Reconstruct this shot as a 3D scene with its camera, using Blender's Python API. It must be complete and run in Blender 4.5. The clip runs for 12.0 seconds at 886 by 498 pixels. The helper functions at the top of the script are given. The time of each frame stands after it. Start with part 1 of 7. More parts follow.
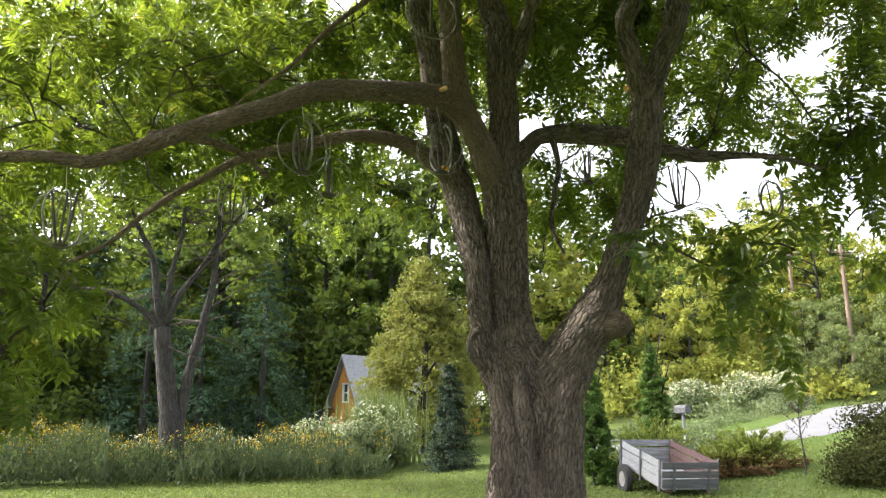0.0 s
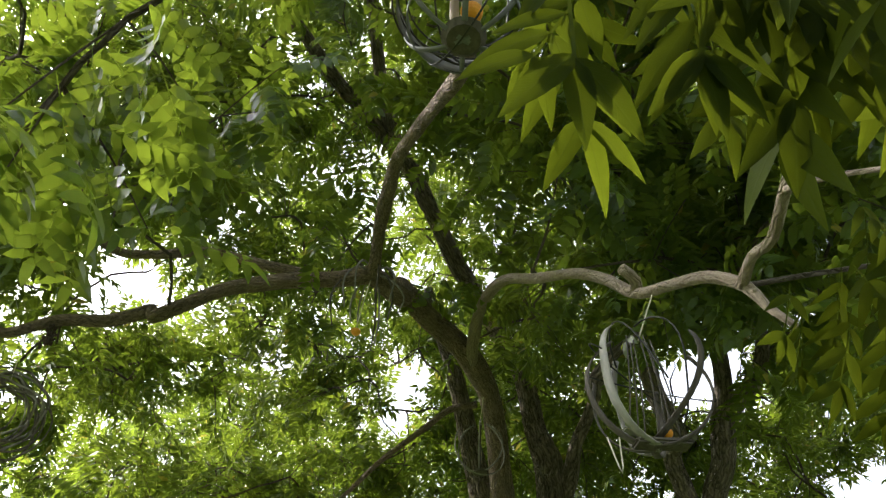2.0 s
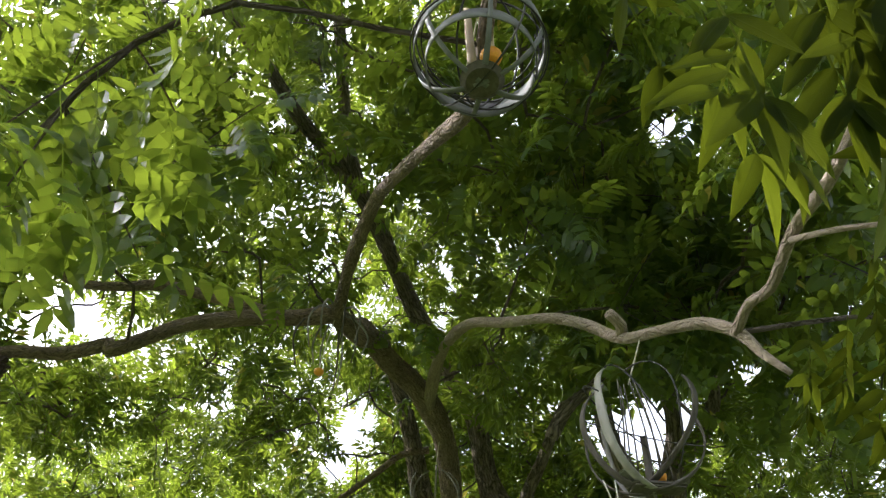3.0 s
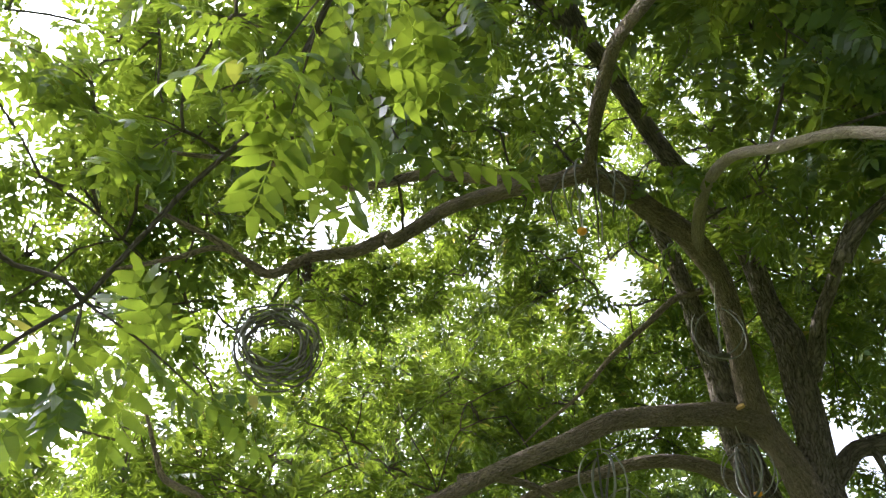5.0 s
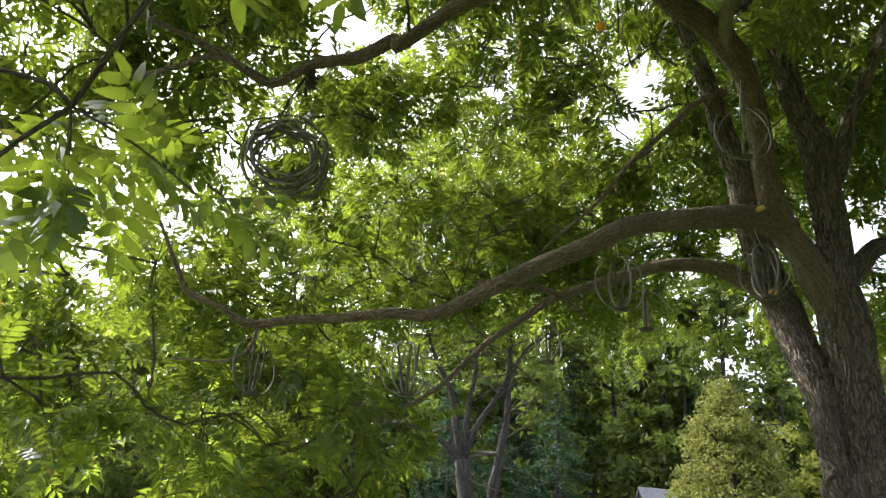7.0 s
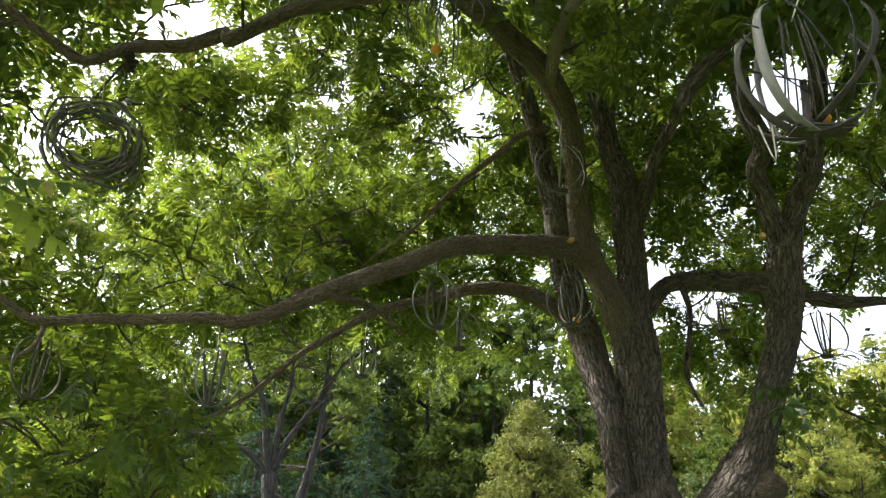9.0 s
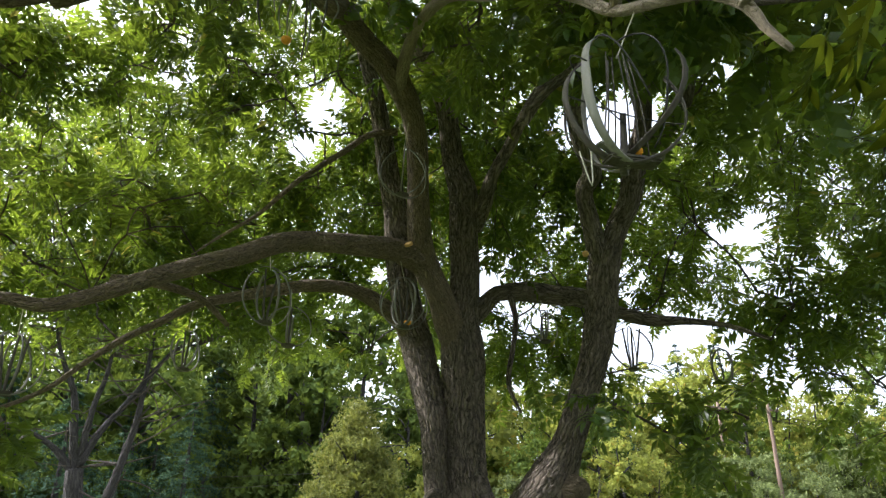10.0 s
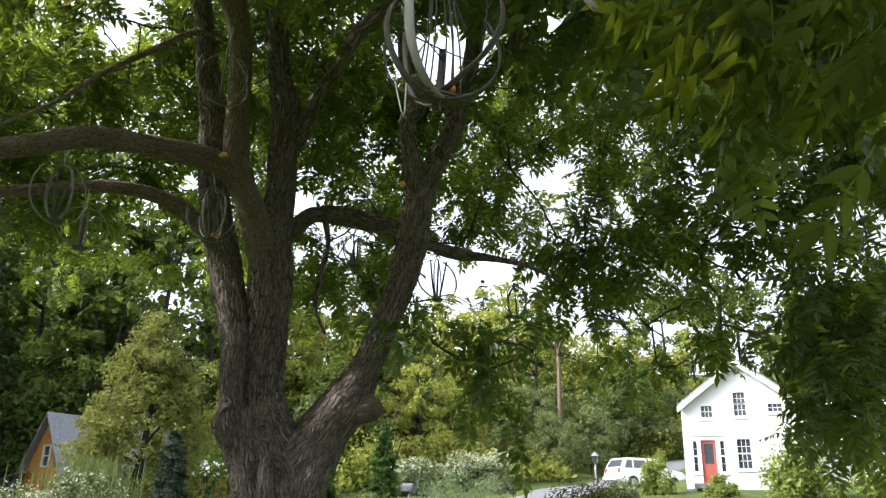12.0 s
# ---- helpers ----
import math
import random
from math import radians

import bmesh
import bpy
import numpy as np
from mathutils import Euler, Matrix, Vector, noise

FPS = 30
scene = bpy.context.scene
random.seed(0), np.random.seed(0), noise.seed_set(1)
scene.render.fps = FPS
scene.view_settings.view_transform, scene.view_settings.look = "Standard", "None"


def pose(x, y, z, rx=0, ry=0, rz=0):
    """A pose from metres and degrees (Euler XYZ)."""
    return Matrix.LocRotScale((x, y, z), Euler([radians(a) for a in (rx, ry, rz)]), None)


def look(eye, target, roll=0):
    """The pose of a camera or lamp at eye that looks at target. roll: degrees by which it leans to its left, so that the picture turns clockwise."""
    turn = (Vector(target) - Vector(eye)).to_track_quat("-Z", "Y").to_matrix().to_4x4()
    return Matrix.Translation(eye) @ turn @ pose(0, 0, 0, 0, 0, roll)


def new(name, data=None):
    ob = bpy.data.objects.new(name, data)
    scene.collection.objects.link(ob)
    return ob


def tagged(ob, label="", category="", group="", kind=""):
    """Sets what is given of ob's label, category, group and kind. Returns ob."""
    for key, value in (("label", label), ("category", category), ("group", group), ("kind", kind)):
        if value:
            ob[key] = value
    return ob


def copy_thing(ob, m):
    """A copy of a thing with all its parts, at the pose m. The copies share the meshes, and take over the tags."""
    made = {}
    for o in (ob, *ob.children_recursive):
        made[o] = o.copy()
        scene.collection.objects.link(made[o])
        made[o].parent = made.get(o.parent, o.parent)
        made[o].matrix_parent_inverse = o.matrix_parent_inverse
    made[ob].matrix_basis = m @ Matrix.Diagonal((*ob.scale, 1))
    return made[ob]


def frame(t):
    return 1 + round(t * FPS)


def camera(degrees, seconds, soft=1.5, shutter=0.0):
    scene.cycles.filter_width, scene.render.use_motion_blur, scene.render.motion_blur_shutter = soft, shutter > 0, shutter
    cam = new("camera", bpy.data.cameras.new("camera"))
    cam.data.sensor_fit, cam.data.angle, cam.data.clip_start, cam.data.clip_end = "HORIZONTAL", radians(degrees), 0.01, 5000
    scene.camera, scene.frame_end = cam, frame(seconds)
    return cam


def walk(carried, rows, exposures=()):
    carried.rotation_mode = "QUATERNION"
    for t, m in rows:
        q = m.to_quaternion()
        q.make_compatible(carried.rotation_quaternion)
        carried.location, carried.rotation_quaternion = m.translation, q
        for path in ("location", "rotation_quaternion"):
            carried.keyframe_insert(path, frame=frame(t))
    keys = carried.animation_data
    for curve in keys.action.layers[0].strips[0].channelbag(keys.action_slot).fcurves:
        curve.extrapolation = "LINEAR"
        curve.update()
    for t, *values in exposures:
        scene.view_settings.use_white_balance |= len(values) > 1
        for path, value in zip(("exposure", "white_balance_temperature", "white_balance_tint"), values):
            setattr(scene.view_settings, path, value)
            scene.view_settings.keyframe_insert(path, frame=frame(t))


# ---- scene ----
cam = camera(60.6, 12.0, soft=1.3)
PATH = [
    (0, (0.000, -0.000, 1.550), (-0.001, 1.944, 2.018), 0.01),
    (0.5, (-0.039, -0.075, 1.614), (-0.086, 1.770, 2.385), 0.99),
    (1, (0.051, -0.111, 1.631), (-0.095, 1.592, 2.668), 1.62),
    (1.5, (0.048, -0.150, 1.702), (-0.109, 1.414, 2.939), 3.06),
    (2, (0.019, -0.203, 1.707), (-0.106, 1.243, 3.083), 2.42),
    (2.5, (-0.105, -0.198, 1.680), (-0.022, 1.163, 3.143), -1.43),
    (4.5, (-0.326, -0.204, 1.683), (-0.729, 1.218, 3.031), 5.53),
    (5, (-0.328, -0.227, 1.695), (-0.913, 1.290, 2.861), 4.36),
    (5.5, (-0.359, -0.172, 1.688), (-0.988, 1.445, 2.682), 3.27),
    (6, (-0.338, -0.074, 1.667), (-0.991, 1.608, 2.529), 3.21),
    (6.5, (-0.339, -0.058, 1.666), (-1.031, 1.651, 2.441), 2.92),
    (8.5, (-0.328, -0.055, 1.664), (-0.803, 1.730, 2.431), 2.15),
    (9, (-0.295, -0.016, 1.669), (-0.545, 1.795, 2.480), 1.80),
    (9.5, (-0.274, -0.025, 1.664), (-0.311, 1.786, 2.512), 1.54),
    (10, (-0.245, -0.030, 1.670), (-0.084, 1.787, 2.489), 0.87),
    (10.5, (-0.223, -0.026, 1.685), (0.098, 1.792, 2.454), -0.30),
    (11, (-0.207, -0.033, 1.675), (0.221, 1.773, 2.419), -0.17),
    (11.5, (-0.193, -0.073, 1.659), (0.334, 1.725, 2.359), 0.68),
    (12, (-0.189, -0.078, 1.650), (0.444, 1.706, 2.295), 1.26),
]
EXPOSURES = [(0.0, 0.75, 6300, 13), (1.0, 0.59, 6230, 11), (2.2, 0.52, 6100, 14), (4.5, 0.95, 5700, 18), (6.0, 0.56, 5950, 14), (8.5, 0.48, 6000, 15), (10.0, 0.35, 5860, 13), (12.0, 0.20, 5880, 14)]
walk(cam, [(t, look(eye, target, roll)) for t, eye, target, roll in PATH], EXPOSURES)

# ---- daylight: high sun ahead and to the left, hazy bright sky ----
SUN_EL, SUN_AZ = radians(39), radians(80)          # azimuth to the left of the first view
world = bpy.data.worlds.new("sky_world")
scene.world = world
world.use_nodes = True
wn = world.node_tree
sky = wn.nodes.new("ShaderNodeTexSky")
sky.sky_type, sky.sun_disc = "NISHITA", False
sky.sun_elevation, sky.sun_rotation = SUN_EL, -SUN_AZ
sky.air_density, sky.dust_density, sky.ozone_density = 1.0, 9.0, 0.6
haze = wn.nodes.new("ShaderNodeHueSaturation")          # thin white haze over the whole sky
haze.inputs["Saturation"].default_value, haze.inputs["Value"].default_value = 0.3, 2.0
wn.links.new(sky.outputs[0], haze.inputs["Color"])
veil = wn.nodes.new("ShaderNodeMix")                    # even white cloud veil
veil.data_type, veil.blend_type = "RGBA", "ADD"
veil.inputs[0].default_value, veil.inputs[7].default_value = 1.0, (4.4, 4.5, 4.7, 1)
wn.links.new(haze.outputs[0], veil.inputs[6])
wn.links.new(veil.outputs[2], wn.nodes["Background"].inputs["Color"])
wn.nodes["Background"].inputs["Strength"].default_value = 0.15
sun_data = bpy.data.lights.new("sun", "SUN")
sun_data.energy, sun_data.angle, sun_data.color = 4.1, radians(0.53), (1.0, 0.94, 0.82)
sun = new("sun", sun_data)
sun_dir = Vector((-math.sin(SUN_AZ) * math.cos(SUN_EL), math.cos(SUN_AZ) * math.cos(SUN_EL), math.sin(SUN_EL)))
sun.matrix_world = look(sun_dir * 60, (0, 0, 0))
scene.view_settings.exposure = 0.0

rng = np.random.default_rng(11)


# ---- materials ----
def nodes_of(name):
    m = bpy.data.materials.new(name)
    m.use_nodes = True
    return m, m.node_tree.nodes, m.node_tree.links, m.node_tree.nodes["Principled BSDF"]


def ramp(n, l, source, stops):
    r = n.new("ShaderNodeValToRGB")
    while len(r.color_ramp.elements) < len(stops):
        r.color_ramp.elements.new(0.5)
    for e, (p, c) in zip(r.color_ramp.elements, stops):
        e.position, e.color = p, (*c, 1)
    l.new(source, r.inputs[0])
    return r.outputs[0]


def noise_tex(n, l, vec, scale, detail=4, rough=0.6, stretch=None):
    t = n.new("ShaderNodeTexNoise")
    t.inputs["Scale"].default_value, t.inputs["Detail"].default_value, t.inputs["Roughness"].default_value = scale, detail, rough
    if stretch:
        mp = n.new("ShaderNodeMapping")
        mp.inputs["Scale"].default_value = stretch
        l.new(vec, mp.inputs["Vector"])
        vec = mp.outputs[0]
    l.new(vec, t.inputs["Vector"])
    return t.outputs["Fac"]


def mix_col(n, l, fac, a, b, mode="MIX"):
    x = n.new("ShaderNodeMix")
    x.data_type, x.blend_type = "RGBA", mode
    for sock, v in ((x.inputs[0], fac), (x.inputs[6], a), (x.inputs[7], b)):
        if hasattr(v, "links"):
            l.new(v, sock)
        elif isinstance(v, tuple):
            sock.default_value = (*v, 1)
        else:
            sock.default_value = v
    return x.outputs[2]


def bump(n, l, b, height, strength, dist):
    k = n.new("ShaderNodeBump")
    k.inputs["Strength"].default_value, k.inputs["Distance"].default_value = strength, dist
    l.new(height, k.inputs["Height"])
    l.new(k.outputs[0], b.inputs["Normal"])


def plain(name, dark, light, rough=0.6, metal=0.0, scale=8.0, relief=0.2, stretch=None, dist=0.01, coarse=1.2):
    """A surface with fine grain and larger blotches between two colours."""
    m, n, l, b = nodes_of(name)
    co = n.new("ShaderNodeTexCoord").outputs["Object"]
    fine = noise_tex(n, l, co, scale, 6, 0.65, stretch)
    big = noise_tex(n, l, co, coarse, 3, 0.5)
    c1 = ramp(n, l, fine, [(0.25, dark), (0.75, light)])
    mid = tuple(0.75 * (p + q) / 2 for p, q in zip(dark, light))
    fac = ramp(n, l, big, [(0.4, (0, 0, 0)), (0.75, (0.6, 0.6, 0.6))])
    l.new(mix_col(n, l, fac, c1, mid), b.inputs["Base Color"])
    b.inputs["Roughness"].default_value, b.inputs["Metallic"].default_value = rough, metal
    bump(n, l, b, fine, relief, dist)
    return m


def bark(name, dark, light, scale, moss=0.0, crack=0.6, relief=0.03):
    """Furrowed bark: the mesh carries a coordinate that runs round and along each limb."""
    m, n, l, b = nodes_of(name)
    at = n.new("ShaderNodeAttribute")
    at.attribute_name = "grain"
    v = at.outputs["Vector"]
    warp = n.new("ShaderNodeTexNoise")
    warp.inputs["Scale"].default_value = 8.0
    l.new(v, warp.inputs["Vector"])
    vm = n.new("ShaderNodeVectorMath")
    vm.operation = "MULTIPLY_ADD"
    vm.inputs[1].default_value = (0.085, 0.085, 0.085)
    l.new(warp.outputs["Color"], vm.inputs[0])
    l.new(v, vm.inputs[2])
    wv = vm.outputs[0]
    mp = n.new("ShaderNodeMapping")
    mp.inputs["Scale"].default_value = (1, 1, 0.125)
    l.new(wv, mp.inputs["Vector"])
    cell = n.new("ShaderNodeTexVoronoi")
    cell.feature = "DISTANCE_TO_EDGE"
    cell.inputs["Scale"].default_value = scale
    l.new(mp.outputs[0], cell.inputs["Vector"])
    f2 = noise_tex(n, l, wv, scale * 2.2, 6, 0.75, (1, 1, 0.35))
    f3 = noise_tex(n, l, wv, scale * 0.7, 4, 0.6, (1, 1, 0.2))
    big = noise_tex(n, l, v, 2.2, 4, 0.6)
    mid = tuple(0.5 * (p + q) for p, q in zip(dark, light))
    c1 = ramp(n, l, cell.outputs["Distance"], [(0.0, dark), (0.05, tuple(1.8 * p for p in dark)), (0.11, mid), (0.24, light)])
    c2 = ramp(n, l, f2, [(0.36, dark), (0.62, light)])
    c3 = ramp(n, l, f3, [(0.38, tuple(0.8 * p for p in dark)), (0.62, light)])
    c = mix_col(n, l, 0.22, mix_col(n, l, 1.0 - crack, c1, c2), c3)
    pale = ramp(n, l, big, [(0.56, (0, 0, 0)), (0.72, (0.4, 0.4, 0.4))])
    c = mix_col(n, l, pale, c, tuple(min(1, 1.3 * p) for p in light))
    if moss:
        mo = ramp(n, l, noise_tex(n, l, v, 3.7, 5, 0.7), [(0.5, (0, 0, 0)), (0.7, (moss, moss, moss))])
        c = mix_col(n, l, mo, c, (0.10, 0.11, 0.06))
    l.new(c, b.inputs["Base Color"])
    b.inputs["Roughness"].default_value = 0.9
    ridge = n.new("ShaderNodeMapRange")
    ridge.inputs["From Max"].default_value = 0.25
    l.new(cell.outputs["Distance"], ridge.inputs["Value"])
    add = n.new("ShaderNodeMath")
    add.operation = "MULTIPLY_ADD"
    add.inputs[1].default_value = 0.8
    l.new(f2, add.inputs[0])
    l.new(ridge.outputs[0], add.inputs[2])
    bump(n, l, b, add.outputs[0], 1.0, relief)
    return m


def leaf(name, shade, bright, glow, through_share=0.45, rough=0.42, accent=None, big_scale=0.5, shine=0.28):
    """Thin leaves: they reflect one green and let a yellower one through."""
    m, n, l, b = nodes_of(name)
    geo = n.new("ShaderNodeNewGeometry")
    rnd = geo.outputs["Random Per Island"]
    stops = [(0.0, shade), (0.85, bright)]
    c = ramp(n, l, rnd, stops)
    big = noise_tex(n, l, n.new("ShaderNodeTexCoord").outputs["Object"], big_scale, 3, 0.5)
    fac = ramp(n, l, big, [(0.35, (0, 0, 0)), (0.7, (0.55, 0.55, 0.55))])
    c = mix_col(n, l, fac, c, bright)
    if accent:
        pick = ramp(n, l, rnd, [(accent[1] - 0.002, (0, 0, 0)), (accent[1], (1, 1, 1))])
        c = mix_col(n, l, pick, c, accent[0])
    l.new(c, b.inputs["Base Color"])
    b.inputs["Roughness"].default_value, b.inputs["Specular IOR Level"].default_value = rough, shine
    tr = n.new("ShaderNodeBsdfTranslucent")
    g = mix_col(n, l, rnd, tuple(0.65 * p for p in glow), glow)
    if accent:
        g = mix_col(n, l, pick, g, tuple(min(1.0, 2.2 * p) for p in accent[0]))
    l.new(g, tr.inputs["Color"])
    mx = n.new("ShaderNodeMixShader")
    mx.inputs[0].default_value = through_share
    l.new(b.outputs[0], mx.inputs[1])
    l.new(tr.outputs[0], mx.inputs[2])
    l.new(mx.outputs[0], n["Material Output"].inputs["Surface"])
    return m


def veined_leaf(name, shade, bright, rib, glow, share):
    """A broad leaflet seen close: pale midrib and side veins along the blade, softly blotched, a little gloss."""
    m, n, l, b = nodes_of(name)
    at = n.new("ShaderNodeAttribute")
    at.attribute_name = "grain"
    sep = n.new("ShaderNodeSeparateXYZ")
    l.new(at.outputs["Vector"], sep.inputs[0])

    def calc(op, a, c, clamp=False):
        k = n.new("ShaderNodeMath")
        k.operation, k.use_clamp = op, clamp
        for sock, v in zip(k.inputs, (a, c)):
            if hasattr(v, "links"):
                l.new(v, sock)
            else:
                sock.default_value = v
        return k.outputs[0]

    off = calc("ABSOLUTE", sep.outputs[1], 0.0)
    mid = calc("SUBTRACT", 1.0, calc("MULTIPLY", off, 9.0), True)
    run = calc("SUBTRACT", calc("MULTIPLY", sep.outputs[0], 70.0), calc("MULTIPLY", off, 16.0))
    vein = calc("MULTIPLY", calc("POWER", calc("ABSOLUTE", calc("SINE", run, 0.0), 0.0), 14.0), 0.35)
    lines = calc("MAXIMUM", mid, vein)
    rnd = n.new("ShaderNodeObjectInfo").outputs["Random"]
    blot = noise_tex(n, l, n.new("ShaderNodeTexCoord").outputs["Object"], 26, 4, 0.6)
    c = mix_col(n, l, calc("MULTIPLY", calc("ADD", rnd, blot), 0.6, True), shade, bright)
    l.new(mix_col(n, l, lines, c, rib), b.inputs["Base Color"])
    b.inputs["Roughness"].default_value, b.inputs["Specular IOR Level"].default_value = 0.62, 0.03
    bump(n, l, b, lines, 0.4, 0.002)
    tr = n.new("ShaderNodeBsdfTranslucent")
    g = mix_col(n, l, calc("MULTIPLY", calc("ADD", rnd, blot), 0.55, True), tuple(0.5 * p for p in glow), glow)
    l.new(mix_col(n, l, calc("MULTIPLY", lines, 0.45), g, tuple(0.45 * p for p in glow)), tr.inputs["Color"])
    mx = n.new("ShaderNodeMixShader")
    mx.inputs[0].default_value = share
    l.new(b.outputs[0], mx.inputs[1])
    l.new(tr.outputs[0], mx.inputs[2])
    l.new(mx.outputs[0], n["Material Output"].inputs["Surface"])
    return m


# darker than the crown's leaf: shade under the crown is put into the colour
MAT_LEAF_NEAR = veined_leaf("shaded_near_leaf", (0.008, 0.015, 0.002), (0.017, 0.026, 0.003), (0.036, 0.05, 0.008), (0.15, 0.19, 0.008), 0.5)
MAT_BARK = bark("walnut_bark", (0.018, 0.0135, 0.011), (0.36, 0.29, 0.235), 33, 0.03, 0.5)
MAT_LIMB = bark("limb_bark", (0.040, 0.028, 0.020), (0.34, 0.255, 0.185), 46, 0.12, 0.14, 0.014)
MAT_PALE = bark("pale_limb_bark", (0.165, 0.13, 0.095), (0.33, 0.268, 0.205), 44, 0.0, 0.05, 0.006)
MAT_TWIG = bark("twig_bark", (0.05, 0.04, 0.03), (0.15, 0.12, 0.09), 40)
# grey bark darkened: the shade on the far trunks is put into its colour
MAT_FARBARK = bark("shade_dark_far_bark", (0.008, 0.007, 0.006), (0.075, 0.066, 0.058), 15)
MAT_LEAF = leaf("walnut_leaf", (0.011, 0.033, 0.012), (0.031, 0.068, 0.021), (0.36, 0.475, 0.034), 0.462, 0.42, ((0.21, 0.19, 0.03), 0.99), 0.5, 0.5)
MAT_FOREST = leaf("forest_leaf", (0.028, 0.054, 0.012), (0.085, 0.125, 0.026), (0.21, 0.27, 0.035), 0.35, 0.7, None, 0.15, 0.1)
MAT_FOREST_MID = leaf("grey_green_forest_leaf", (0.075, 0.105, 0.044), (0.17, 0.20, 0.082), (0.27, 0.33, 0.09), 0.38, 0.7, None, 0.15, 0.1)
# yellow-green slope leaves, with the sunlight on them put into the colour
MAT_FOREST_SUNLIT = leaf("sunlit_forest_leaf", (0.125, 0.165, 0.042), (0.29, 0.31, 0.068), (0.47, 0.50, 0.085), 0.42, 0.7, ((0.26, 0.20, 0.035), 0.96), 0.15, 0.1)
MAT_CONIFER = leaf("spruce_needles", (0.020, 0.046, 0.026), (0.062, 0.108, 0.064), (0.08, 0.14, 0.06), 0.3, 0.75, None, 0.35, 0.1)
MAT_DARKCEDAR = leaf("dark_evergreen_leaf", (0.014, 0.030, 0.018), (0.040, 0.066, 0.036), (0.05, 0.08, 0.035), 0.25, 0.7, None, 0.8)
MAT_PEEL = plain("pale_peeled_wood", (0.17, 0.165, 0.14), (0.40, 0.39, 0.34), 0.6, 0, 30, 0.3, (1, 1, 0.2), 0.003, 5)
MAT_REED = leaf("pale_grass_blade", (0.08, 0.12, 0.035), (0.19, 0.24, 0.08), (0.24, 0.31, 0.09), 0.35, 0.6)
MAT_PURPLE = leaf("dark_purple_leaf", (0.03, 0.022, 0.022), (0.07, 0.05, 0.045), (0.09, 0.05, 0.04), 0.3, 0.6)
MAT_OLIVE = leaf("juniper_tree_leaf", (0.07, 0.088, 0.02), (0.18, 0.195, 0.04), (0.32, 0.34, 0.06), 0.35, 0.6, None, 0.7)
MAT_CEDAR = leaf("cedar_leaf", (0.03, 0.068, 0.012), (0.08, 0.145, 0.022), (0.17, 0.28, 0.04), 0.3, 0.6, None, 1.0)
MAT_SHRUB = leaf("shrub_leaf", (0.085, 0.12, 0.024), (0.23, 0.27, 0.055), (0.34, 0.42, 0.07), 0.35, 0.6, None, 0.6)
MAT_KNOT = leaf("knotweed_leaf", (0.06, 0.095, 0.04), (0.18, 0.22, 0.105), (0.26, 0.33, 0.12), 0.35, 0.5, None, 0.6)
MAT_BROWN = leaf("brownish_shrub_leaf", (0.022, 0.028, 0.009), (0.055, 0.060, 0.018), (0.08, 0.09, 0.022), 0.3, 0.8, None, 0.8, 0.06)
MAT_DRY = leaf("dry_juniper_spray", (0.07, 0.045, 0.02), (0.19, 0.12, 0.055), (0.16, 0.10, 0.04), 0.25, 0.8, None, 1.5, 0.06)
MAT_FLOWER = leaf("cream_flower", (0.40, 0.41, 0.25), (0.68, 0.67, 0.48), (0.46, 0.47, 0.29), 0.3, 0.7)
MAT_GOLD = leaf("goldenrod_flower", (0.24, 0.17, 0.014), (0.46, 0.33, 0.025), (0.42, 0.31, 0.025), 0.3, 0.7)
# weed green lowered to carry the shade of the trees over the meadow
MAT_WEED = leaf("meadow_weed_leaf", (0.018, 0.036, 0.014), (0.052, 0.076, 0.032), (0.11, 0.15, 0.045), 0.35, 0.6, None, 0.6)
MAT_GRASS = leaf("lawn_grass_blade", (0.058, 0.088, 0.02), (0.125, 0.155, 0.042), (0.27, 0.33, 0.065), 0.35, 0.6, None, 0.5)
MAT_HOOP = plain("weathered_bent_wood", (0.11, 0.10, 0.09), (0.33, 0.31, 0.285), 0.7, 0, 30, 0.3, (1, 1, 0.2), 0.003, 4)
MAT_BAND = plain("grey_galvanised_band", (0.09, 0.095, 0.095), (0.21, 0.215, 0.21), 0.6, 0.2, 20, 0.15, None, 0.002, 5)
MAT_POST = plain("tan_peeled_post", (0.24, 0.18, 0.11), (0.44, 0.34, 0.22), 0.7, 0, 34, 0.3, (1, 1, 0.15), 0.003, 5)
MAT_STICK = plain("grey_split_stick", (0.04, 0.034, 0.028), (0.14, 0.122, 0.102), 0.8, 0, 40, 0.5, (1, 1, 0.12), 0.004, 5)
MAT_VINE = plain("dry_vine", (0.05, 0.042, 0.036), (0.19, 0.165, 0.145), 0.85, 0, 60, 0.5, None, 0.004, 6)
MAT_ORANGE = plain("orange_fruit", (0.75, 0.26, 0.01), (0.95, 0.45, 0.03), 0.45, 0, 60, 0.2, None, 0.002, 20)
MAT_CUT = plain("fresh_cut_wood", (0.5, 0.27, 0.07), (0.78, 0.5, 0.17), 0.7, 0, 40, 0.2, None, 0.002, 9)
MAT_CORD = plain("pale_cord", (0.42, 0.38, 0.28), (0.7, 0.66, 0.55), 0.8, 0, 80, 0.1, None, 0.001, 20)
MAT_WIRE = plain("dark_wire", (0.02, 0.02, 0.02), (0.06, 0.055, 0.05), 0.6, 0.3, 50, 0.1, None, 0.001, 9)
MAT_GREYWOOD = plain("weathered_grey_board", (0.10, 0.103, 0.11), (0.42, 0.43, 0.44), 0.85, 0, 20, 0.4, (1, 0.1, 1), 0.004, 2)
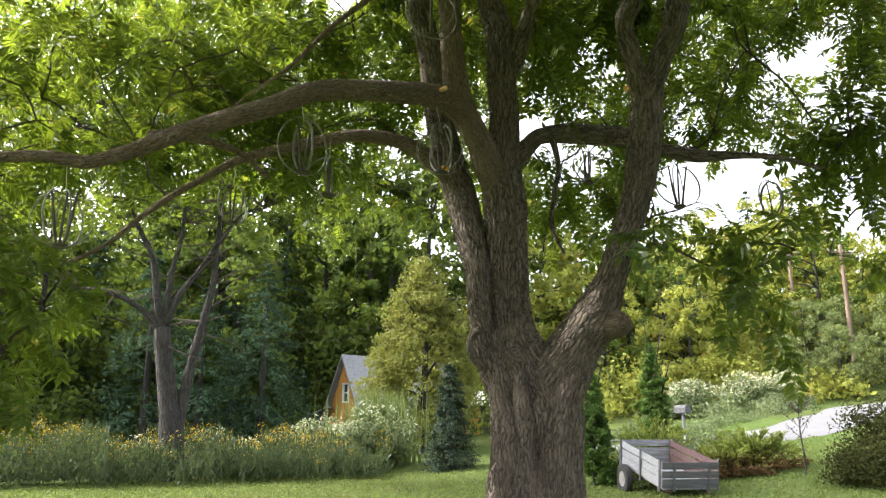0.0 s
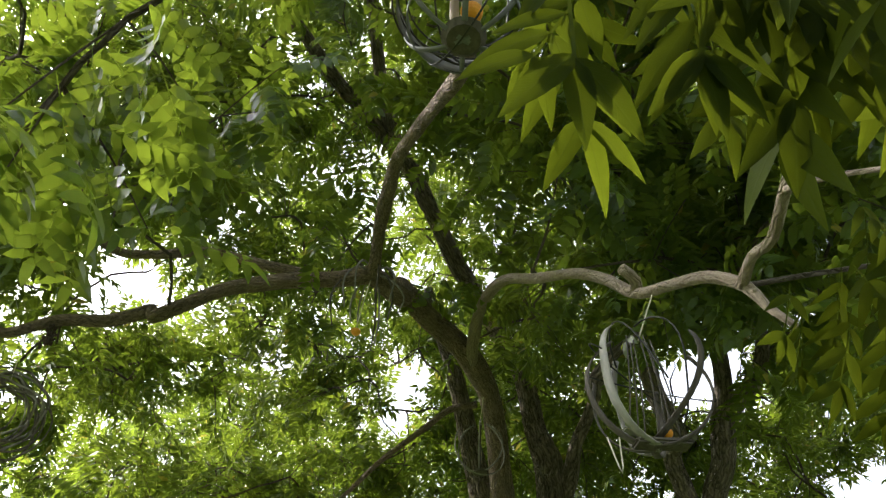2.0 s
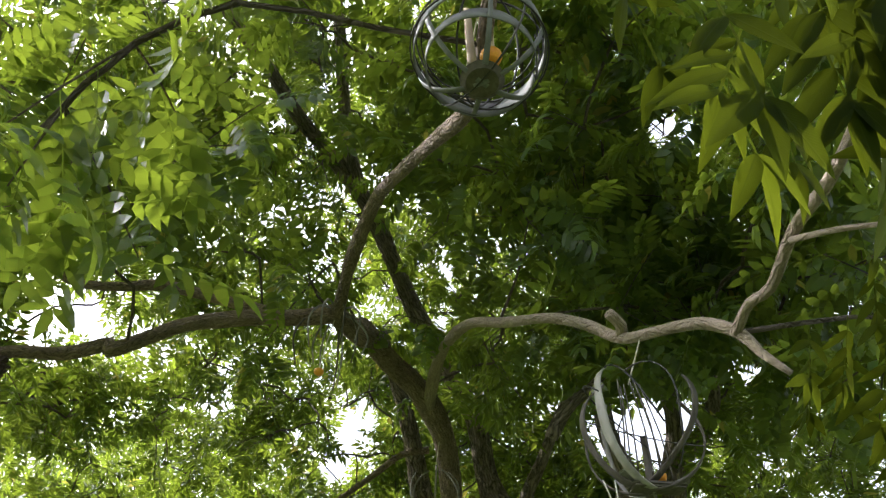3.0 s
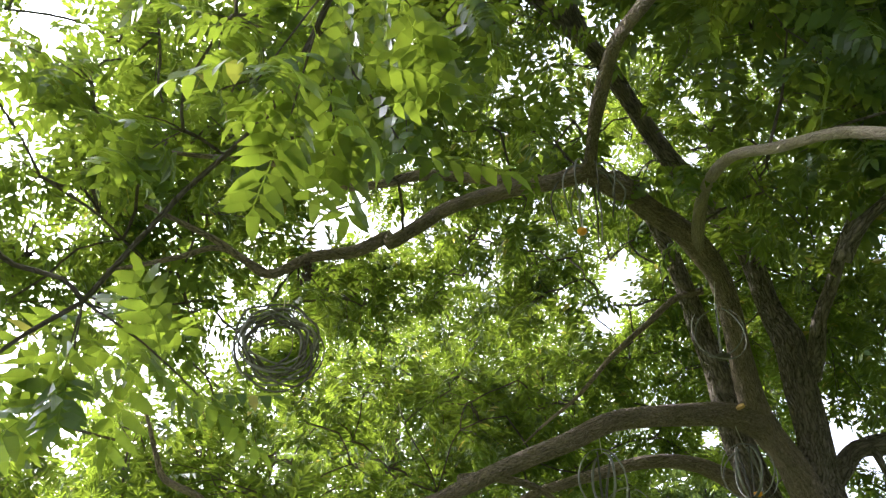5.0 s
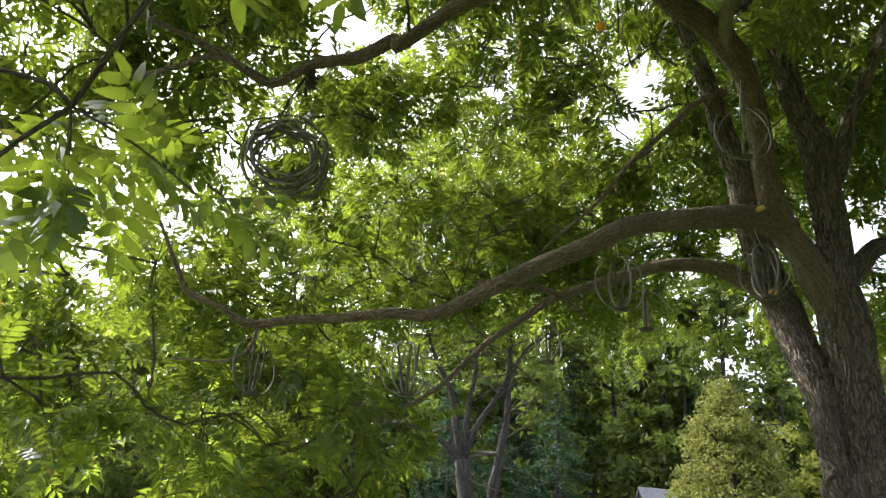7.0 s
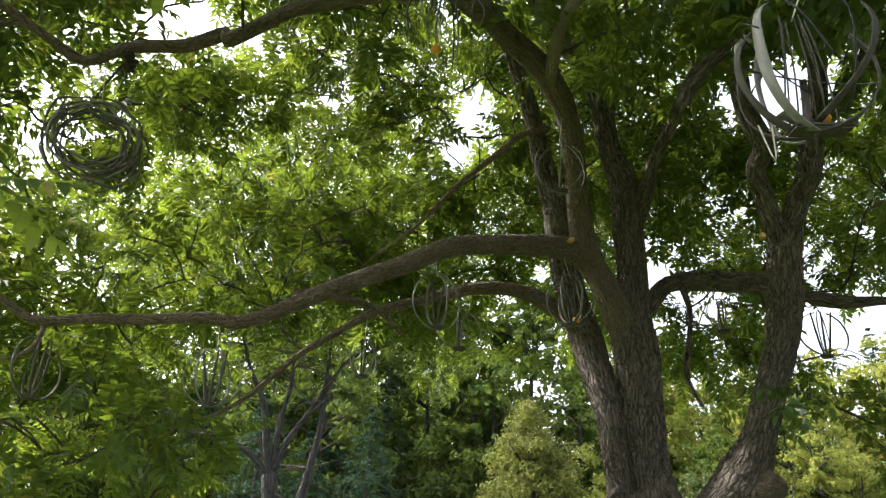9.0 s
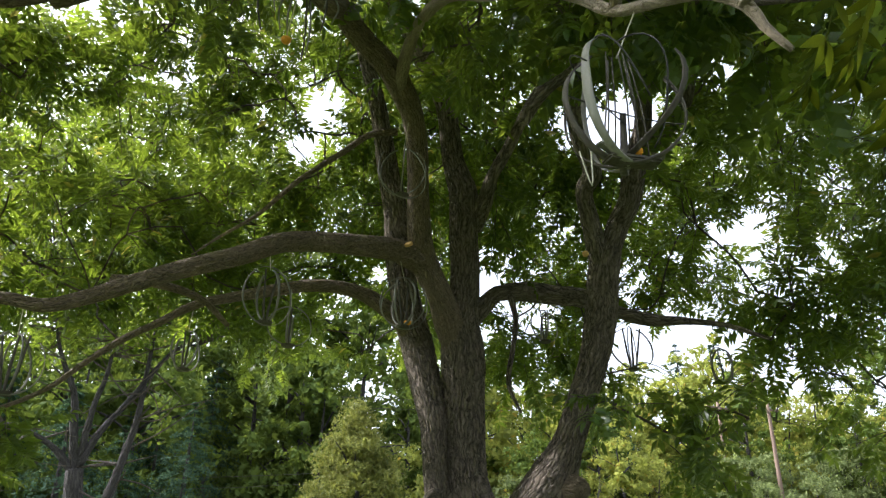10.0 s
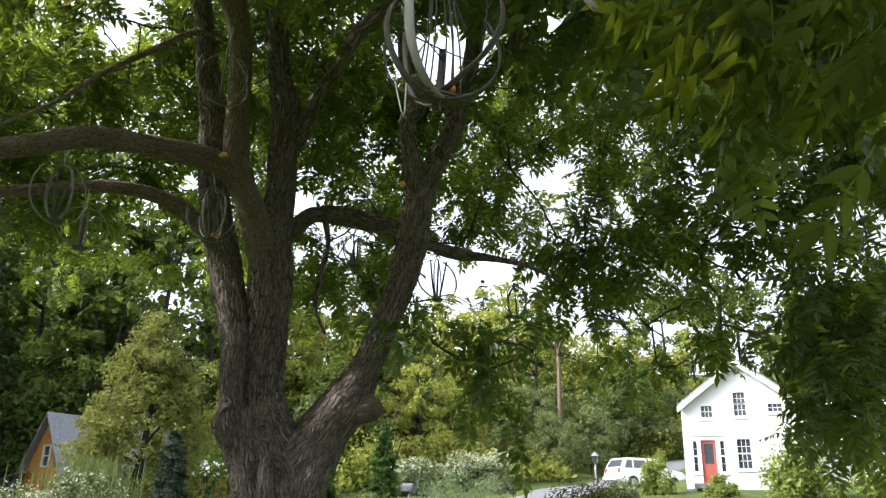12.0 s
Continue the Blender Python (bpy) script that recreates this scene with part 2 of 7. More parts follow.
# darker copy of the grey board, with the cart tail's shade put in
MAT_SHADEWOOD = plain("shaded_grey_board", (0.05, 0.05, 0.055), (0.16, 0.16, 0.17), 0.85, 0, 14, 0.4, (1, 0.1, 1), 0.004, 2)
MAT_REDWOOD = plain("faded_red_board", (0.055, 0.026, 0.026), (0.18, 0.11, 0.105), 0.8, 0, 14, 0.4, (1, 0.1, 1), 0.004, 2)
MAT_RUBBER = plain("black_tyre_rubber", (0.012, 0.012, 0.012), (0.035, 0.034, 0.032), 0.8, 0, 20, 0.3)
MAT_RIM = plain("dull_steel_rim", (0.24, 0.235, 0.225), (0.44, 0.43, 0.41), 0.55, 0.5, 20, 0.1)
MAT_WHITE = plain("white_house_paint", (0.70, 0.70, 0.68), (0.84, 0.84, 0.82), 0.6, 0, 3, 0.1, (0.3, 0.3, 4), 0.004, 0.6)
MAT_SLATE = plain("grey_shingle_roof", (0.17, 0.175, 0.19), (0.33, 0.335, 0.35), 0.8, 0, 6, 0.4, None, 0.02, 0.8)
MAT_REDDOOR = plain("red_door_paint", (0.26, 0.055, 0.035), (0.36, 0.085, 0.05), 0.5, 0, 9, 0.1)
MAT_ORANGEWALL = plain("orange_stained_boards", (0.50, 0.21, 0.04), (0.72, 0.35, 0.09), 0.7, 0, 7, 0.3, (8, 8, 0.3), 0.01, 1.5)
MAT_BRICK = plain("chimney_brick", (0.25, 0.09, 0.06), (0.42, 0.19, 0.13), 0.9, 0, 9, 0.4)
MAT_CAR = plain("silver_white_car_paint", (0.72, 0.73, 0.74), (0.78, 0.79, 0.80), 0.3, 0.1, 2, 0.0)
MAT_POLE = plain("brown_pole_wood", (0.120, 0.078, 0.054), (0.216, 0.150, 0.108), 0.85, 0, 12, 0.3, (1, 1, 0.1), 0.01, 1)


def glass(name):
    m, n, l, b = nodes_of(name)
    b.inputs["Base Color"].default_value = (0.05, 0.06, 0.07, 1)
    b.inputs["Roughness"].default_value = 0.08
    b.inputs["Specular IOR Level"].default_value = 0.7
    return m


MAT_GLASS = glass("dark_window_glass")


def ground_material():
    m, n, l, b = nodes_of("grass_ground")
    co = n.new("ShaderNodeTexCoord").outputs["Object"]
    fine = noise_tex(n, l, co, 9, 6, 0.7)
    mid = noise_tex(n, l, co, 0.9, 5, 0.6)
    big = noise_tex(n, l, co, 0.12, 3, 0.5)
    c = ramp(n, l, fine, [(0.3, (0.034, 0.054, 0.012)), (0.6, (0.074, 0.098, 0.024)), (0.8, (0.128, 0.138, 0.042))])
    c = mix_col(n, l, ramp(n, l, mid, [(0.45, (0, 0, 0)), (0.7, (0.5, 0.5, 0.5))]), c, (0.125, 0.125, 0.05))
    c = mix_col(n, l, ramp(n, l, big, [(0.45, (0, 0, 0)), (0.65, (0.4, 0.4, 0.4))]), c, (0.08, 0.14, 0.03))
    l.new(c, b.inputs["Base Color"])
    b.inputs["Roughness"].default_value, b.inputs["Specular IOR Level"].default_value = 0.95, 0.08
    bump(n, l, b, fine, 0.8, 0.06)
    return m


MAT_GROUND = ground_material()
MAT_ROAD = plain("pale_worn_asphalt", (0.10, 0.10, 0.105), (0.19, 0.19, 0.195), 0.9, 0, 30, 0.3, None, 0.01, 0.7)


# ---- mesh helpers ----
def mesh_of(name, verts, faces, material, grain=None, smooth=True):
    """A mesh from arrays: verts (n, 3), faces (m, 3) or (m, 4), or a list of such face arrays."""
    verts = np.asarray(verts, np.float32)
    groups = [np.asarray(f, np.int32) for f in (faces if isinstance(faces, list) else [faces]) if len(f)]
    me = bpy.data.meshes.new(name)
    me.vertices.add(len(verts))
    me.vertices.foreach_set("co", verts.ravel())
    loops = np.concatenate([g.ravel() for g in groups])
    totals = np.concatenate([np.full(len(g), g.shape[1], np.int32) for g in groups])
    starts = np.concatenate([[0], np.cumsum(totals)[:-1]]).astype(np.int32)
    me.loops.add(len(loops))
    me.loops.foreach_set("vertex_index", loops)
    me.polygons.add(len(totals))
    me.polygons.foreach_set("loop_start", starts)
    me.polygons.foreach_set("loop_total", totals)
    me.polygons.foreach_set("use_smooth", np.full(len(totals), smooth, bool))
    if grain is not None:
        a = me.attributes.new("grain", "FLOAT_VECTOR", "POINT")
        a.data.foreach_set("vector", np.asarray(grain, np.float32).ravel())
    me.materials.append(material)
    me.update(calc_edges=True)
    return me


def part(name, me, parent=None, label="", at=None):
    ob = new(name, me)
    if parent is not None:
        ob.parent = parent
    if at is not None:
        ob.matrix_basis = at
    if label:
        ob["label"] = label
    return ob


def empty(name, place, turn=0.0, label="", category="", group="", kind=""):
    ob = new(name)
    ob.matrix_basis = pose(*place, 0, 0, turn)
    return tagged(ob, label, category, group, kind)


class Heap:
    """Gathers pieces of one mesh."""

    def __init__(self):
        self.v, self.f3, self.f4, self.g, self.n = [], [], [], [], 0

    def add(self, v, tris=None, quads=None, grain=None):
        v = np.asarray(v, float).reshape(-1, 3)
        if tris is not None and len(tris):
            self.f3.append(np.asarray(tris).reshape(-1, 3) + self.n)
        if quads is not None and len(quads):
            self.f4.append(np.asarray(quads).reshape(-1, 4) + self.n)
        self.v.append(v)
        self.g.append(v if grain is None else grain)
        self.n += len(v)
        return self

    def box(self, lo, hi, m=None):
        (a, b, c), (d, e, f) = lo, hi
        v = np.array([(a, b, c), (d, b, c), (d, e, c), (a, e, c), (a, b, f), (d, b, f), (d, e, f), (a, e, f)], float)
        if m is not None:
            v = np.array([m @ Vector(p) for p in v])
        return self.add(v, quads=[(0, 3, 2, 1), (4, 5, 6, 7), (0, 1, 5, 4), (1, 2, 6, 5), (2, 3, 7, 6), (3, 0, 4, 7)])

    def mesh(self, name, material, grain=False, smooth=True):
        faces = ([np.concatenate(self.f3)] if self.f3 else []) + ([np.concatenate(self.f4)] if self.f4 else [])
        return mesh_of(name, np.concatenate(self.v), faces, material, np.concatenate(self.g) if grain else None, smooth)


def bevel_box(name, size, material, edge=0.01):
    bm = bmesh.new()
    bmesh.ops.create_cube(bm, size=1)
    bmesh.ops.scale(bm, vec=size, verts=bm.verts)
    bmesh.ops.bevel(bm, geom=bm.edges[:], offset=edge, segments=2, affect="EDGES")
    me = bpy.data.meshes.new(name)
    bm.to_mesh(me)
    bm.free()
    me.materials.append(material)
    return me


def spline(points, step):
    """A smooth line through control points (x, y, z, r), cut into even steps."""
    p = np.asarray(points, float)
    p = np.concatenate([[2 * p[0] - p[1]], p, [2 * p[-1] - p[-2]]])
    out = []
    for a, b, c, d in zip(p[:-3], p[1:-2], p[2:-1], p[3:]):
        k = max(2, int(np.linalg.norm((c - b)[:3]) / step))
        t = np.linspace(0, 1, k, endpoint=False)[:, None]
        out.append(0.5 * (2 * b + (c - a) * t + (2 * a - 5 * b + 4 * c - d) * t**2 + (3 * b - 3 * c + d - a) * t**3))
    out = np.concatenate(out + [p[-2:-1]])
    out[:, 3] = np.maximum(out[:, 3], 0.003)
    return out


def tube(points, sides=12, step=0.06, rough=0.0, lumps=0.0, flare=0.0, seed=0.0):
    """Verts, quads, tris and bark coordinates of a limb along control points (x, y, z, r)."""
    line = spline(points, step)
    c, r = line[:, :3], line[:, 3]
    tang = np.gradient(c, axis=0)
    tang /= np.linalg.norm(tang, axis=1)[:, None] + 1e-9
    n0 = np.cross(tang[0], (0.31, 0.9, 0.12))
    n0 /= np.linalg.norm(n0)
    run = np.concatenate([[0], np.cumsum(np.linalg.norm(np.diff(c, axis=0), axis=1))])
    ang = np.linspace(0, 2 * np.pi, sides, endpoint=False)
    v, g = [], []
    for k in range(len(c)):
        n0 = n0 - tang[k] * (n0 @ tang[k])
        n0 /= np.linalg.norm(n0)
        b0 = np.cross(tang[k], n0)
        ring = np.cos(ang)[:, None] * n0 + np.sin(ang)[:, None] * b0
        rad = np.full(sides, r[k])
        gr = np.stack([np.cos(ang) * r[k], np.sin(ang) * r[k], np.full(sides, run[k])], 1) + seed
        if flare:
            rad = rad * (1 + flare * np.exp(-run[k] / 0.35) * (1 + 0.4 * np.sin(5 * ang + seed)))
        if rough or lumps:
            for j in range(sides):
                q = gr[j]
                if lumps:
                    rad[j] += lumps * r[k] * noise.noise((q[0] * 2.5, q[1] * 2.5, q[2] * 2.2))
                if rough:
                    w = noise.noise((q[0] * 30, q[1] * 30, q[2] * 7)) + 0.5 * noise.noise((q[0] * 62, q[1] * 62, q[2] * 17))
                    rad[j] += rough * (min(1.0, abs(w) * 3.2) - 0.7) * min(1.0, r[k] / 0.12)
        v.append(c[k] + ring * rad[:, None])
        g.append(gr)
    nk = len(c)
    i, j = np.meshgrid(np.arange(nk - 1), np.arange(sides), indexing="ij")
    a, b = i * sides + j, i * sides + (j + 1) % sides
    quads = np.stack([a, b, b + sides, a + sides], -1).reshape(-1, 4)
    v = np.concatenate(v + [c[-1:] + tang[-1] * r[-1] * 0.3, c[:1]])
    g = np.concatenate(g + [g[-1][:1], g[0][:1]])
    last = (nk - 1) * sides
    tris = [(last + k, last + (k + 1) % sides, nk * sides) for k in range(sides)]
    tris += [((k + 1) % sides, k, nk * sides + 1) for k in range(sides)]
    return v, np.array(tris), quads, g


def limb_mesh(name, points, material, **how):
    v, t, q, g = tube(points, **how)
    return mesh_of(name, v, [t, q], material, g)


def unit(v):
    return v / (np.linalg.norm(v, axis=-1, keepdims=True) + 1e-9)


def kites(centre, normal, size, aspect, gen, bend=0.0):
    """Leaf-shaped cards: four-cornered blades of the given sizes facing along normal."""
    n = len(centre)
    normal = unit(normal)
    along = unit(np.cross(normal, unit(gen.normal(size=(n, 3)))))
    side = np.cross(normal, along)
    s = np.broadcast_to(np.asarray(size, float), (n,))[:, None]
    w = s * aspect
    v = np.stack([centre - along * s * 0.5, centre + side * w * 0.5 - along * s * 0.05, centre + along * s * 0.5 - normal * s * bend, centre - side * w * 0.5 - along * s * 0.05], 1)
    return v.reshape(-1, 3), np.arange(4 * n).reshape(-1, 4)


def ground_height(x, y):
    """Level lawn that climbs behind and to the right, with a wooded hill beyond."""
    rise = 0.75 * x + 0.66 * y - 17
    h = 0.0615 * (rise + np.sqrt(rise * rise + 3.0)) - 0.01
    far = y - 52
    h = h - 0.62 * np.exp(-((x - 25.5) ** 2 + (y - 40) ** 2) / 36)      # ground dipped so the car sits right in the camera's view
    return h + 0.07 * (far + np.sqrt(far * far + 60.0)) - 0.04 + 0.04 * np.sin(x * 0.7) * np.sin(y * 0.53)


def ground_z(x, y):
    return float(ground_height(np.float64(x), np.float64(y)))


# ---- ground and road ----
def build_ground():
    near = np.arange(-60, 60.1, 1.0)
    axis_x = np.concatenate([-np.geomspace(1500, 62, 22), near, np.geomspace(62, 1500, 22)])
    axis_y = np.concatenate([-np.geomspace(1500, 25, 16), np.arange(-24, 110.1, 1.0), np.geomspace(112, 1500, 20)])
    gx, gy = np.meshgrid(axis_x, axis_y, indexing="ij")
    gz = ground_height(np.clip(gx, -200, 200), np.clip(gy, -50, 140))
    nx, ny = gx.shape
    i, j = np.meshgrid(np.arange(nx - 1), np.arange(ny - 1), indexing="ij")
    a = i * ny + j
    quads = np.stack([a, a + ny, a + ny + 1, a + 1], -1).reshape(-1, 4)
    v = np.stack([gx, gy, gz], -1).reshape(-1, 3)
    ob = new("ground", mesh_of("ground", v, quads, MAT_GROUND))
    tagged(ob, "mown green lawn running to a wooded slope", "ground", kind="structure")


build_ground()


def build_road():
    line = spline([(3.4, 28.2, 0, 1.7), (5.5, 28.2, 0, 2.0), (8, 28.2, 0, 1.9), (12.5, 29.0, 0, 1.8), (17, 33.0, 0, 1.45), (20.6, 37.2, 0, 1.45), (26, 41.5, 0, 1.4), (36, 46, 0, 1.4), (52, 52, 0, 1.4)], 0.8)
    t = unit(np.gradient(line[:, :2], axis=0))
    n = np.stack([-t[:, 1], t[:, 0]], 1)
    rows = []
    for k in np.linspace(-1, 1, 9):
        p = line[:, :2] + n * k * (line[:, 3:4] + 0.12 * np.sin(line[:, :1] * 1.7))
        rows.append(np.column_stack([p, ground_height(p[:, 0], p[:, 1]) + 0.05 - 0.03 * k * k]))
    v = np.stack(rows, 1)
    m, w = v.shape[:2]
    i, j = np.meshgrid(np.arange(m - 1), np.arange(w - 1), indexing="ij")
    a = i * w + j
    ob = new("road", mesh_of("road", v.reshape(-1, 3), np.stack([a, a + w, a + w + 1, a + 1], -1).reshape(-1, 4), MAT_ROAD))
    tagged(ob, "pale sunlit asphalt lane climbing past the house", "road", kind="structure")


build_road()

# ---- the great walnut tree ----
BASE = Vector((0.86, 7.24, 0.0))
walnut = empty("walnut_tree", BASE, label="old spreading walnut tree with furrowed grey-brown bark and hung ornaments", category="tree")
BACK = Matrix.Translation(-BASE)
LIMB_POINTS = []


def limb(material, points, name="limb", sides=20, step=0.05, rough=0.006, lumps=0.12, label="", leafy=True, flare=0.0):
    part(name, limb_mesh(name, points, material, sides=sides, step=step, rough=rough, lumps=lumps, flare=flare, seed=len(LIMB_POINTS) * 1.7), walnut, label, BACK)
    if leafy:
        LIMB_POINTS.append(spline(points, 0.12))


limb(MAT_BARK, [(0.88, 7.26, -0.1, 0.50), (0.85, 7.24, 0.5, 0.445), (0.83, 7.23, 0.97, 0.435), (0.87, 7.24, 1.37, 0.414), (0.87, 7.24, 1.78, 0.408), (0.75, 7.24, 2.14, 0.305), (0.65, 7.26, 2.47, 0.230), (0.62, 7.26, 2.85, 0.215), (0.61, 7.20, 3.35, 0.205), (0.59, 7.13, 3.79, 0.212), (0.55, 7.10, 4.07, 0.186)], "trunk", 180, 0.022, 0.022, 0.10, "thick trunk with deep vertical furrows", False, 0.25)
limb(MAT_BARK, [(0.68, 7.22, 1.37, 0.124), (0.56, 7.17, 1.83, 0.134), (0.41, 7.10, 2.24, 0.117), (0.35, 7.09, 2.61, 0.107), (0.33, 7.14, 3.05, 0.125), (0.27, 7.21, 3.41, 0.144), (0.17, 7.30, 3.84, 0.160), (0.03, 7.19, 4.31, 0.149), (-0.07, 7.07, 4.72, 0.133), (-0.12, 6.92, 5.14, 0.122), (-0.22, 6.74, 5.55, 0.105), (-0.35, 6.41, 6.08, 0.087), (-0.45, 6.21, 6.35, 0.076), (-0.56, 6.00, 6.61, 0.058), (-0.64, 5.79, 6.85, 0.041)], "limb", 90, 0.03, 0.016, 0.12)
limb(MAT_BARK, [(0.55, 7.08, 3.95, 0.184), (0.60, 7.02, 4.40, 0.147), (0.58, 6.91, 4.89, 0.149), (0.55, 6.78, 5.37, 0.145), (0.44, 6.71, 5.74, 0.112), (0.31, 6.40, 6.22, 0.100), (0.05, 6.20, 6.64, 0.097), (-0.32, 5.71, 7.07, 0.092), (-0.56, 5.27, 7.37, 0.088), (-0.79, 4.80, 7.63, 0.087), (-1.07, 4.42, 7.77, 0.080), (-1.48, 3.88, 7.94, 0.068), (-1.73, 3.50, 8.12, 0.062), (-2.01, 3.12, 8.25, 0.057), (-2.22, 2.75, 8.36, 0.045)], "limb", 90, 0.03, 0.016, 0.12)
limb(MAT_BARK, [(0.84, 7.25, 1.37, 0.283), (0.91, 7.21, 1.75, 0.320), (1.08, 7.12, 2.06, 0.285), (1.24, 7.05, 2.34, 0.247), (1.40, 6.99, 2.58, 0.215), (1.54, 6.90, 2.89, 0.145), (1.66, 6.80, 3.25, 0.134), (1.77, 6.66, 3.64, 0.140), (1.83, 6.51, 4.02, 0.145), (1.83, 6.38, 4.35, 0.134), (1.85, 6.24, 4.62, 0.123)], "limb", 90, 0.03, 0.016, 0.12)
limb(MAT_BARK, [(0.58, 6.93, -0.12, 0.25), (0.58, 6.93, 0.90, 0.172), (0.59, 6.93, 1.38, 0.171), (0.58, 6.99, 1.72, 0.157), (0.52, 7.08, 2.08, 0.117), (0.51, 7.12, 2.45, 0.091)], "root_flare", 90, 0.025, 0.016, 0.14, "rounded rib of the trunk", False)
limb(MAT_BARK, [(1.01, 6.88, -0.12, 0.25), (1.01, 6.88, 0.91, 0.166), (1.02, 6.88, 1.38, 0.171), (1.09, 6.93, 1.77, 0.162), (1.22, 6.95, 2.12, 0.127)], "root_flare", 90, 0.025, 0.016, 0.14, "rounded rib of the trunk", False)
limb(MAT_BARK, [(0.72, 6.94, 2.08, 0.04), (0.69, 6.86, 1.93, 0.075), (0.70, 6.855, 1.70, 0.09), (0.73, 6.865, 1.40, 0.085), (0.74, 6.865, 1.00, 0.09), (0.72, 6.85, 0.40, 0.11), (0.70, 6.80, -0.1, 0.13)], "callus", 60, 0.025, 0.008, 0.3, "rounded callus lip below the fork", False)
limb(MAT_BARK, [(0.39, 7.03, 2.46, 0.042), (0.30, 6.94, 2.44, 0.039), (0.24, 6.93, 2.35, 0.036), (0.26, 6.96, 2.22, 0.039), (0.35, 7.02, 2.14, 0.042)], "callus", 24, 0.02, 0.004, 0.2, "looped callus scar", False)
limb(MAT_LIMB, [(1.30, 7.08, 2.39, 0.151), (1.43, 6.99, 2.49, 0.161), (1.54, 6.88, 2.50, 0.143), (1.63, 6.83, 2.48, 0.106), (1.67, 6.80, 2.46, 0.058)], "limb_stub", 60, 0.025, 0.008, 0.12, "sawn-off knobbly stub", False)
limb(MAT_LIMB, [(0.60, 7.20, 3.55, 0.10), (0.48, 7.03, 3.97, 0.139), (0.34, 6.82, 4.26, 0.131), (0.19, 6.68, 4.49, 0.136), (0.12, 6.53, 4.70, 0.124), (0.08, 6.32, 5.00, 0.113), (0.04, 5.96, 5.28, 0.099), (-0.05, 5.58, 5.51, 0.101), (-0.25, 5.18, 5.64, 0.107), (-0.52, 4.78, 5.66, 0.093), (-0.71, 4.42, 5.68, 0.081), (-0.67, 4.26, 5.45, 0.078), (-0.86, 4.07, 5.49, 0.077)], "limb", 40, 0.03, 0.004, 0.16)
limb(MAT_LIMB, [(0.24, 6.74, 4.48, 0.126), (0.03, 6.55, 4.54, 0.118), (-0.23, 6.34, 4.52, 0.104), (-0.65, 5.93, 4.36, 0.089), (-1.02, 5.62, 4.20, 0.082), (-1.33, 5.43, 3.99, 0.077), (-1.64, 5.21, 3.78, 0.070), (-1.94, 5.02, 3.57, 0.060), (-2.19, 4.87, 3.39, 0.053), (-2.38, 4.76, 3.29, 0.046), (-2.60, 4.68, 3.30, 0.041), (-2.93, 4.53, 3.24, 0.037), (-3.20, 4.38, 3.20, 0.035), (-3.48, 4.21, 3.14, 0.029), (-3.64, 4.05, 3.23, 0.025), (-3.79, 3.91, 3.29, 0.023), (-3.83, 3.81, 3.42, 0.018), (-3.87, 3.69, 3.61, 0.014), (-3.90, 3.56, 3.78, 0.010)], "limb", 40, 0.03, 0.004, 0.16)
limb(MAT_BARK, [(0.62, 7.15, 4.06, 0.113), (0.80, 7.25, 4.32, 0.105), (0.98, 7.26, 4.49, 0.100), (1.25, 7.32, 4.53, 0.095), (1.59, 7.27, 4.49, 0.089), (1.87, 7.22, 4.45, 0.083), (2.24, 7.17, 4.30, 0.072), (2.55, 7.10, 4.21, 0.054), (2.85, 7.00, 4.18, 0.042), (3.18, 6.78, 4.07, 0.026), (3.49, 6.57, 3.88, 0.015)], "limb", 70, 0.025, 0.014, 0.42)
limb(MAT_BARK, [(1.81, 6.36, 4.40, 0.097), (1.68, 6.12, 4.72, 0.090), (1.56, 5.90, 4.98, 0.083), (1.58, 5.68, 5.08, 0.087), (1.41, 5.45, 5.33, 0.081), (1.32, 5.19, 5.55, 0.075), (1.27, 4.90, 5.78, 0.069), (1.25, 4.56, 6.01, 0.058), (1.26, 4.26, 6.17, 0.038)], "limb", 24, 0.04, 0.007, 0.15)
limb(MAT_BARK, [(1.86, 6.28, 4.53, 0.107), (1.93, 6.14, 4.78, 0.102), (2.00, 5.96, 4.96, 0.102), (2.02, 5.77, 5.26, 0.102), (2.02, 5.50, 5.49, 0.079), (1.95, 5.23, 5.71, 0.068), (1.83, 4.92, 5.99, 0.057), (1.77, 4.59, 6.22, 0.041)], "limb", 24, 0.04, 0.007, 0.15)
limb(MAT_BARK, [(2.04, 5.74, 5.30, 0.091), (2.18, 5.52, 5.37, 0.079), (2.27, 5.28, 5.46, 0.068), (2.23, 4.95, 5.56, 0.056), (2.07, 4.64, 5.70, 0.044), (2.03, 4.25, 5.84, 0.033)], "limb", 24, 0.04, 0.007, 0.15)
limb(MAT_BARK, [(0.68, 6.93, 5.07, 0.099), (0.76, 6.72, 5.23, 0.080), (0.81, 6.49, 5.42, 0.068), (0.94, 6.23, 5.62, 0.056), (1.07, 5.82, 5.83, 0.049), (1.21, 5.42, 5.97, 0.042), (1.26, 5.12, 6.16, 0.031)], "limb", 24, 0.04, 0.007, 0.15)
limb(MAT_BARK, [(-0.90, 4.59, 7.72, 0.075), (-1.00, 4.24, 7.91, 0.069), (-1.05, 3.82, 8.18, 0.063), (-1.07, 3.40, 8.42, 0.057), (-1.10, 3.03, 8.60, 0.052), (-1.12, 2.66, 8.76, 0.034)], "limb", 24, 0.04, 0.007, 0.15)
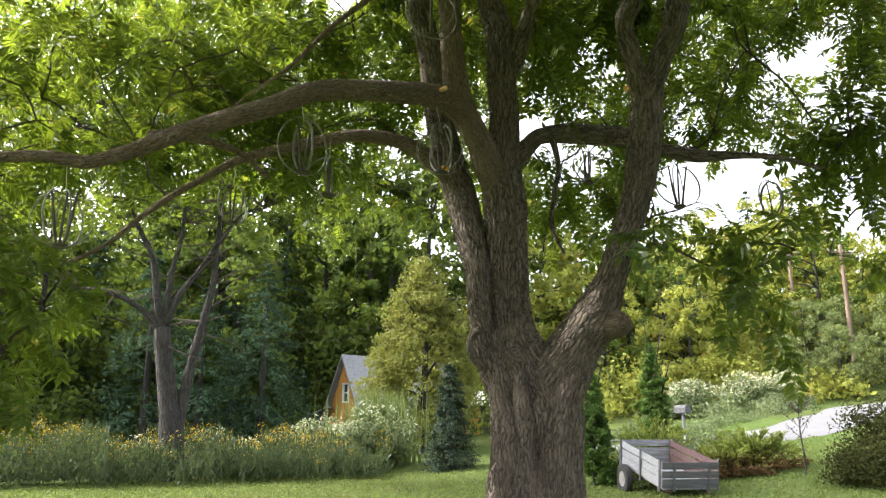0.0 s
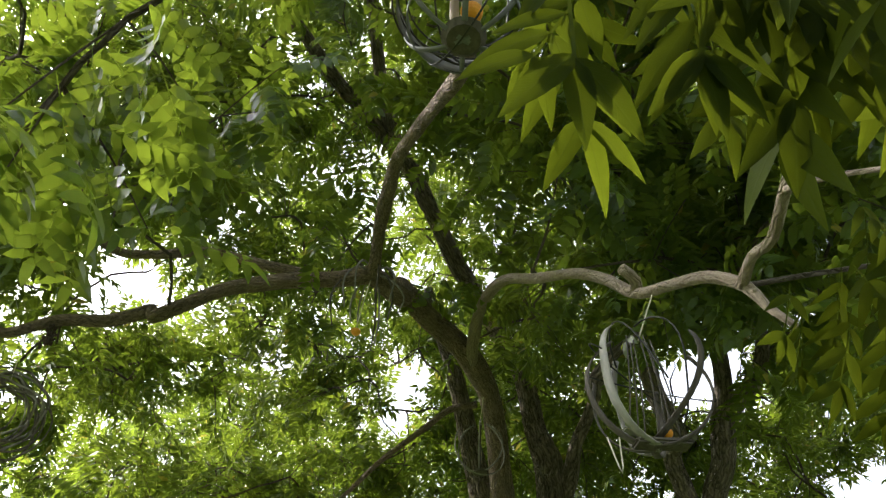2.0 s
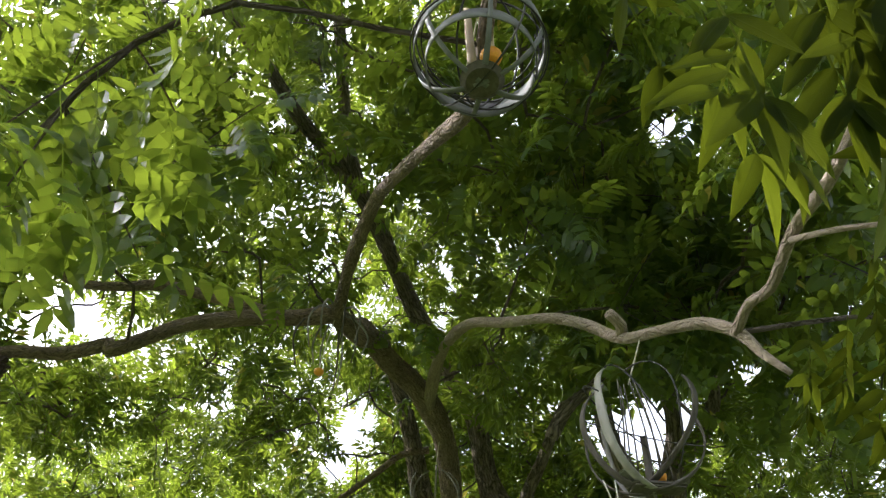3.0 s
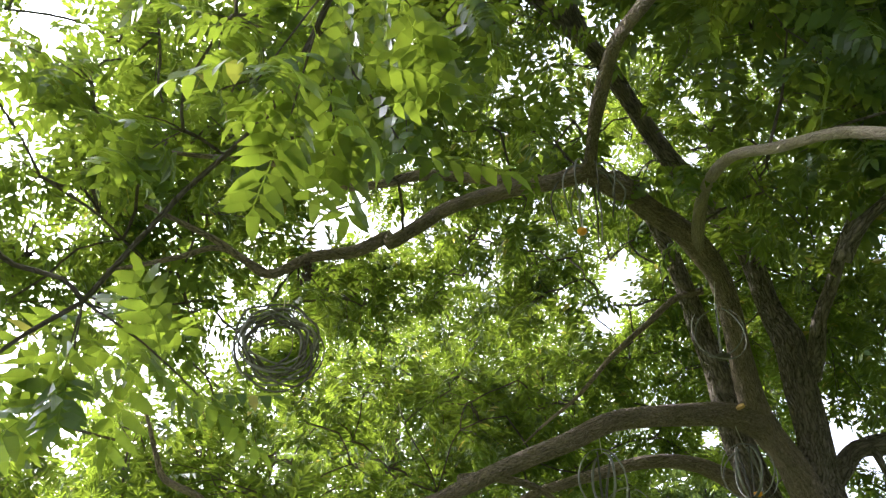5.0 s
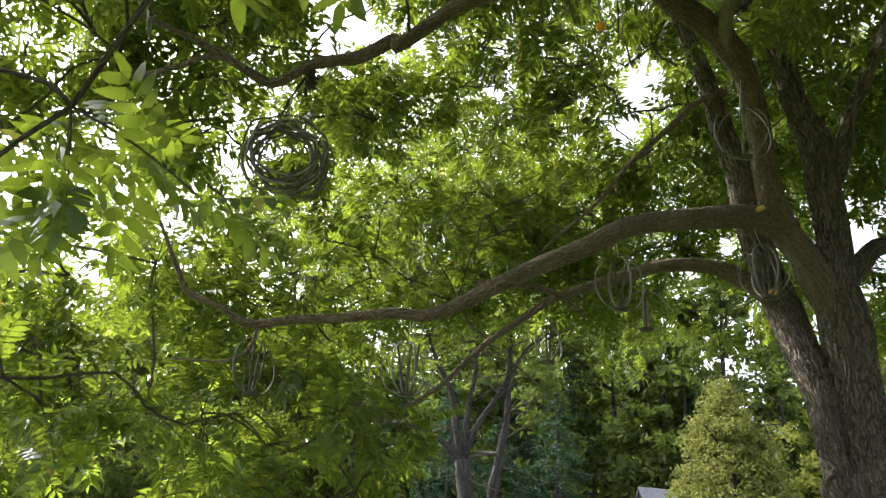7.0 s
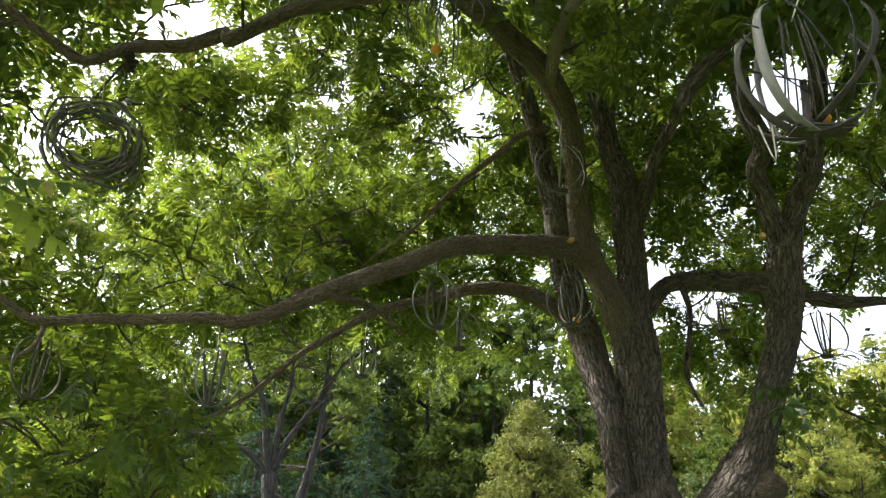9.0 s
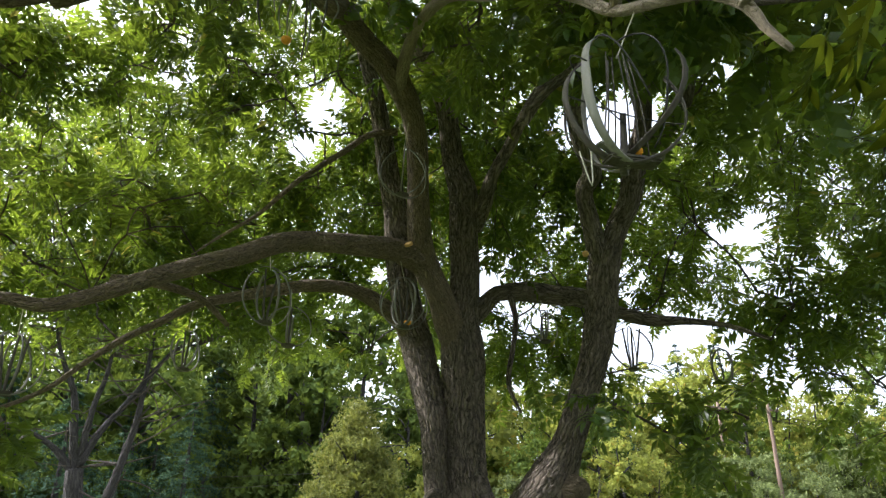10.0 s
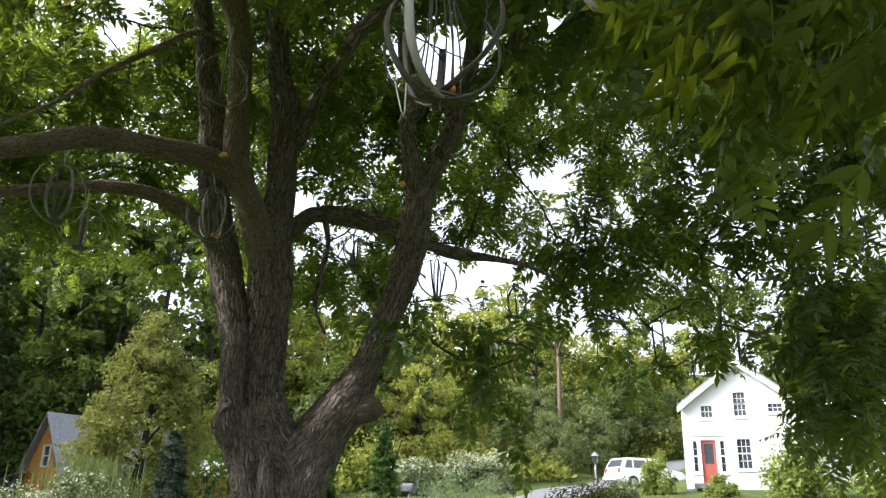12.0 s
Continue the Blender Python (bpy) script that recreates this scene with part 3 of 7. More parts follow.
limb(MAT_LIMB, [(0.09, 7.25, 4.00, 0.097), (-0.16, 7.02, 4.17, 0.084), (-0.46, 6.86, 4.28, 0.074), (-0.83, 6.72, 4.27, 0.063), (-1.19, 6.70, 4.20, 0.054), (-1.58, 6.56, 4.05, 0.046), (-1.88, 6.52, 3.95, 0.040), (-2.13, 6.41, 3.74, 0.034), (-2.41, 6.37, 3.55, 0.029), (-2.63, 6.25, 3.30, 0.026), (-2.84, 6.21, 3.09, 0.021), (-3.15, 6.11, 2.89, 0.016), (-3.53, 5.92, 2.74, 0.010)], "limb", 24, 0.04, 0.007, 0.15)
limb(MAT_LIMB, [(-2.11, 5.11, 3.62, 0.039), (-1.95, 5.35, 3.71, 0.036), (-1.66, 5.74, 3.74, 0.028), (-1.47, 6.04, 3.62, 0.019)], "branch", 14, 0.05, 0.003, 0.15)
limb(MAT_LIMB, [(-3.43, 4.25, 3.12, 0.018), (-3.49, 4.26, 2.97, 0.014), (-3.63, 4.18, 2.87, 0.010), (-3.82, 3.90, 2.83, 0.008)], "branch", 14, 0.05, 0.003, 0.15)
limb(MAT_LIMB, [(-0.15, 6.46, 5.86, 0.040), (-0.42, 6.44, 5.79, 0.034), (-0.69, 6.46, 5.57, 0.031), (-1.07, 6.40, 5.20, 0.025), (-1.39, 6.34, 4.80, 0.019), (-1.70, 6.30, 4.53, 0.013), (-1.90, 6.23, 4.31, 0.008)], "branch", 14, 0.05, 0.003, 0.15)
limb(MAT_LIMB, [(-0.86, 4.00, 5.46, 0.072), (-1.11, 3.96, 5.38, 0.059), (-1.39, 3.84, 5.27, 0.058), (-1.62, 3.73, 5.14, 0.055), (-1.82, 3.63, 5.00, 0.052), (-1.98, 3.56, 4.83, 0.049), (-2.14, 3.48, 4.66, 0.048), (-2.17, 3.50, 4.73, 0.046), (-2.35, 3.40, 4.57, 0.041), (-2.57, 3.23, 4.44, 0.037), (-2.75, 3.10, 4.25, 0.032), (-2.85, 2.94, 4.27, 0.025), (-2.93, 2.77, 4.30, 0.021), (-3.08, 2.60, 4.34, 0.016), (-3.22, 2.42, 4.36, 0.011)], "branch", 14, 0.05, 0.003, 0.15)
limb(MAT_LIMB, [(-1.36, 3.91, 5.39, 0.046), (-1.57, 3.84, 5.40, 0.042), (-2.03, 3.67, 5.40, 0.038), (-2.27, 3.54, 5.26, 0.033), (-2.53, 3.45, 5.21, 0.031), (-2.68, 3.23, 5.19, 0.026), (-3.02, 2.98, 5.17, 0.022), (-3.32, 2.78, 5.10, 0.016), (-3.59, 2.57, 5.04, 0.010)], "branch", 14, 0.05, 0.003, 0.15)
limb(MAT_LIMB, [(-2.75, 3.10, 4.25, 0.021), (-2.92, 2.80, 4.27, 0.019), (-3.11, 2.71, 4.18, 0.016), (-3.25, 2.54, 4.02, 0.012), (-3.37, 2.46, 3.96, 0.007)], "branch", 14, 0.05, 0.003, 0.15)
limb(MAT_BARK, [(1.10, 7.25, 4.49, 0.035), (1.16, 7.25, 4.18, 0.029), (1.12, 7.25, 3.88, 0.026), (1.09, 7.35, 3.56, 0.023), (1.20, 7.31, 3.26, 0.014)], "dead_branch", 14, 0.04, 0.004, 0.2, "bare broken branch", False)
limb(MAT_BARK, [(0.72, 4.55, 4.77, 0.046), (0.77, 4.49, 4.85, 0.050), (0.88, 4.38, 4.96, 0.046), (1.04, 4.27, 5.05, 0.042), (1.16, 4.03, 5.14, 0.037)], "dead_branch", 14, 0.04, 0.004, 0.2, "bare broken branch", False)
limb(MAT_LIMB, [(-0.86, 4.01, 5.45, 0.048), (-0.74, 3.44, 5.34, 0.044), (-0.63, 3.01, 5.21, 0.044), (-0.49, 2.51, 5.00, 0.039), (-0.33, 2.09, 4.71, 0.036), (-0.18, 1.69, 4.39, 0.034), (-0.08, 1.38, 4.11, 0.032), (-0.04, 1.21, 4.04, 0.030), (-0.03, 1.04, 4.02, 0.028), (-0.02, 0.89, 4.04, 0.025), (0.00, 0.74, 4.05, 0.022)], "branch", 18, 0.035, 0.003, 0.18, "smooth brown branch", True)
limb(MAT_PALE, [(-0.15, 5.46, 5.54, 0.050), (-0.15, 5.08, 5.56, 0.054), (-0.06, 4.51, 5.55, 0.048), (0.10, 3.93, 5.31, 0.040), (0.30, 3.38, 4.85, 0.032), (0.47, 2.90, 4.46, 0.028), (0.56, 2.53, 4.09, 0.027), (0.62, 2.25, 3.77, 0.025), (0.69, 1.98, 3.58, 0.022), (0.76, 1.79, 3.45, 0.022), (0.84, 1.71, 3.34, 0.021), (0.88, 1.70, 3.25, 0.015), (0.94, 1.68, 3.15, 0.010)], "branch", 18, 0.035, 0.003, 0.18, "pale smooth branch", True)
limb(MAT_PALE, [(0.62, 2.25, 3.77, 0.026), (0.61, 2.18, 3.78, 0.025), (0.55, 2.12, 3.79, 0.024)], "branch", 18, 0.035, 0.003, 0.18, "pale smooth branch", False)
limb(MAT_PALE, [(0.83, 1.71, 3.34, 0.020), (0.83, 1.57, 3.34, 0.017), (0.85, 1.45, 3.30, 0.018), (0.82, 1.19, 3.27, 0.018), (0.80, 0.95, 3.19, 0.016), (0.74, 0.74, 3.10, 0.014), (0.71, 0.60, 3.07, 0.011), (0.70, 0.48, 3.08, 0.008)], "branch", 18, 0.035, 0.003, 0.18, "pale smooth branch", True)
limb(MAT_PALE, [(0.81, 1.21, 3.25, 0.010), (0.86, 1.10, 3.17, 0.009), (0.90, 1.00, 3.08, 0.007), (0.95, 0.90, 2.98, 0.006)], "branch", 18, 0.035, 0.003, 0.18, "pale smooth branch", True)


def leaf_template(pairs, gen, length=0.36, leaflet=0.122, width=0.05, fine=False, flat=False, droop=0.0):
    """One pinnate leaf along +x: a thin stalk with paired lance-shaped leaflets and one at the tip."""
    v, f3, f4, along = [], [], [], []

    def blade(base, direction, up, size, wide):
        side = unit(np.cross(up, direction))
        sag = gen.uniform(0.05, 0.3) * size
        rows = ((0.0, 0.0), (0.07, 0.42), (0.2, 0.84), (0.38, 1.0), (0.58, 0.86), (0.78, 0.5), (0.92, 0.2), (1.0, 0.0)) if fine else ((0.0, 0.0), (0.42, 1.0), (1.0, 0.0)) if flat else ((0.0, 0.0), (0.3, 0.95), (0.68, 0.8), (1.0, 0.0))
        k0 = len(v)
        for s, w in rows:
            mid = base + direction * size * s - up * sag * s * s
            along.extend([(s, 0.0, 0.0)] if w == 0 else [(s, w, 0.0), (s, 0.0, 0.0), (s, -w, 0.0)])
            if w == 0:
                v.append(mid)
            else:
                fold = up * wide * (0.10 if fine else 0.18) * w
                v.append(mid + side * wide * w * 0.5 + fold)
                if fine:
                    v.append(mid)
                v.append(mid - side * wide * w * 0.5 + fold)
        if fine:
            f3.extend([(k0, k0 + 2, k0 + 1), (k0, k0 + 3, k0 + 2)])
            for r in range(len(rows) - 3):
                q = k0 + 1 + 3 * r
                f4.extend([(q, q + 1, q + 4, q + 3), (q + 1, q + 2, q + 5, q + 4)])
            q = k0 + 1 + 3 * (len(rows) - 3)
            f3.extend([(q, q + 1, q + 3), (q + 1, q + 2, q + 3)])
        elif flat:
            f4.append((k0, k0 + 2, k0 + 3, k0 + 1))
        else:
            f3.extend([(k0, k0 + 2, k0 + 1), (k0 + 3, k0 + 4, k0 + 5)])
            f4.append((k0 + 1, k0 + 2, k0 + 4, k0 + 3))

    up = np.array((0, 0, 1.0))
    curve = lambda s: np.array((length * s, 0, -0.10 * length * s * s))
    for k in range(pairs):
        s = 0.25 + 0.72 * k / max(1, pairs - 1)
        size = leaflet * (0.72 + 0.35 * math.sin(math.pi * (0.25 + 0.6 * k / pairs))) * gen.uniform(0.88, 1.1)
        for sg in (1, -1):
            tilt = gen.normal(0, 0.18)
            d = unit(np.array((0.45 + droop + gen.normal(0, 0.08), sg, -0.25 + gen.normal(0, 0.15))))
            blade(curve(s) + np.array((gen.normal(0, 0.006), 0, 0)), d, unit(up + np.array((tilt, gen.normal(0, 0.15), 0))), size, width * size / leaflet * gen.uniform(0.9, 1.1))
    blade(curve(1.0), unit(np.array((1.0, gen.normal(0, 0.15), -0.3))), up, leaflet * 1.0, width)
    k0 = len(v)
    for s in (0, 0.5, 1.0):
        c = curve(s)
        v.extend([c + (0, 0.0022, 0), c + (0, -0.0022, 0.0)])
    f4.extend([(k0, k0 + 1, k0 + 3, k0 + 2), (k0 + 2, k0 + 3, k0 + 5, k0 + 4)])
    if fine:
        return np.array(v), np.array(f3), np.array(f4), np.array(along + [(0.0, 0.0, 0.0)] * 6)
    return np.array(v), np.array(f3), np.array(f4)


LEAVES = [leaf_template(p, rng) for p in (5, 6, 6, 7)]
HIGH_LEAVES = [leaf_template(p, rng, flat=True) for p in (5, 6, 6, 7)]


def strew(heap, place, ahead, up, size, templates):
    """Sets one leaf at each place, its stalk along ahead and its face along up."""
    pick = rng.integers(0, len(templates), len(place))
    ahead = unit(ahead)
    side = unit(np.cross(up, ahead))
    top = np.cross(ahead, side)
    for k, (tv, t3, t4) in enumerate(templates):
        use = np.nonzero(pick == k)[0]
        if not len(use):
            continue
        s = size[use, None, None]
        w = (tv[None, :, :1] * ahead[use, None] + tv[None, :, 1:2] * side[use, None] + tv[None, :, 2:] * top[use, None]) * s + place[use, None]
        step = (np.arange(len(use)) * len(tv))[:, None, None]
        heap.add(w.reshape(-1, 3), (t3[None] + step).reshape(-1, 3), (t4[None] + step).reshape(-1, 4))


GAPS = []           # openings cut through the crown along camera sight lines, where sky shows


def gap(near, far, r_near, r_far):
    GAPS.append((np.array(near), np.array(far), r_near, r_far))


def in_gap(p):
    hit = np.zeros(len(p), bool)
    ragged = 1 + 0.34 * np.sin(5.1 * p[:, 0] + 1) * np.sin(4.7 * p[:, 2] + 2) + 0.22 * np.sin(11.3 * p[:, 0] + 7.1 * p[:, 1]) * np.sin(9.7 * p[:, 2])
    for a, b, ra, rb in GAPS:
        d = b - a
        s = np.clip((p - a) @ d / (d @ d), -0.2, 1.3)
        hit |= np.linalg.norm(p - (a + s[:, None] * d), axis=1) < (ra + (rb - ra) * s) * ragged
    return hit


CROWN = []          # leaf-cluster centres


def fill(n, centre, radii, droop=0.0, hollow=0.0):
    """Cluster centres in an ellipsoid of the crown, kept apart from each other."""
    got = []
    while len(got) < n:
        q = rng.uniform(-1, 1, 3)
        k = np.linalg.norm(q)
        if k > 1 or k < hollow:
            continue
        got.append(np.array(centre) + q * radii - np.array((0, 0, droop * k * k)))
    CROWN.append(np.array(got))


# each gap runs outward from the camera's eye, set to fit its view
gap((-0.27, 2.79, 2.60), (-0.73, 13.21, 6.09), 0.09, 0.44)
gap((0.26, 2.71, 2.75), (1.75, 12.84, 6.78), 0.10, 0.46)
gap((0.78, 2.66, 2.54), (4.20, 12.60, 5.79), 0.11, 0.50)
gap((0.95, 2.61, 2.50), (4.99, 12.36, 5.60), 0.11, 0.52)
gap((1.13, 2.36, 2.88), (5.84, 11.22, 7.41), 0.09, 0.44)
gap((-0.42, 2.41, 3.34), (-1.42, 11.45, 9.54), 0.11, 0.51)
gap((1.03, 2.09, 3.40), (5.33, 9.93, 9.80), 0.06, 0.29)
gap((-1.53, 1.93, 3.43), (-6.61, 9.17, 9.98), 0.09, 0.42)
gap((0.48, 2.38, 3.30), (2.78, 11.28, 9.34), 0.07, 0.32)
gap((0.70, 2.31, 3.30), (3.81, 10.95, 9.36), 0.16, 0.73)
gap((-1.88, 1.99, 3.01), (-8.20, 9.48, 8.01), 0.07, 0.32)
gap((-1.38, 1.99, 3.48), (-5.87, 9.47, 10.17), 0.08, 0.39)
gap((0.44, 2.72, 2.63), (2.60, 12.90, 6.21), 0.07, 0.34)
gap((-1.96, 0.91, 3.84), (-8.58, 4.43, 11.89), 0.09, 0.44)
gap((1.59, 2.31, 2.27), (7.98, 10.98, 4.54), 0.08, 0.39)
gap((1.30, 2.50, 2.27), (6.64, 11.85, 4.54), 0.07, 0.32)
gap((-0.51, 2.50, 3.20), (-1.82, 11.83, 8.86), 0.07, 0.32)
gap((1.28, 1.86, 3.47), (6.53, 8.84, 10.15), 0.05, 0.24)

fill(770, (0.2, 5.0, 8.6), (6.1, 6.0, 2.1), 0.9)           # high dome over the lawn
fill(132, (-4.8, 7.6, 6.2), (2.5, 3.4, 1.7), 0.5)          # left side
fill(66, (-5.7, 5.6, 3.6), (1.9, 2.4, 1.3), 0.4)          # left skirt, hanging low
fill(24, (-4.6, 3.1, 5.3), (1.2, 1.4, 0.8), 0.2)            # outer left boughs
fill(52, (-5.2, 3.4, 6.4), (1.7, 1.8, 1.3), 0.4)            # left of the view up
fill(13, (-3.75, 6.0, 2.7), (0.6, 1.0, 0.75), 0.2)        # low bright sprays on the left
fill(110, (2.6, -1.6, 6.6), (4.2, 3.0, 1.3), 0.5)           # unseen crown added behind the viewer to shade the near leaves
fill(80, (-4.4, -1.2, 5.8), (2.6, 2.2, 1.4), 0.6)           # added left and behind, mostly unseen, to shade leaves and lawn
fill(12, (-4.0, 7.0, 4.75), (1.2, 1.2, 0.6), 0.1)            # left, above the low limbs
fill(26, (-2.5, 8.8, 5.6), (2.0, 1.4, 0.9), 0.2)           # behind the left limbs
fill(40, (2.4, 9.2, 5.0), (1.8, 1.0, 1.0), 0.2)            # behind the right limb
fill(128, (5.2, 7.2, 6.5), (3.0, 3.4, 1.7), 0.6)           # right side
fill(35, (5.6, 5.4, 4.7), (1.7, 1.8, 1.0), 0.6)            # right skirt
fill(26, (4.6, 6.8, 4.1), (1.3, 1.5, 0.8), 0.4)            # right skirt, outer tips
fill(21, (6.6, 6.1, 3.3), (0.8, 1.0, 0.8), 0.2)           # far right, hanging low
fill(9, (5.17, 5.02, 2.88), (0.5, 0.6, 0.4), 0.1)           # lowest tips before the house
fill(7, (5.00, 4.37, 3.18), (0.5, 0.6, 0.5), 0.1)           # lowest tips on the far right
fill(5, (2.75, 6.2, 2.98), (0.3, 0.35, 0.25), 0.1)           # tips that hang beside the right stem
fill(2, (1.72, 6.25, 3.1), (0.15, 0.15, 0.12), 0.0)        # spray before the elbow
fill(180, (0.2, 10.6, 7.0), (4.8, 2.0, 2.0), 0.6)          # back of the crown
fill(9, (-2.3, 2.2, 5.2), (1.0, 0.9, 0.4), 0.1)           # spray overhead
fill(2, (-1.35, 1.0, 3.9), (0.25, 0.25, 0.15), 0.0)        # bright spray close above
fill(3, (-2.7, 1.5, 3.1), (0.35, 0.35, 0.5), 0.1)          # spray low on the left
fill(30, (1.6, 3.2, 5.5), (1.3, 1.3, 0.6), 0.1)            # over the pale branch
fill(18, (2.7, 2.3, 4.2), (0.8, 1.0, 0.5), 0.1)            # right overhang
fill(30, (0.3, 3.2, 6.7), (1.7, 1.6, 0.7), 0.1)              # over the arching limb
fill(64, (-0.2, 7.6, 6.6), (3.4, 1.0, 1.2), 0.2)           # behind the upper stems
fill(46, (2.2, 4.4, 6.4), (1.4, 1.2, 0.8), 0.3)            # between the right stems


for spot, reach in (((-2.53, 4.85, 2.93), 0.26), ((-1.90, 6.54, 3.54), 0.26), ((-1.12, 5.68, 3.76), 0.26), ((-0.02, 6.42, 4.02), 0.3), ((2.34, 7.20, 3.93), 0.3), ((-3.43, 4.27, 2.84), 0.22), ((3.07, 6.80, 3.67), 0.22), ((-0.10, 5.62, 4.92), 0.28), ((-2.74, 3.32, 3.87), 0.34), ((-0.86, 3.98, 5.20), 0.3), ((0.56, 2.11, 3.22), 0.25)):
    camera_eye = Vector((-0.15, -0.05, 1.65))          # foliage is cut away between the camera and each ornament
    gap(camera_eye.lerp(Vector(spot), 0.5), camera_eye.lerp(Vector(spot), 0.86), reach * 0.6, reach)


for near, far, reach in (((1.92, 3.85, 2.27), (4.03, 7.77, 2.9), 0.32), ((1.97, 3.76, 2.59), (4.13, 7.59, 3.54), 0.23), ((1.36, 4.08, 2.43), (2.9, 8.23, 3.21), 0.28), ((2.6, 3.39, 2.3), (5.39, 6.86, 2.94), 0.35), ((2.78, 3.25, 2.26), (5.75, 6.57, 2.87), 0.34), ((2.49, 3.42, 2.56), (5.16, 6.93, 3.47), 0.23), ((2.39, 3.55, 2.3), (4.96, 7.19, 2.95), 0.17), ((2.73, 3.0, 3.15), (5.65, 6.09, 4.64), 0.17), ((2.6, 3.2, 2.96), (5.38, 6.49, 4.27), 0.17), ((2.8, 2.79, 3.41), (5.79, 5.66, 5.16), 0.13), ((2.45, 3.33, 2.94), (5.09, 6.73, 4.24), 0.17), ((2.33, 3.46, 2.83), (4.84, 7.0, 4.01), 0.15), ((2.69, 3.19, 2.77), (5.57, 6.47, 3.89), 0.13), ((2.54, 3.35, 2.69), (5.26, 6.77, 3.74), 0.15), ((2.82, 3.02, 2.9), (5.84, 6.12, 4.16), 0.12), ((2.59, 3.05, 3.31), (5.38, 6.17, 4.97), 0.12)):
    gap(near, far, reach * 0.5, reach)           # cut along camera sight lines through the hanging right side
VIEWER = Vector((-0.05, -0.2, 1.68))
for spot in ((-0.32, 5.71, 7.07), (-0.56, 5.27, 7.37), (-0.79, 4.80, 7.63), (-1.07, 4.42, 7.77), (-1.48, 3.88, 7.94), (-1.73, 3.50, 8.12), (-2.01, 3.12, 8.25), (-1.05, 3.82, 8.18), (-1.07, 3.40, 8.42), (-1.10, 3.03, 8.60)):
    gap(VIEWER.lerp(Vector(spot), 0.3), VIEWER.lerp(Vector(spot), 0.8), 0.05, 0.13)      # leaves removed on the line from the camera to the high limbs
for spot, reach in (((1.46, 6.72, 2.68), 0.3), ((1.05, 6.72, 2.05), 0.16), ((0.52, 6.80, 4.55), 0.2), ((-0.5, 6.0, 4.5), 0.2), ((0.45, 6.95, 3.0), 0.14)):
    gap(Vector(spot) + sun_dir * 0.4, Vector(spot) + sun_dir * 9, reach, reach + 0.03)   # chinks that let the sun reach the stems


def grow_crown():
    """Joins every cluster to the nearest wood by a thin bough, then sets twigs and leaves round it."""
    wood = np.concatenate([p[len(p) // 3:] for p in LIMB_POINTS])[:, :3]
    centres = np.concatenate(CROWN)
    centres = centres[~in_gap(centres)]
    gap_to = np.array([np.min(np.linalg.norm(wood - c, axis=1)) for c in centres])
    order = np.argsort(gap_to)
    nodes, parent, child = list(wood), [-1] * len(wood), [0] * len(wood)
    for k in order:
        c = centres[k]
        arr = np.array(nodes)
        near = int(np.argmin(np.linalg.norm(arr - c, axis=1) + 0.5 * np.maximum(0, arr[:, 2] - c[2])))
        nodes.append(c)
        parent.append(near)
        child.append(0)
        while near >= 0:
            child[near] += 1
            near = parent[near]
    boughs, leaves, twigs = Heap(), Heap(), Heap()
    place, ahead, up, size = [], [], [], []
    for k in range(len(wood), len(nodes)):
        a, b = nodes[parent[k]], nodes[k]
        d = b - a
        far = np.linalg.norm(d)
        mid1 = a + d * 0.35 + rng.normal(0, 0.07, 3) * far + np.array((0, 0, 0.06 * far))
        mid2 = a + d * 0.7 + rng.normal(0, 0.06, 3) * far + np.array((0, 0, 0.05 * far))
        r0, r1 = 0.008 * math.sqrt(child[k] + 2), 0.006 * math.sqrt(child[k] + 1)
        r0 = min(r0, 0.012)
        v, t, q, g = tube([(*a, r0), (*mid1, r0 * 0.9), (*mid2, min(r0, r1 * 1.2)), (*b, min(r0, r1))], 4, 0.35)
        boughs.add(v, t, q, g)
        out = unit(d)
        for _ in range(rng.integers(2, 5)):
            way = unit(out * 0.5 + rng.normal(0, 0.75, 3) + np.array((0, 0, 0.05)))
            reach = rng.uniform(0.3, 0.6)
            end = b + way * reach - np.array((0, 0, 0.1 * reach))
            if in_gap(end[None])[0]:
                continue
            v, t, q, g = tube([(*b, 0.006), (*(b + way * reach * 0.5), 0.005), (*end, 0.0035)], 3, 0.7)
            twigs.add(v, t, q, g)
            for s in np.linspace(0.25, 1.0, rng.integers(4, 7)):
                place.append(b + (end - b) * s)
                ahead.append(unit(way * 0.5 + rng.normal(0, 0.7, 3)) + np.array((0, 0, -0.25)))
                up.append(unit(rng.normal(0, 0.45, 3) + np.array((0, 0, 1.0))))
                size.append(rng.uniform(0.7, 1.15))
    place, ahead, up, size = map(np.array, (place, ahead, up, size))
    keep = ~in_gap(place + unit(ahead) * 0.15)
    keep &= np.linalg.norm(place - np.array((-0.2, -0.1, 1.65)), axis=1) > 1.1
    high = np.linalg.norm(place - np.array((0.0, 0.0, 1.6)), axis=1) > 6.3
    strew(leaves, place[keep & ~high], ahead[keep & ~high], up[keep & ~high], size[keep & ~high], LEAVES)
    strew(leaves, place[keep & high], ahead[keep & high], up[keep & high], size[keep & high], HIGH_LEAVES)
    tagged(part("branchwork", boughs.mesh("branchwork", MAT_TWIG, True), walnut, "thin dark boughs", BACK), kind="stuff")
    tagged(part("twigwork", twigs.mesh("twigwork", MAT_TWIG, True), walnut, "fine brown twigs", BACK), kind="stuff")
    tagged(part("crown", leaves.mesh("crown", MAT_LEAF, smooth=False), walnut, "dense backlit pinnate green leaves", BACK), kind="stuff")
    print("walnut leaves", int(keep.sum()))


grow_crown()


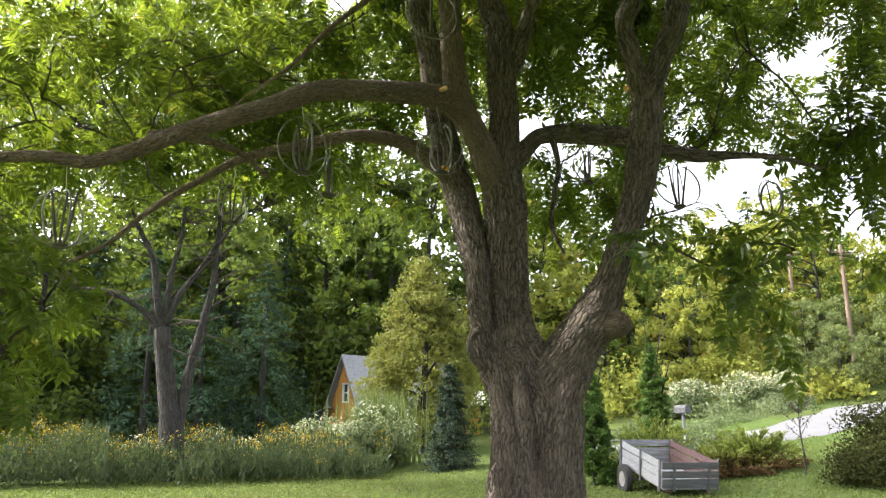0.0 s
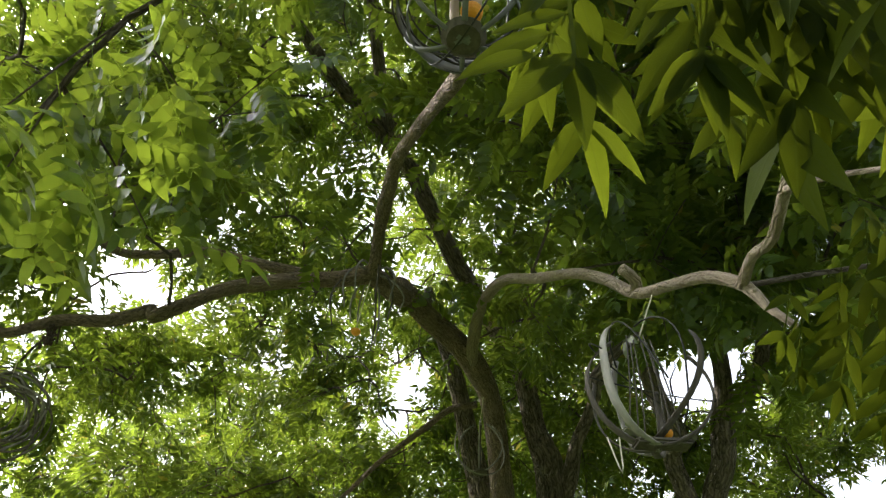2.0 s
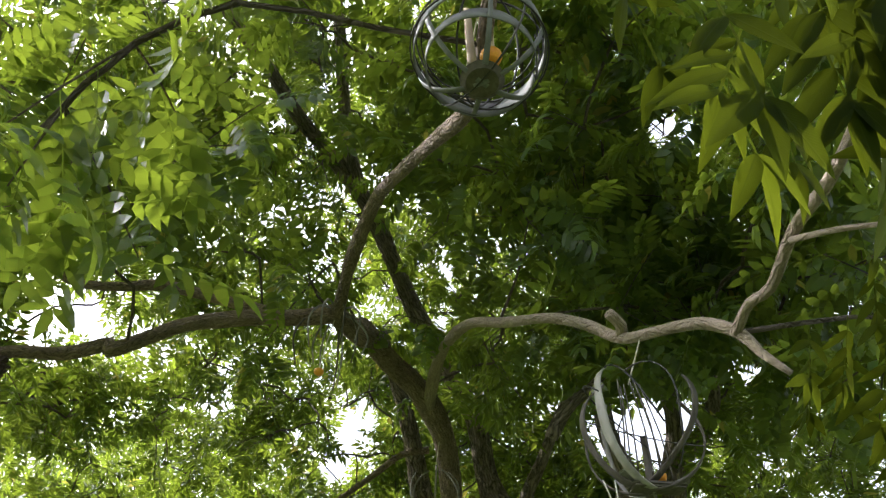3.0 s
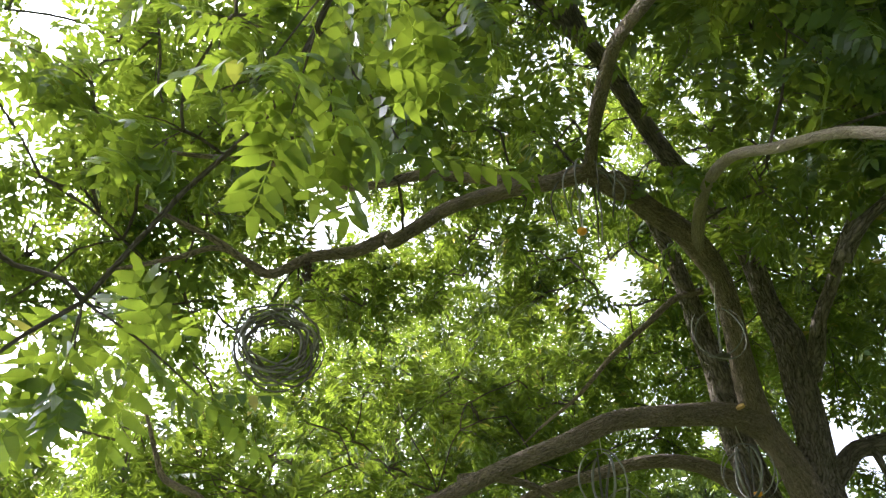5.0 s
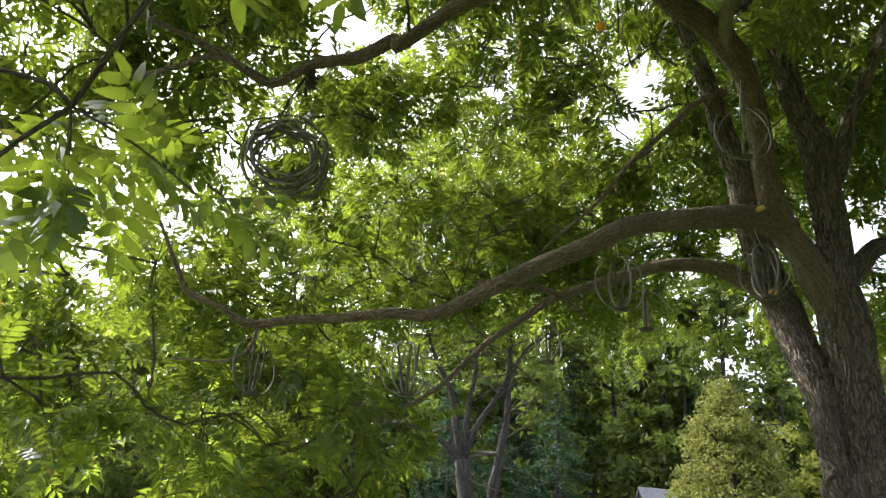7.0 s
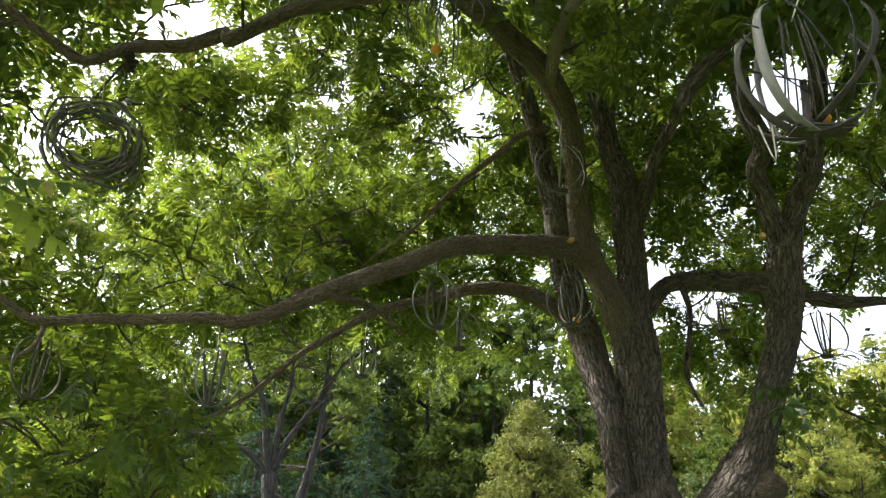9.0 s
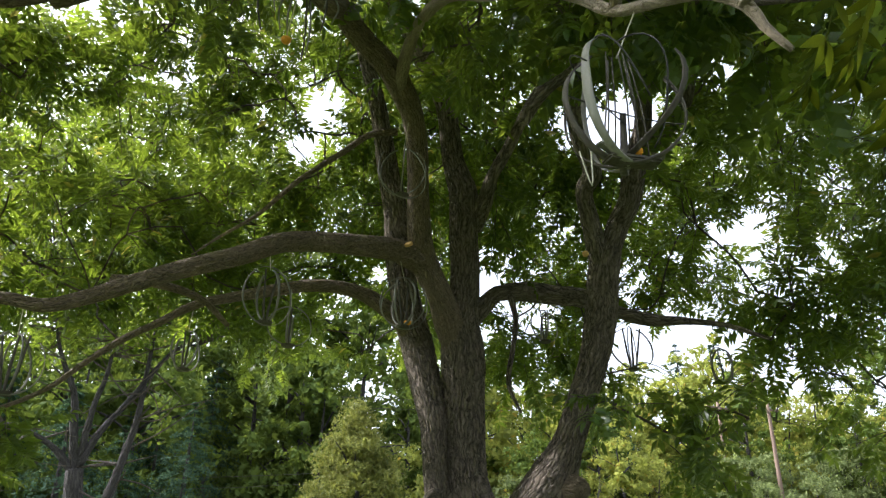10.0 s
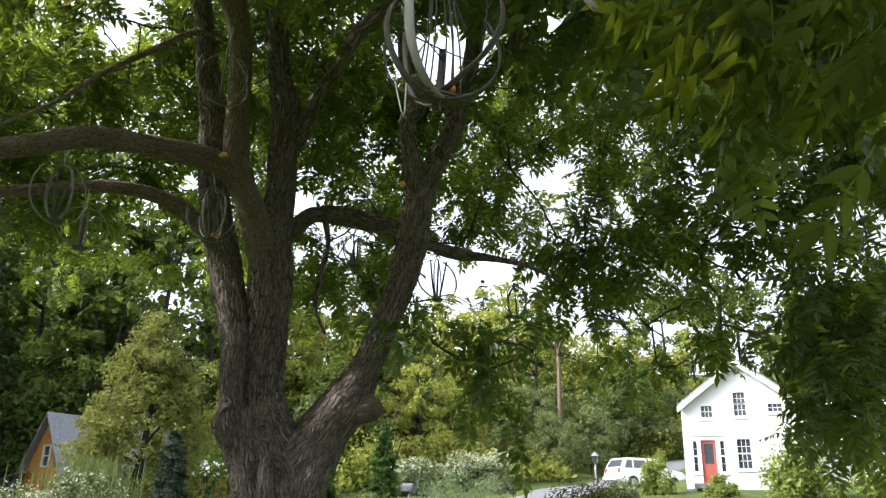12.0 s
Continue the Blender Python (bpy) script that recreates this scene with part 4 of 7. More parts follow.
def near_leaves():
    """Large leaves that hang close by, each one a piece of its own."""
    own = np.random.default_rng(21)
    kinds = [leaf_template(p, own, 0.22, 0.11, 0.034, True, droop=0.75) for p in (2, 3, 3, 4)]
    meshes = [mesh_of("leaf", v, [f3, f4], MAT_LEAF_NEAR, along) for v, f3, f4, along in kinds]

    def spray(n, centre, spread, size):
        for _ in range(n):
            p = np.array(centre) + own.normal(0, 1, 3) * spread
            way = unit(own.normal(0, 0.28, 3) + np.array((-0.05, 0.1, -0.85)))
            x = Vector(way)
            side = Vector(unit(np.cross(np.array((0.1, -1.0, 0.3)) + own.normal(0, 0.5, 3), way)))
            m = Matrix((x, side, x.cross(side))).transposed().to_4x4()
            m.translation = Vector(p)
            part("leaf", meshes[own.integers(0, 4)], walnut, "", BACK @ m @ Matrix.Scale(size * own.uniform(0.8, 1.15), 4))

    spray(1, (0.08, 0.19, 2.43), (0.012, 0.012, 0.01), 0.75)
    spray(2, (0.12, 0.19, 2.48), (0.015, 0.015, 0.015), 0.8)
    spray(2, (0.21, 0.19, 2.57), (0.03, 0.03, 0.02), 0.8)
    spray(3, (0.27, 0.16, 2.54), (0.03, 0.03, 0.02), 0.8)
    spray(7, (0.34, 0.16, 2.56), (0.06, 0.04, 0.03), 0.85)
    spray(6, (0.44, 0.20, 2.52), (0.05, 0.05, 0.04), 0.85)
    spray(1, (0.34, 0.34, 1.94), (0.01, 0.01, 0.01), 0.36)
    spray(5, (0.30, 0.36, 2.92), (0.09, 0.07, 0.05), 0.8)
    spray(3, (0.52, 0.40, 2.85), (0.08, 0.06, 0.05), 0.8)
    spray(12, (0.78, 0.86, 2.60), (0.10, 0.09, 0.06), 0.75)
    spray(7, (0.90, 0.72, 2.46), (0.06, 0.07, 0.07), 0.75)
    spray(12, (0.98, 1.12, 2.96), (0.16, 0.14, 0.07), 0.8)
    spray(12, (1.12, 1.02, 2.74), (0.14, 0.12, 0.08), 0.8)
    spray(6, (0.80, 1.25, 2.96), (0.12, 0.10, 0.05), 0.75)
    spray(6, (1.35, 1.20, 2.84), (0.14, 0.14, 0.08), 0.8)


near_leaves()


# ---- other trees ----
def lumpy_crown(gen, height, width, low, n_clumps, per, size, cone=0.2, aspect=0.55, core=True):
    """Leaf cards gathered in clumps that bulge unevenly round a crown."""
    heap = Heap()
    mid, half = (height + low) / 2, (height - low) / 2
    for _ in range(n_clumps):
        q = unit(gen.normal(0, 1, 3))
        rad = gen.uniform(0.35, 1.0) ** 0.5
        taper = (1.0 - cone * q[2]) / (1 + 0.4 * cone) + 0.08 * gen.normal()
        c = np.array((q[0] * width * rad * taper, q[1] * width * rad * taper, mid + q[2] * half * rad))
        r = gen.uniform(0.14, 0.3) * width
        d = unit(gen.normal(0, 1, (per, 3)) + np.array((0, 0, 0.35)))
        pts = c + d * r * gen.uniform(0.45, 1.0, (per, 1)) * np.array((1, 1, 0.7))
        v, f = kites(pts, d + gen.normal(0, 0.6, (per, 3)), size * gen.uniform(0.6, 1.3, per), aspect, gen, 0.15)
        heap.add(v, quads=f)
        if core and rad < 0.82:
            inner = per // 5
            v, f = kites(c * (0.85, 0.85, 1) + gen.normal(0, 0.3, (inner, 3)) * r, gen.normal(0, 1, (inner, 3)), size * gen.uniform(1.4, 2.2, inner), 0.7, gen, 0.15)
            heap.add(v, quads=f)
    return heap


def crown_wood(gen, height, width, low, r):
    heap = Heap()
    top = height * 0.85
    v, t, q, g = tube([(0, 0, -0.3, r * 1.3), (0.05, 0.02, low * 0.5, r), (gen.normal(0, 0.1), gen.normal(0, 0.1), (low + top) / 2, r * 0.7), (gen.normal(0, 0.3), gen.normal(0, 0.3), top, r * 0.2)], 10, 0.5, 0, 0.15)
    heap.add(v, t, q, g)
    for _ in range(9):
        z = gen.uniform(low * 0.8, top * 0.85)
        a = gen.uniform(0, 2 * np.pi)
        e = np.array((math.cos(a) * width * 0.75, math.sin(a) * width * 0.75, z + gen.uniform(0.5, 2.0)))
        v, t, q, g = tube([(0, 0, z, r * 0.4), (*(e * (0.5, 0.5, 0) + (0, 0, (z + e[2]) / 2 + 0.2)), r * 0.25), (*e, r * 0.08)], 6, 0.5)
        heap.add(v, t, q, g)
    return heap


def make_tree(name, gen, material, height, width, low, clumps, per, size, label, group, r=0.2, aspect=0.55, cone=0.2, core=True):
    t = empty(name, (0, 0, 0), label=label, category="tree", group=group)
    part("trunk", crown_wood(gen, height, width, low, r).mesh("trunk", MAT_FARBARK, True), t)
    tagged(part("crown", lumpy_crown(gen, height, width, low, clumps, per, size, cone, aspect, core).mesh("crown", material, smooth=False), t), kind="stuff")
    return t


def make_conifer(gen, height, width, label, group, material, name="spruce_tree", low=0.6, tiers=26, fan=11, needles=36, size=0.26):
    t = empty(name, (0, 0, 0), label=label, category="tree", group=group)
    v, tr, q, g = tube([(0, 0, -0.3, 0.26), (0, 0, height * 0.5, 0.15), (0.05, 0, height, 0.02)], 10, 0.6)
    part("trunk", mesh_of("trunk", v, [tr, q], MAT_FARBARK, g), t)
    heap = Heap()
    for k in range(tiers):
        s = k / (tiers - 1)
        z = low + (height - low) * s
        reach = width * (1 - s) ** 0.8 + 0.15
        for _ in range(max(4, int(fan * (1 - 0.6 * s)))):
            a = gen.uniform(0, 2 * np.pi)
            rr = reach * gen.uniform(0.75, 1.12)
            u = gen.uniform(0.15, 1.0, needles) ** 0.7
            spread = 0.22 * rr * u + 0.05
            p = np.stack([np.cos(a) * rr * u, np.sin(a) * rr * u, z + 0.12 * rr * u - 0.42 * rr * u * u], 1) + gen.normal(0, 1, (needles, 3)) * spread[:, None] * (0.55, 0.55, 0.22)
            vv, f = kites(p, gen.normal(0, 0.5, (needles, 3)) + np.array((np.cos(a) * 0.5, np.sin(a) * 0.5, 0.9)), size * gen.uniform(0.6, 1.3, needles), 0.38, gen, 0.2)
            heap.add(vv, quads=f)
    tagged(part("crown", heap.mesh("crown", material, smooth=False), t), kind="stuff")
    return t


def place_copies(model, spots, first=True):
    """Sets a model and its copies at (x, y, scale, turn)."""
    for k, (x, y, s, turn) in enumerate(spots):
        m = pose(x, y, ground_z(x, y) - 0.1, 0, 0, turn) @ Matrix.Scale(s, 4)
        if k == 0:
            model.matrix_basis = m
        else:
            twin = copy_thing(model, m)
            twin.matrix_basis = m


g2 = np.random.default_rng(5)
FOREST = "woodland behind the lawn"
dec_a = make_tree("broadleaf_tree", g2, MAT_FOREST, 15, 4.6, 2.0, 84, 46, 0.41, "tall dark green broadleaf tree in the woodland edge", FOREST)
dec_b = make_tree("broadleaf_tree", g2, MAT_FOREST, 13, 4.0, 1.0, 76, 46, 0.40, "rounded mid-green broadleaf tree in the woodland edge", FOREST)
dec_c = make_tree("broadleaf_tree", g2, MAT_FOREST_SUNLIT, 12, 3.8, 0.8, 70, 46, 0.39, "yellow-green broadleaf tree on the slope, sunlight in its leaf colour", FOREST, 0.16)
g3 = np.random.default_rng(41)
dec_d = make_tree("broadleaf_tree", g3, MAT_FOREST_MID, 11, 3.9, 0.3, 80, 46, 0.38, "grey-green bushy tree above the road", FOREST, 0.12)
con_a = make_conifer(g2, 14, 3.4, "dark blue-green spruce tree in the woodland edge", FOREST, MAT_CONIFER)
con_b = make_conifer(g2, 11, 3.9, "dark blue-green spruce tree in the woodland edge", FOREST, MAT_CONIFER)


def forest_row(model, n, x0, y0, x1, y1, jitter, s0, s1, gen):
    spots = []
    for k in range(n):
        u = (k + 0.5) / n
        spots.append((x0 + (x1 - x0) * u + gen.normal(0, jitter), y0 + (y1 - y0) * u + gen.normal(0, jitter), gen.uniform(s0, s1), gen.uniform(0, 360)))
    return spots


place_copies(dec_a, forest_row(dec_a, 10, -44, 42, 8, 58, 1.5, 1.15, 1.4, g2) + forest_row(dec_a, 6, -36, 22, -30, 44, 1.5, 0.9, 1.15, g2) + forest_row(dec_a, 5, 44, 62, 62, 40, 2, 0.9, 1.2, g2))
place_copies(dec_b, forest_row(dec_b, 9, -30, 36, 4, 50, 1.5, 0.95, 1.2, g2) + forest_row(dec_b, 6, -26, 18, -22, 32, 1.0, 0.6, 0.85, g2) + forest_row(dec_b, 5, 34, 36, 50, 22, 1.5, 0.8, 1.0, g2) + [(9.5, 45, 0.62, 0), (14.5, 50, 0.75, 50), (27.5, 55, 0.9, 110), (33, 50, 0.7, 200)])
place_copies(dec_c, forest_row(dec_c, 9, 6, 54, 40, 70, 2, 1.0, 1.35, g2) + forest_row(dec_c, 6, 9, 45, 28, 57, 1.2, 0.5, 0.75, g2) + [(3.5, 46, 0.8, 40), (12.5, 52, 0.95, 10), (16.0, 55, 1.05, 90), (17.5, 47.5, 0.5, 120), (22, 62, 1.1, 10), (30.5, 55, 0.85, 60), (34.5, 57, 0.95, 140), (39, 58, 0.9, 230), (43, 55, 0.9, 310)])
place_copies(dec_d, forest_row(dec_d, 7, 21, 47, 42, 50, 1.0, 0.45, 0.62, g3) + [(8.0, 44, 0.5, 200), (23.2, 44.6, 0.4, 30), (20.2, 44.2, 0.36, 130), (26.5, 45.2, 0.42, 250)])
place_copies(con_a, [(-13.5, 45, 1.0, 0), (-17.0, 47, 1.05, 70), (-10.5, 50, 1.0, 130), (-19.5, 42, 0.9, 210), (-4.5, 56, 0.8, 20), (30, 72, 1.1, 0), (36, 76, 1.2, 50)])
place_copies(con_b, [(16.5, 52, 0.9, 0), (-8.6, 36.5, 0.85, 10), (-10.9, 34.4, 0.72, 100), (-13.6, 35.2, 0.9, 180), (-11.5, 42.0, 0.9, 250)])

olive = make_tree("juniper_tree", g2, MAT_OLIVE, 8.8, 2.9, 0.3, 250, 84, 0.20, "olive-yellow conical evergreen tree behind the lawn", "", 0.18, 0.4, 0.65)
place_copies(olive, [(-0.9, 33.5, 0.98, 0)])
dark_cedar = make_conifer(g3, 3.7, 0.95, "dark blue-green feathery conical evergreen on the lawn edge", "evergreens by the lawn", MAT_DARKCEDAR, "cedar_tree", 0.1, 26, 13, 44, 0.13)
place_copies(dark_cedar, [(0.25, 27.5, 1.0, 0)])
cedar = make_tree("cedar_tree", g2, MAT_CEDAR, 2.9, 0.46, 0.02, 200, 50, 0.10, "small bright green pointed cedar beside the drive", "evergreens by the lawn", 0.05, 0.35, 0.55)
place_copies(cedar, [(6.85, 25.2, 1.32, 0), (4.15, 21.3, 1.05, 120)])


def second_walnut():
    base = Vector((-8.5, 24.6, 0.0))
    t = empty("walnut_tree", base, label="smaller grey forked walnut tree standing in tall weeds", category="tree")
    back = Matrix.Translation(-base)
    lines = []

    def far_limb(points, name="limb"):
        points = [(x, y, z, r * (0.74 if name == "limb" else 1.0)) for x, y, z, r in points]
        part(name, limb_mesh(name, points, MAT_FARBARK, sides=16, step=0.12, rough=0.012, lumps=0.15, seed=len(lines) * 2.3), t, "", back)
        lines.append(spline(points, 0.4))

    far_limb([(-8.40, 24.53, -0.42, 0.407), (-8.52, 24.56, 0.93, 0.368), (-8.70, 24.49, 2.31, 0.329), (-8.91, 24.33, 3.72, 0.281), (-9.00, 24.18, 4.78, 0.262)], "trunk")
    far_limb([(-9.00, 24.20, 4.61, 0.203), (-9.60, 23.87, 5.32, 0.126), (-10.30, 23.50, 5.73, 0.097), (-10.89, 23.20, 5.89, 0.068), (-11.32, 23.01, 5.82, 0.039)])
    far_limb([(-9.04, 24.16, 4.78, 0.184), (-9.21, 23.86, 6.20, 0.155), (-9.32, 23.66, 6.99, 0.126), (-9.70, 23.27, 7.91, 0.097), (-9.92, 22.93, 8.74, 0.058), (-10.03, 22.49, 9.90, 0.039)])
    far_limb([(-8.93, 24.19, 4.88, 0.184), (-8.50, 24.19, 5.89, 0.136), (-7.85, 24.22, 6.83, 0.116), (-7.25, 24.18, 7.77, 0.097), (-6.64, 24.15, 8.54, 0.078), (-5.93, 24.25, 8.80, 0.048)])
    far_limb([(-8.93, 24.15, 5.15, 0.155), (-8.75, 23.96, 6.59, 0.116), (-8.48, 23.80, 7.68, 0.087), (-8.33, 23.44, 9.10, 0.058), (-8.20, 23.00, 10.48, 0.029)])
    far_limb([(-8.43, 24.57, 0.42, 0.213), (-8.34, 24.62, 2.14, 0.233), (-8.10, 24.61, 3.75, 0.213), (-7.82, 24.55, 5.02, 0.174), (-7.54, 24.42, 6.31, 0.136), (-7.43, 24.18, 7.58, 0.097), (-7.23, 23.71, 9.38, 0.058)])
    gen = np.random.default_rng(21)
    heap, wood = Heap(), Heap()
    ends = np.concatenate([p[len(p) // 2:] for p in lines[1:]])[:, :3]
    low = np.concatenate([p[len(p) // 3:] for p in lines])
    low = low[(low[:, 2] > 4.0) & (low[:, 2] < 10)]
    for _ in range(70):
        a = low[gen.integers(0, len(low)), :3]
        way = unit(gen.normal(0, 1, 3) * (1, 0.6, 0.4) + np.array((0, 0, 0.25)))
        far = gen.uniform(0.8, 2.8)
        v, tr, q, g = tube([(*a, 0.035), (*(a + way * far * 0.5 + gen.normal(0, 0.12, 3)), 0.022), (*(a + way * far + (0, 0, gen.normal(0, 0.3))), 0.007)], 5, 0.3)
        wood.add(v, tr, q, g)
    for _ in range(360):
        c = np.array((-9.0, 23.4, 12.6)) + unit(gen.normal(0, 1, 3)) * gen.uniform(0.3, 1, 3) ** 0.5 * (7.0, 4.0, 4.2)
        a = ends[np.argmin(np.linalg.norm(ends - c, axis=1))]
        v, tr, q, g = tube([(*a, 0.04), (*((a + c) / 2 + gen.normal(0, 0.2, 3)), 0.025), (*c, 0.008)], 5, 0.5)
        wood.add(v, tr, q, g)
        p = c + gen.normal(0, 0.45, (75, 3))
        v, f = kites(p, gen.normal(0, 0.6, (75, 3)) + np.array((0, 0, 0.8)), gen.uniform(0.12, 0.3, 75), 0.42, gen, 0.15)
        heap.add(v, quads=f)
    tagged(part("branchwork", wood.mesh("branchwork", MAT_TWIG, True), t, "", back), kind="stuff")
    tagged(part("crown", heap.mesh("crown", MAT_LEAF, smooth=False), t, "", back), kind="stuff")


second_walnut()


# ---- shrubs and meadow ----
def shrub(name, place, radii, material, n, size, label, flower=0, flower_mat=None, seed=1, spiky=0.0, aspect=0.5, group=""):
    gen = np.random.default_rng(seed)
    x, y = place
    ob = empty(name, (x, y, ground_z(x, y) - 0.05), label=label, category="shrub", group=group)
    heap = Heap()
    lumps = unit(gen.normal(0, 1, (26, 3))) * gen.uniform(0.45, 0.85, (26, 1))
    lumps[:, 2] = np.abs(lumps[:, 2])
    pick = gen.integers(0, 26, n)
    d = unit(gen.normal(0, 1, (n, 3)) + np.array((0, 0, 0.3)))
    p = (lumps[pick] + d * gen.uniform(0.1, 0.36, (n, 1))) * radii
    p[:, 2] = np.abs(p[:, 2])
    v, f = kites(p, d + gen.normal(0, 0.6, (n, 3)), size * gen.uniform(0.6, 1.4, n), aspect, gen, 0.15)
    if spiky:
        way = unit(d * (1, 1, 0.3) + lumps[pick] * 0.8 + np.array((0, 0, 0.45)) + gen.normal(0, 0.25, (n, 3)))
        side = unit(np.cross(way, gen.normal(0, 1, (n, 3))))
        far = size * gen.uniform(0.6, 1.6, (n, 1))
        v = np.stack([p, p + way * far * 0.4 + side * far * aspect * 0.5, p + way * far, p + way * far * 0.4 - side * far * aspect * 0.5], 1).reshape(-1, 3)
    heap.add(v, quads=f)
    m = n // 8
    p = lumps[gen.integers(0, 26, m)] * gen.uniform(0.2, 0.95, (m, 1)) * radii + gen.normal(0, 0.06, (m, 3)) * radii
    p[:, 2] = np.abs(p[:, 2])
    v, f = kites(p, gen.normal(0, 1, (m, 3)), size * gen.uniform(1.5, 2.4, m), 0.6, gen, 0.15)
    heap.add(v, quads=f)
    tagged(part("foliage", heap.mesh("foliage", material, smooth=False), ob), kind="stuff")
    stems = Heap()
    for _ in range(14):
        e = lumps[gen.integers(0, 26)] * radii
        v, t, q, g = tube([(0, 0, -0.1, 0.03), (*(e * 0.5), 0.02), (*e, 0.008)], 5, 0.3)
        stems.add(v, t, q, g)
    part("stemwork", stems.mesh("stemwork", MAT_TWIG, True), ob)
    if flower:
        q = (lumps[gen.integers(0, 26, flower)] + unit(gen.normal(0, 1, (flower, 3)) + np.array((0, 0, 1.4))) * gen.uniform(0.28, 0.4, (flower, 1))) * radii
        q = q[q[:, 2] > radii[2] * 0.55]
        v, f = kites(q, gen.normal(0, 0.5, (len(q), 3)) + np.array((0, 0, 0.6)), gen.uniform(0.05, 0.15, len(q)), 0.45, gen)
        h = Heap().add(v, quads=f)
        tagged(part("flower_plume", h.mesh("flower_plume", flower_mat, smooth=False), ob, "creamy white flower plumes"), kind="stuff")
    return ob


KN = "knotweed thicket"
shrub("knotweed_shrub", (-7.6, 27.5), (2.4, 1.6, 1.55), MAT_KNOT, 2600, 0.2, "grey-green knotweed thicket with pale flower plumes", 1300, MAT_FLOWER, 3, group=KN)
shrub("knotweed_shrub", (-4.6, 29.0), (2.2, 1.6, 2.05), MAT_KNOT, 2600, 0.2, "grey-green knotweed thicket with pale flower plumes", 1300, MAT_FLOWER, 4, group=KN)
shrub("knotweed_shrub", (-2.6, 29.0), (1.9, 1.5, 2.3), MAT_KNOT, 2600, 0.2, "grey-green knotweed thicket with pale flower plumes", 1300, MAT_FLOWER, 5, group=KN)
shrub("knotweed_shrub", (-10.8, 27.5), (2.2, 1.5, 1.4), MAT_KNOT, 2200, 0.2, "grey-green knotweed thicket with pale flower plumes", 900, MAT_FLOWER, 6, group=KN)
shrub("knotweed_shrub", (12.5, 38), (2.4, 1.6, 1.9), MAT_KNOT, 2400, 0.22, "knotweed bank with bright cream flowers by the road", 3000, MAT_FLOWER, 7, group=KN)
shrub("knotweed_shrub", (16.2, 39), (2.6, 1.6, 2.0), MAT_KNOT, 2400, 0.22, "knotweed bank with bright cream flowers by the road", 3600, MAT_FLOWER, 8, group=KN)


def juniper(place, radii, seed, boughs=90, dry=0.35):
    """A low spreading juniper: arching boughs set with short feathery sprays, browned inside and below."""
    gen = np.random.default_rng(seed)
    x, y = place
    ob = empty("juniper_shrub", (x, y, ground_z(x, y) - 0.04), label="low spreading yellow-green juniper browned underneath, behind the cart", category="shrub", group="junipers by the cart")
    green, brown, wood = Heap(), Heap(), Heap()
    for k in range(boughs):
        a = gen.uniform(0, 2 * np.pi)
        rise = gen.uniform(0.15, 1.0)
        out = np.array((math.cos(a) * radii[0], math.sin(a) * radii[1], 0)) * gen.uniform(0.55, 1.0) * (1.1 - 0.55 * rise)
        tip = out + np.array((0, 0, radii[2] * rise * gen.uniform(0.7, 1.05)))
        mid = out * 0.5 + np.array((0, 0, tip[2] * 0.68))
        line = spline([(0, 0, 0, 0.02), (*mid, 0.012), (*tip, 0.004)], 0.07)[:, :3]
        v, t, q, g = tube([(0, 0, -0.1, 0.02), (*mid, 0.012), (*tip, 0.004)], 4, 0.3)
        wood.add(v, t, q, g)
        way = unit(np.gradient(line, axis=0))
        n = 100
        pick = (gen.uniform(0.22, 1.0, n) ** 0.8 * (len(line) - 1)).astype(int)
        d = unit(way[pick] * 0.9 + gen.normal(0, 0.55, (n, 3)) + np.array((0, 0, 0.25)))
        side = unit(np.cross(d, gen.normal(0, 1, (n, 3))))
        far = gen.uniform(0.06, 0.17, (n, 1))
        p = line[pick] + gen.normal(0, 0.035, (n, 3))
        blade = np.stack([p, p + d * far * 0.5 + side * far * 0.17, p + d * far, p + d * far * 0.5 - side * far * 0.17], 1)
        low = (p[:, 2] < radii[2] * dry * gen.uniform(0.4, 1.3, n)) | (pick < 0.35 * len(line))
        for heap, use in ((brown, low), (green, ~low)):
            if use.any():
                heap.add(blade[use].reshape(-1, 3), quads=np.arange(4 * use.sum()).reshape(-1, 4))
    tagged(part("foliage", green.mesh("foliage", MAT_SHRUB, smooth=False), ob, "feathery yellow-green sprays"), kind="stuff")
    tagged(part("dry_foliage", brown.mesh("dry_foliage", MAT_DRY, smooth=False), ob, "brown dry sprays"), kind="stuff")
    part("stemwork", wood.mesh("stemwork", MAT_TWIG, True), ob)


juniper((6.0, 22.0), (1.7, 1.1, 1.75), 9, 110, 0.25)
juniper((8.5, 21.7), (2.0, 1.1, 1.3), 10, 110)
juniper((7.4, 20.9), (1.5, 0.8, 0.95), 11, 80, 0.6)
shrub("round_shrub", (10.75, 18.5), (2.1, 1.6, 2.0), MAT_BROWN, 20000, 0.085, "large olive-brown rounded shrub on the lawn", 0, None, 12)
shrub("round_shrub", (4.6, 21.2), (0.5, 0.5, 0.9), MAT_CEDAR, 900, 0.12, "small dark clipped shrub beside the drive", 0, None, 13)
shrub("lilac_shrub", (24.6, 25.6), (1.6, 1.6, 2.9), MAT_SHRUB, 3000, 0.2, "tall light green shrub against the white house", 300, MAT_FLOWER, 14)
shrub("lilac_shrub", (27.5, 23.6), (1.8, 1.6, 2.4), MAT_SHRUB, 2600, 0.2, "tall light green shrub against the white house", 120, MAT_FLOWER, 15)
shrub("flower_shrub", (21.5, 30.9), (0.9, 0.8, 2.1), MAT_SHRUB, 2000, 0.15, "bright garden shrub beside the front door", 60, MAT_ORANGE, 16)
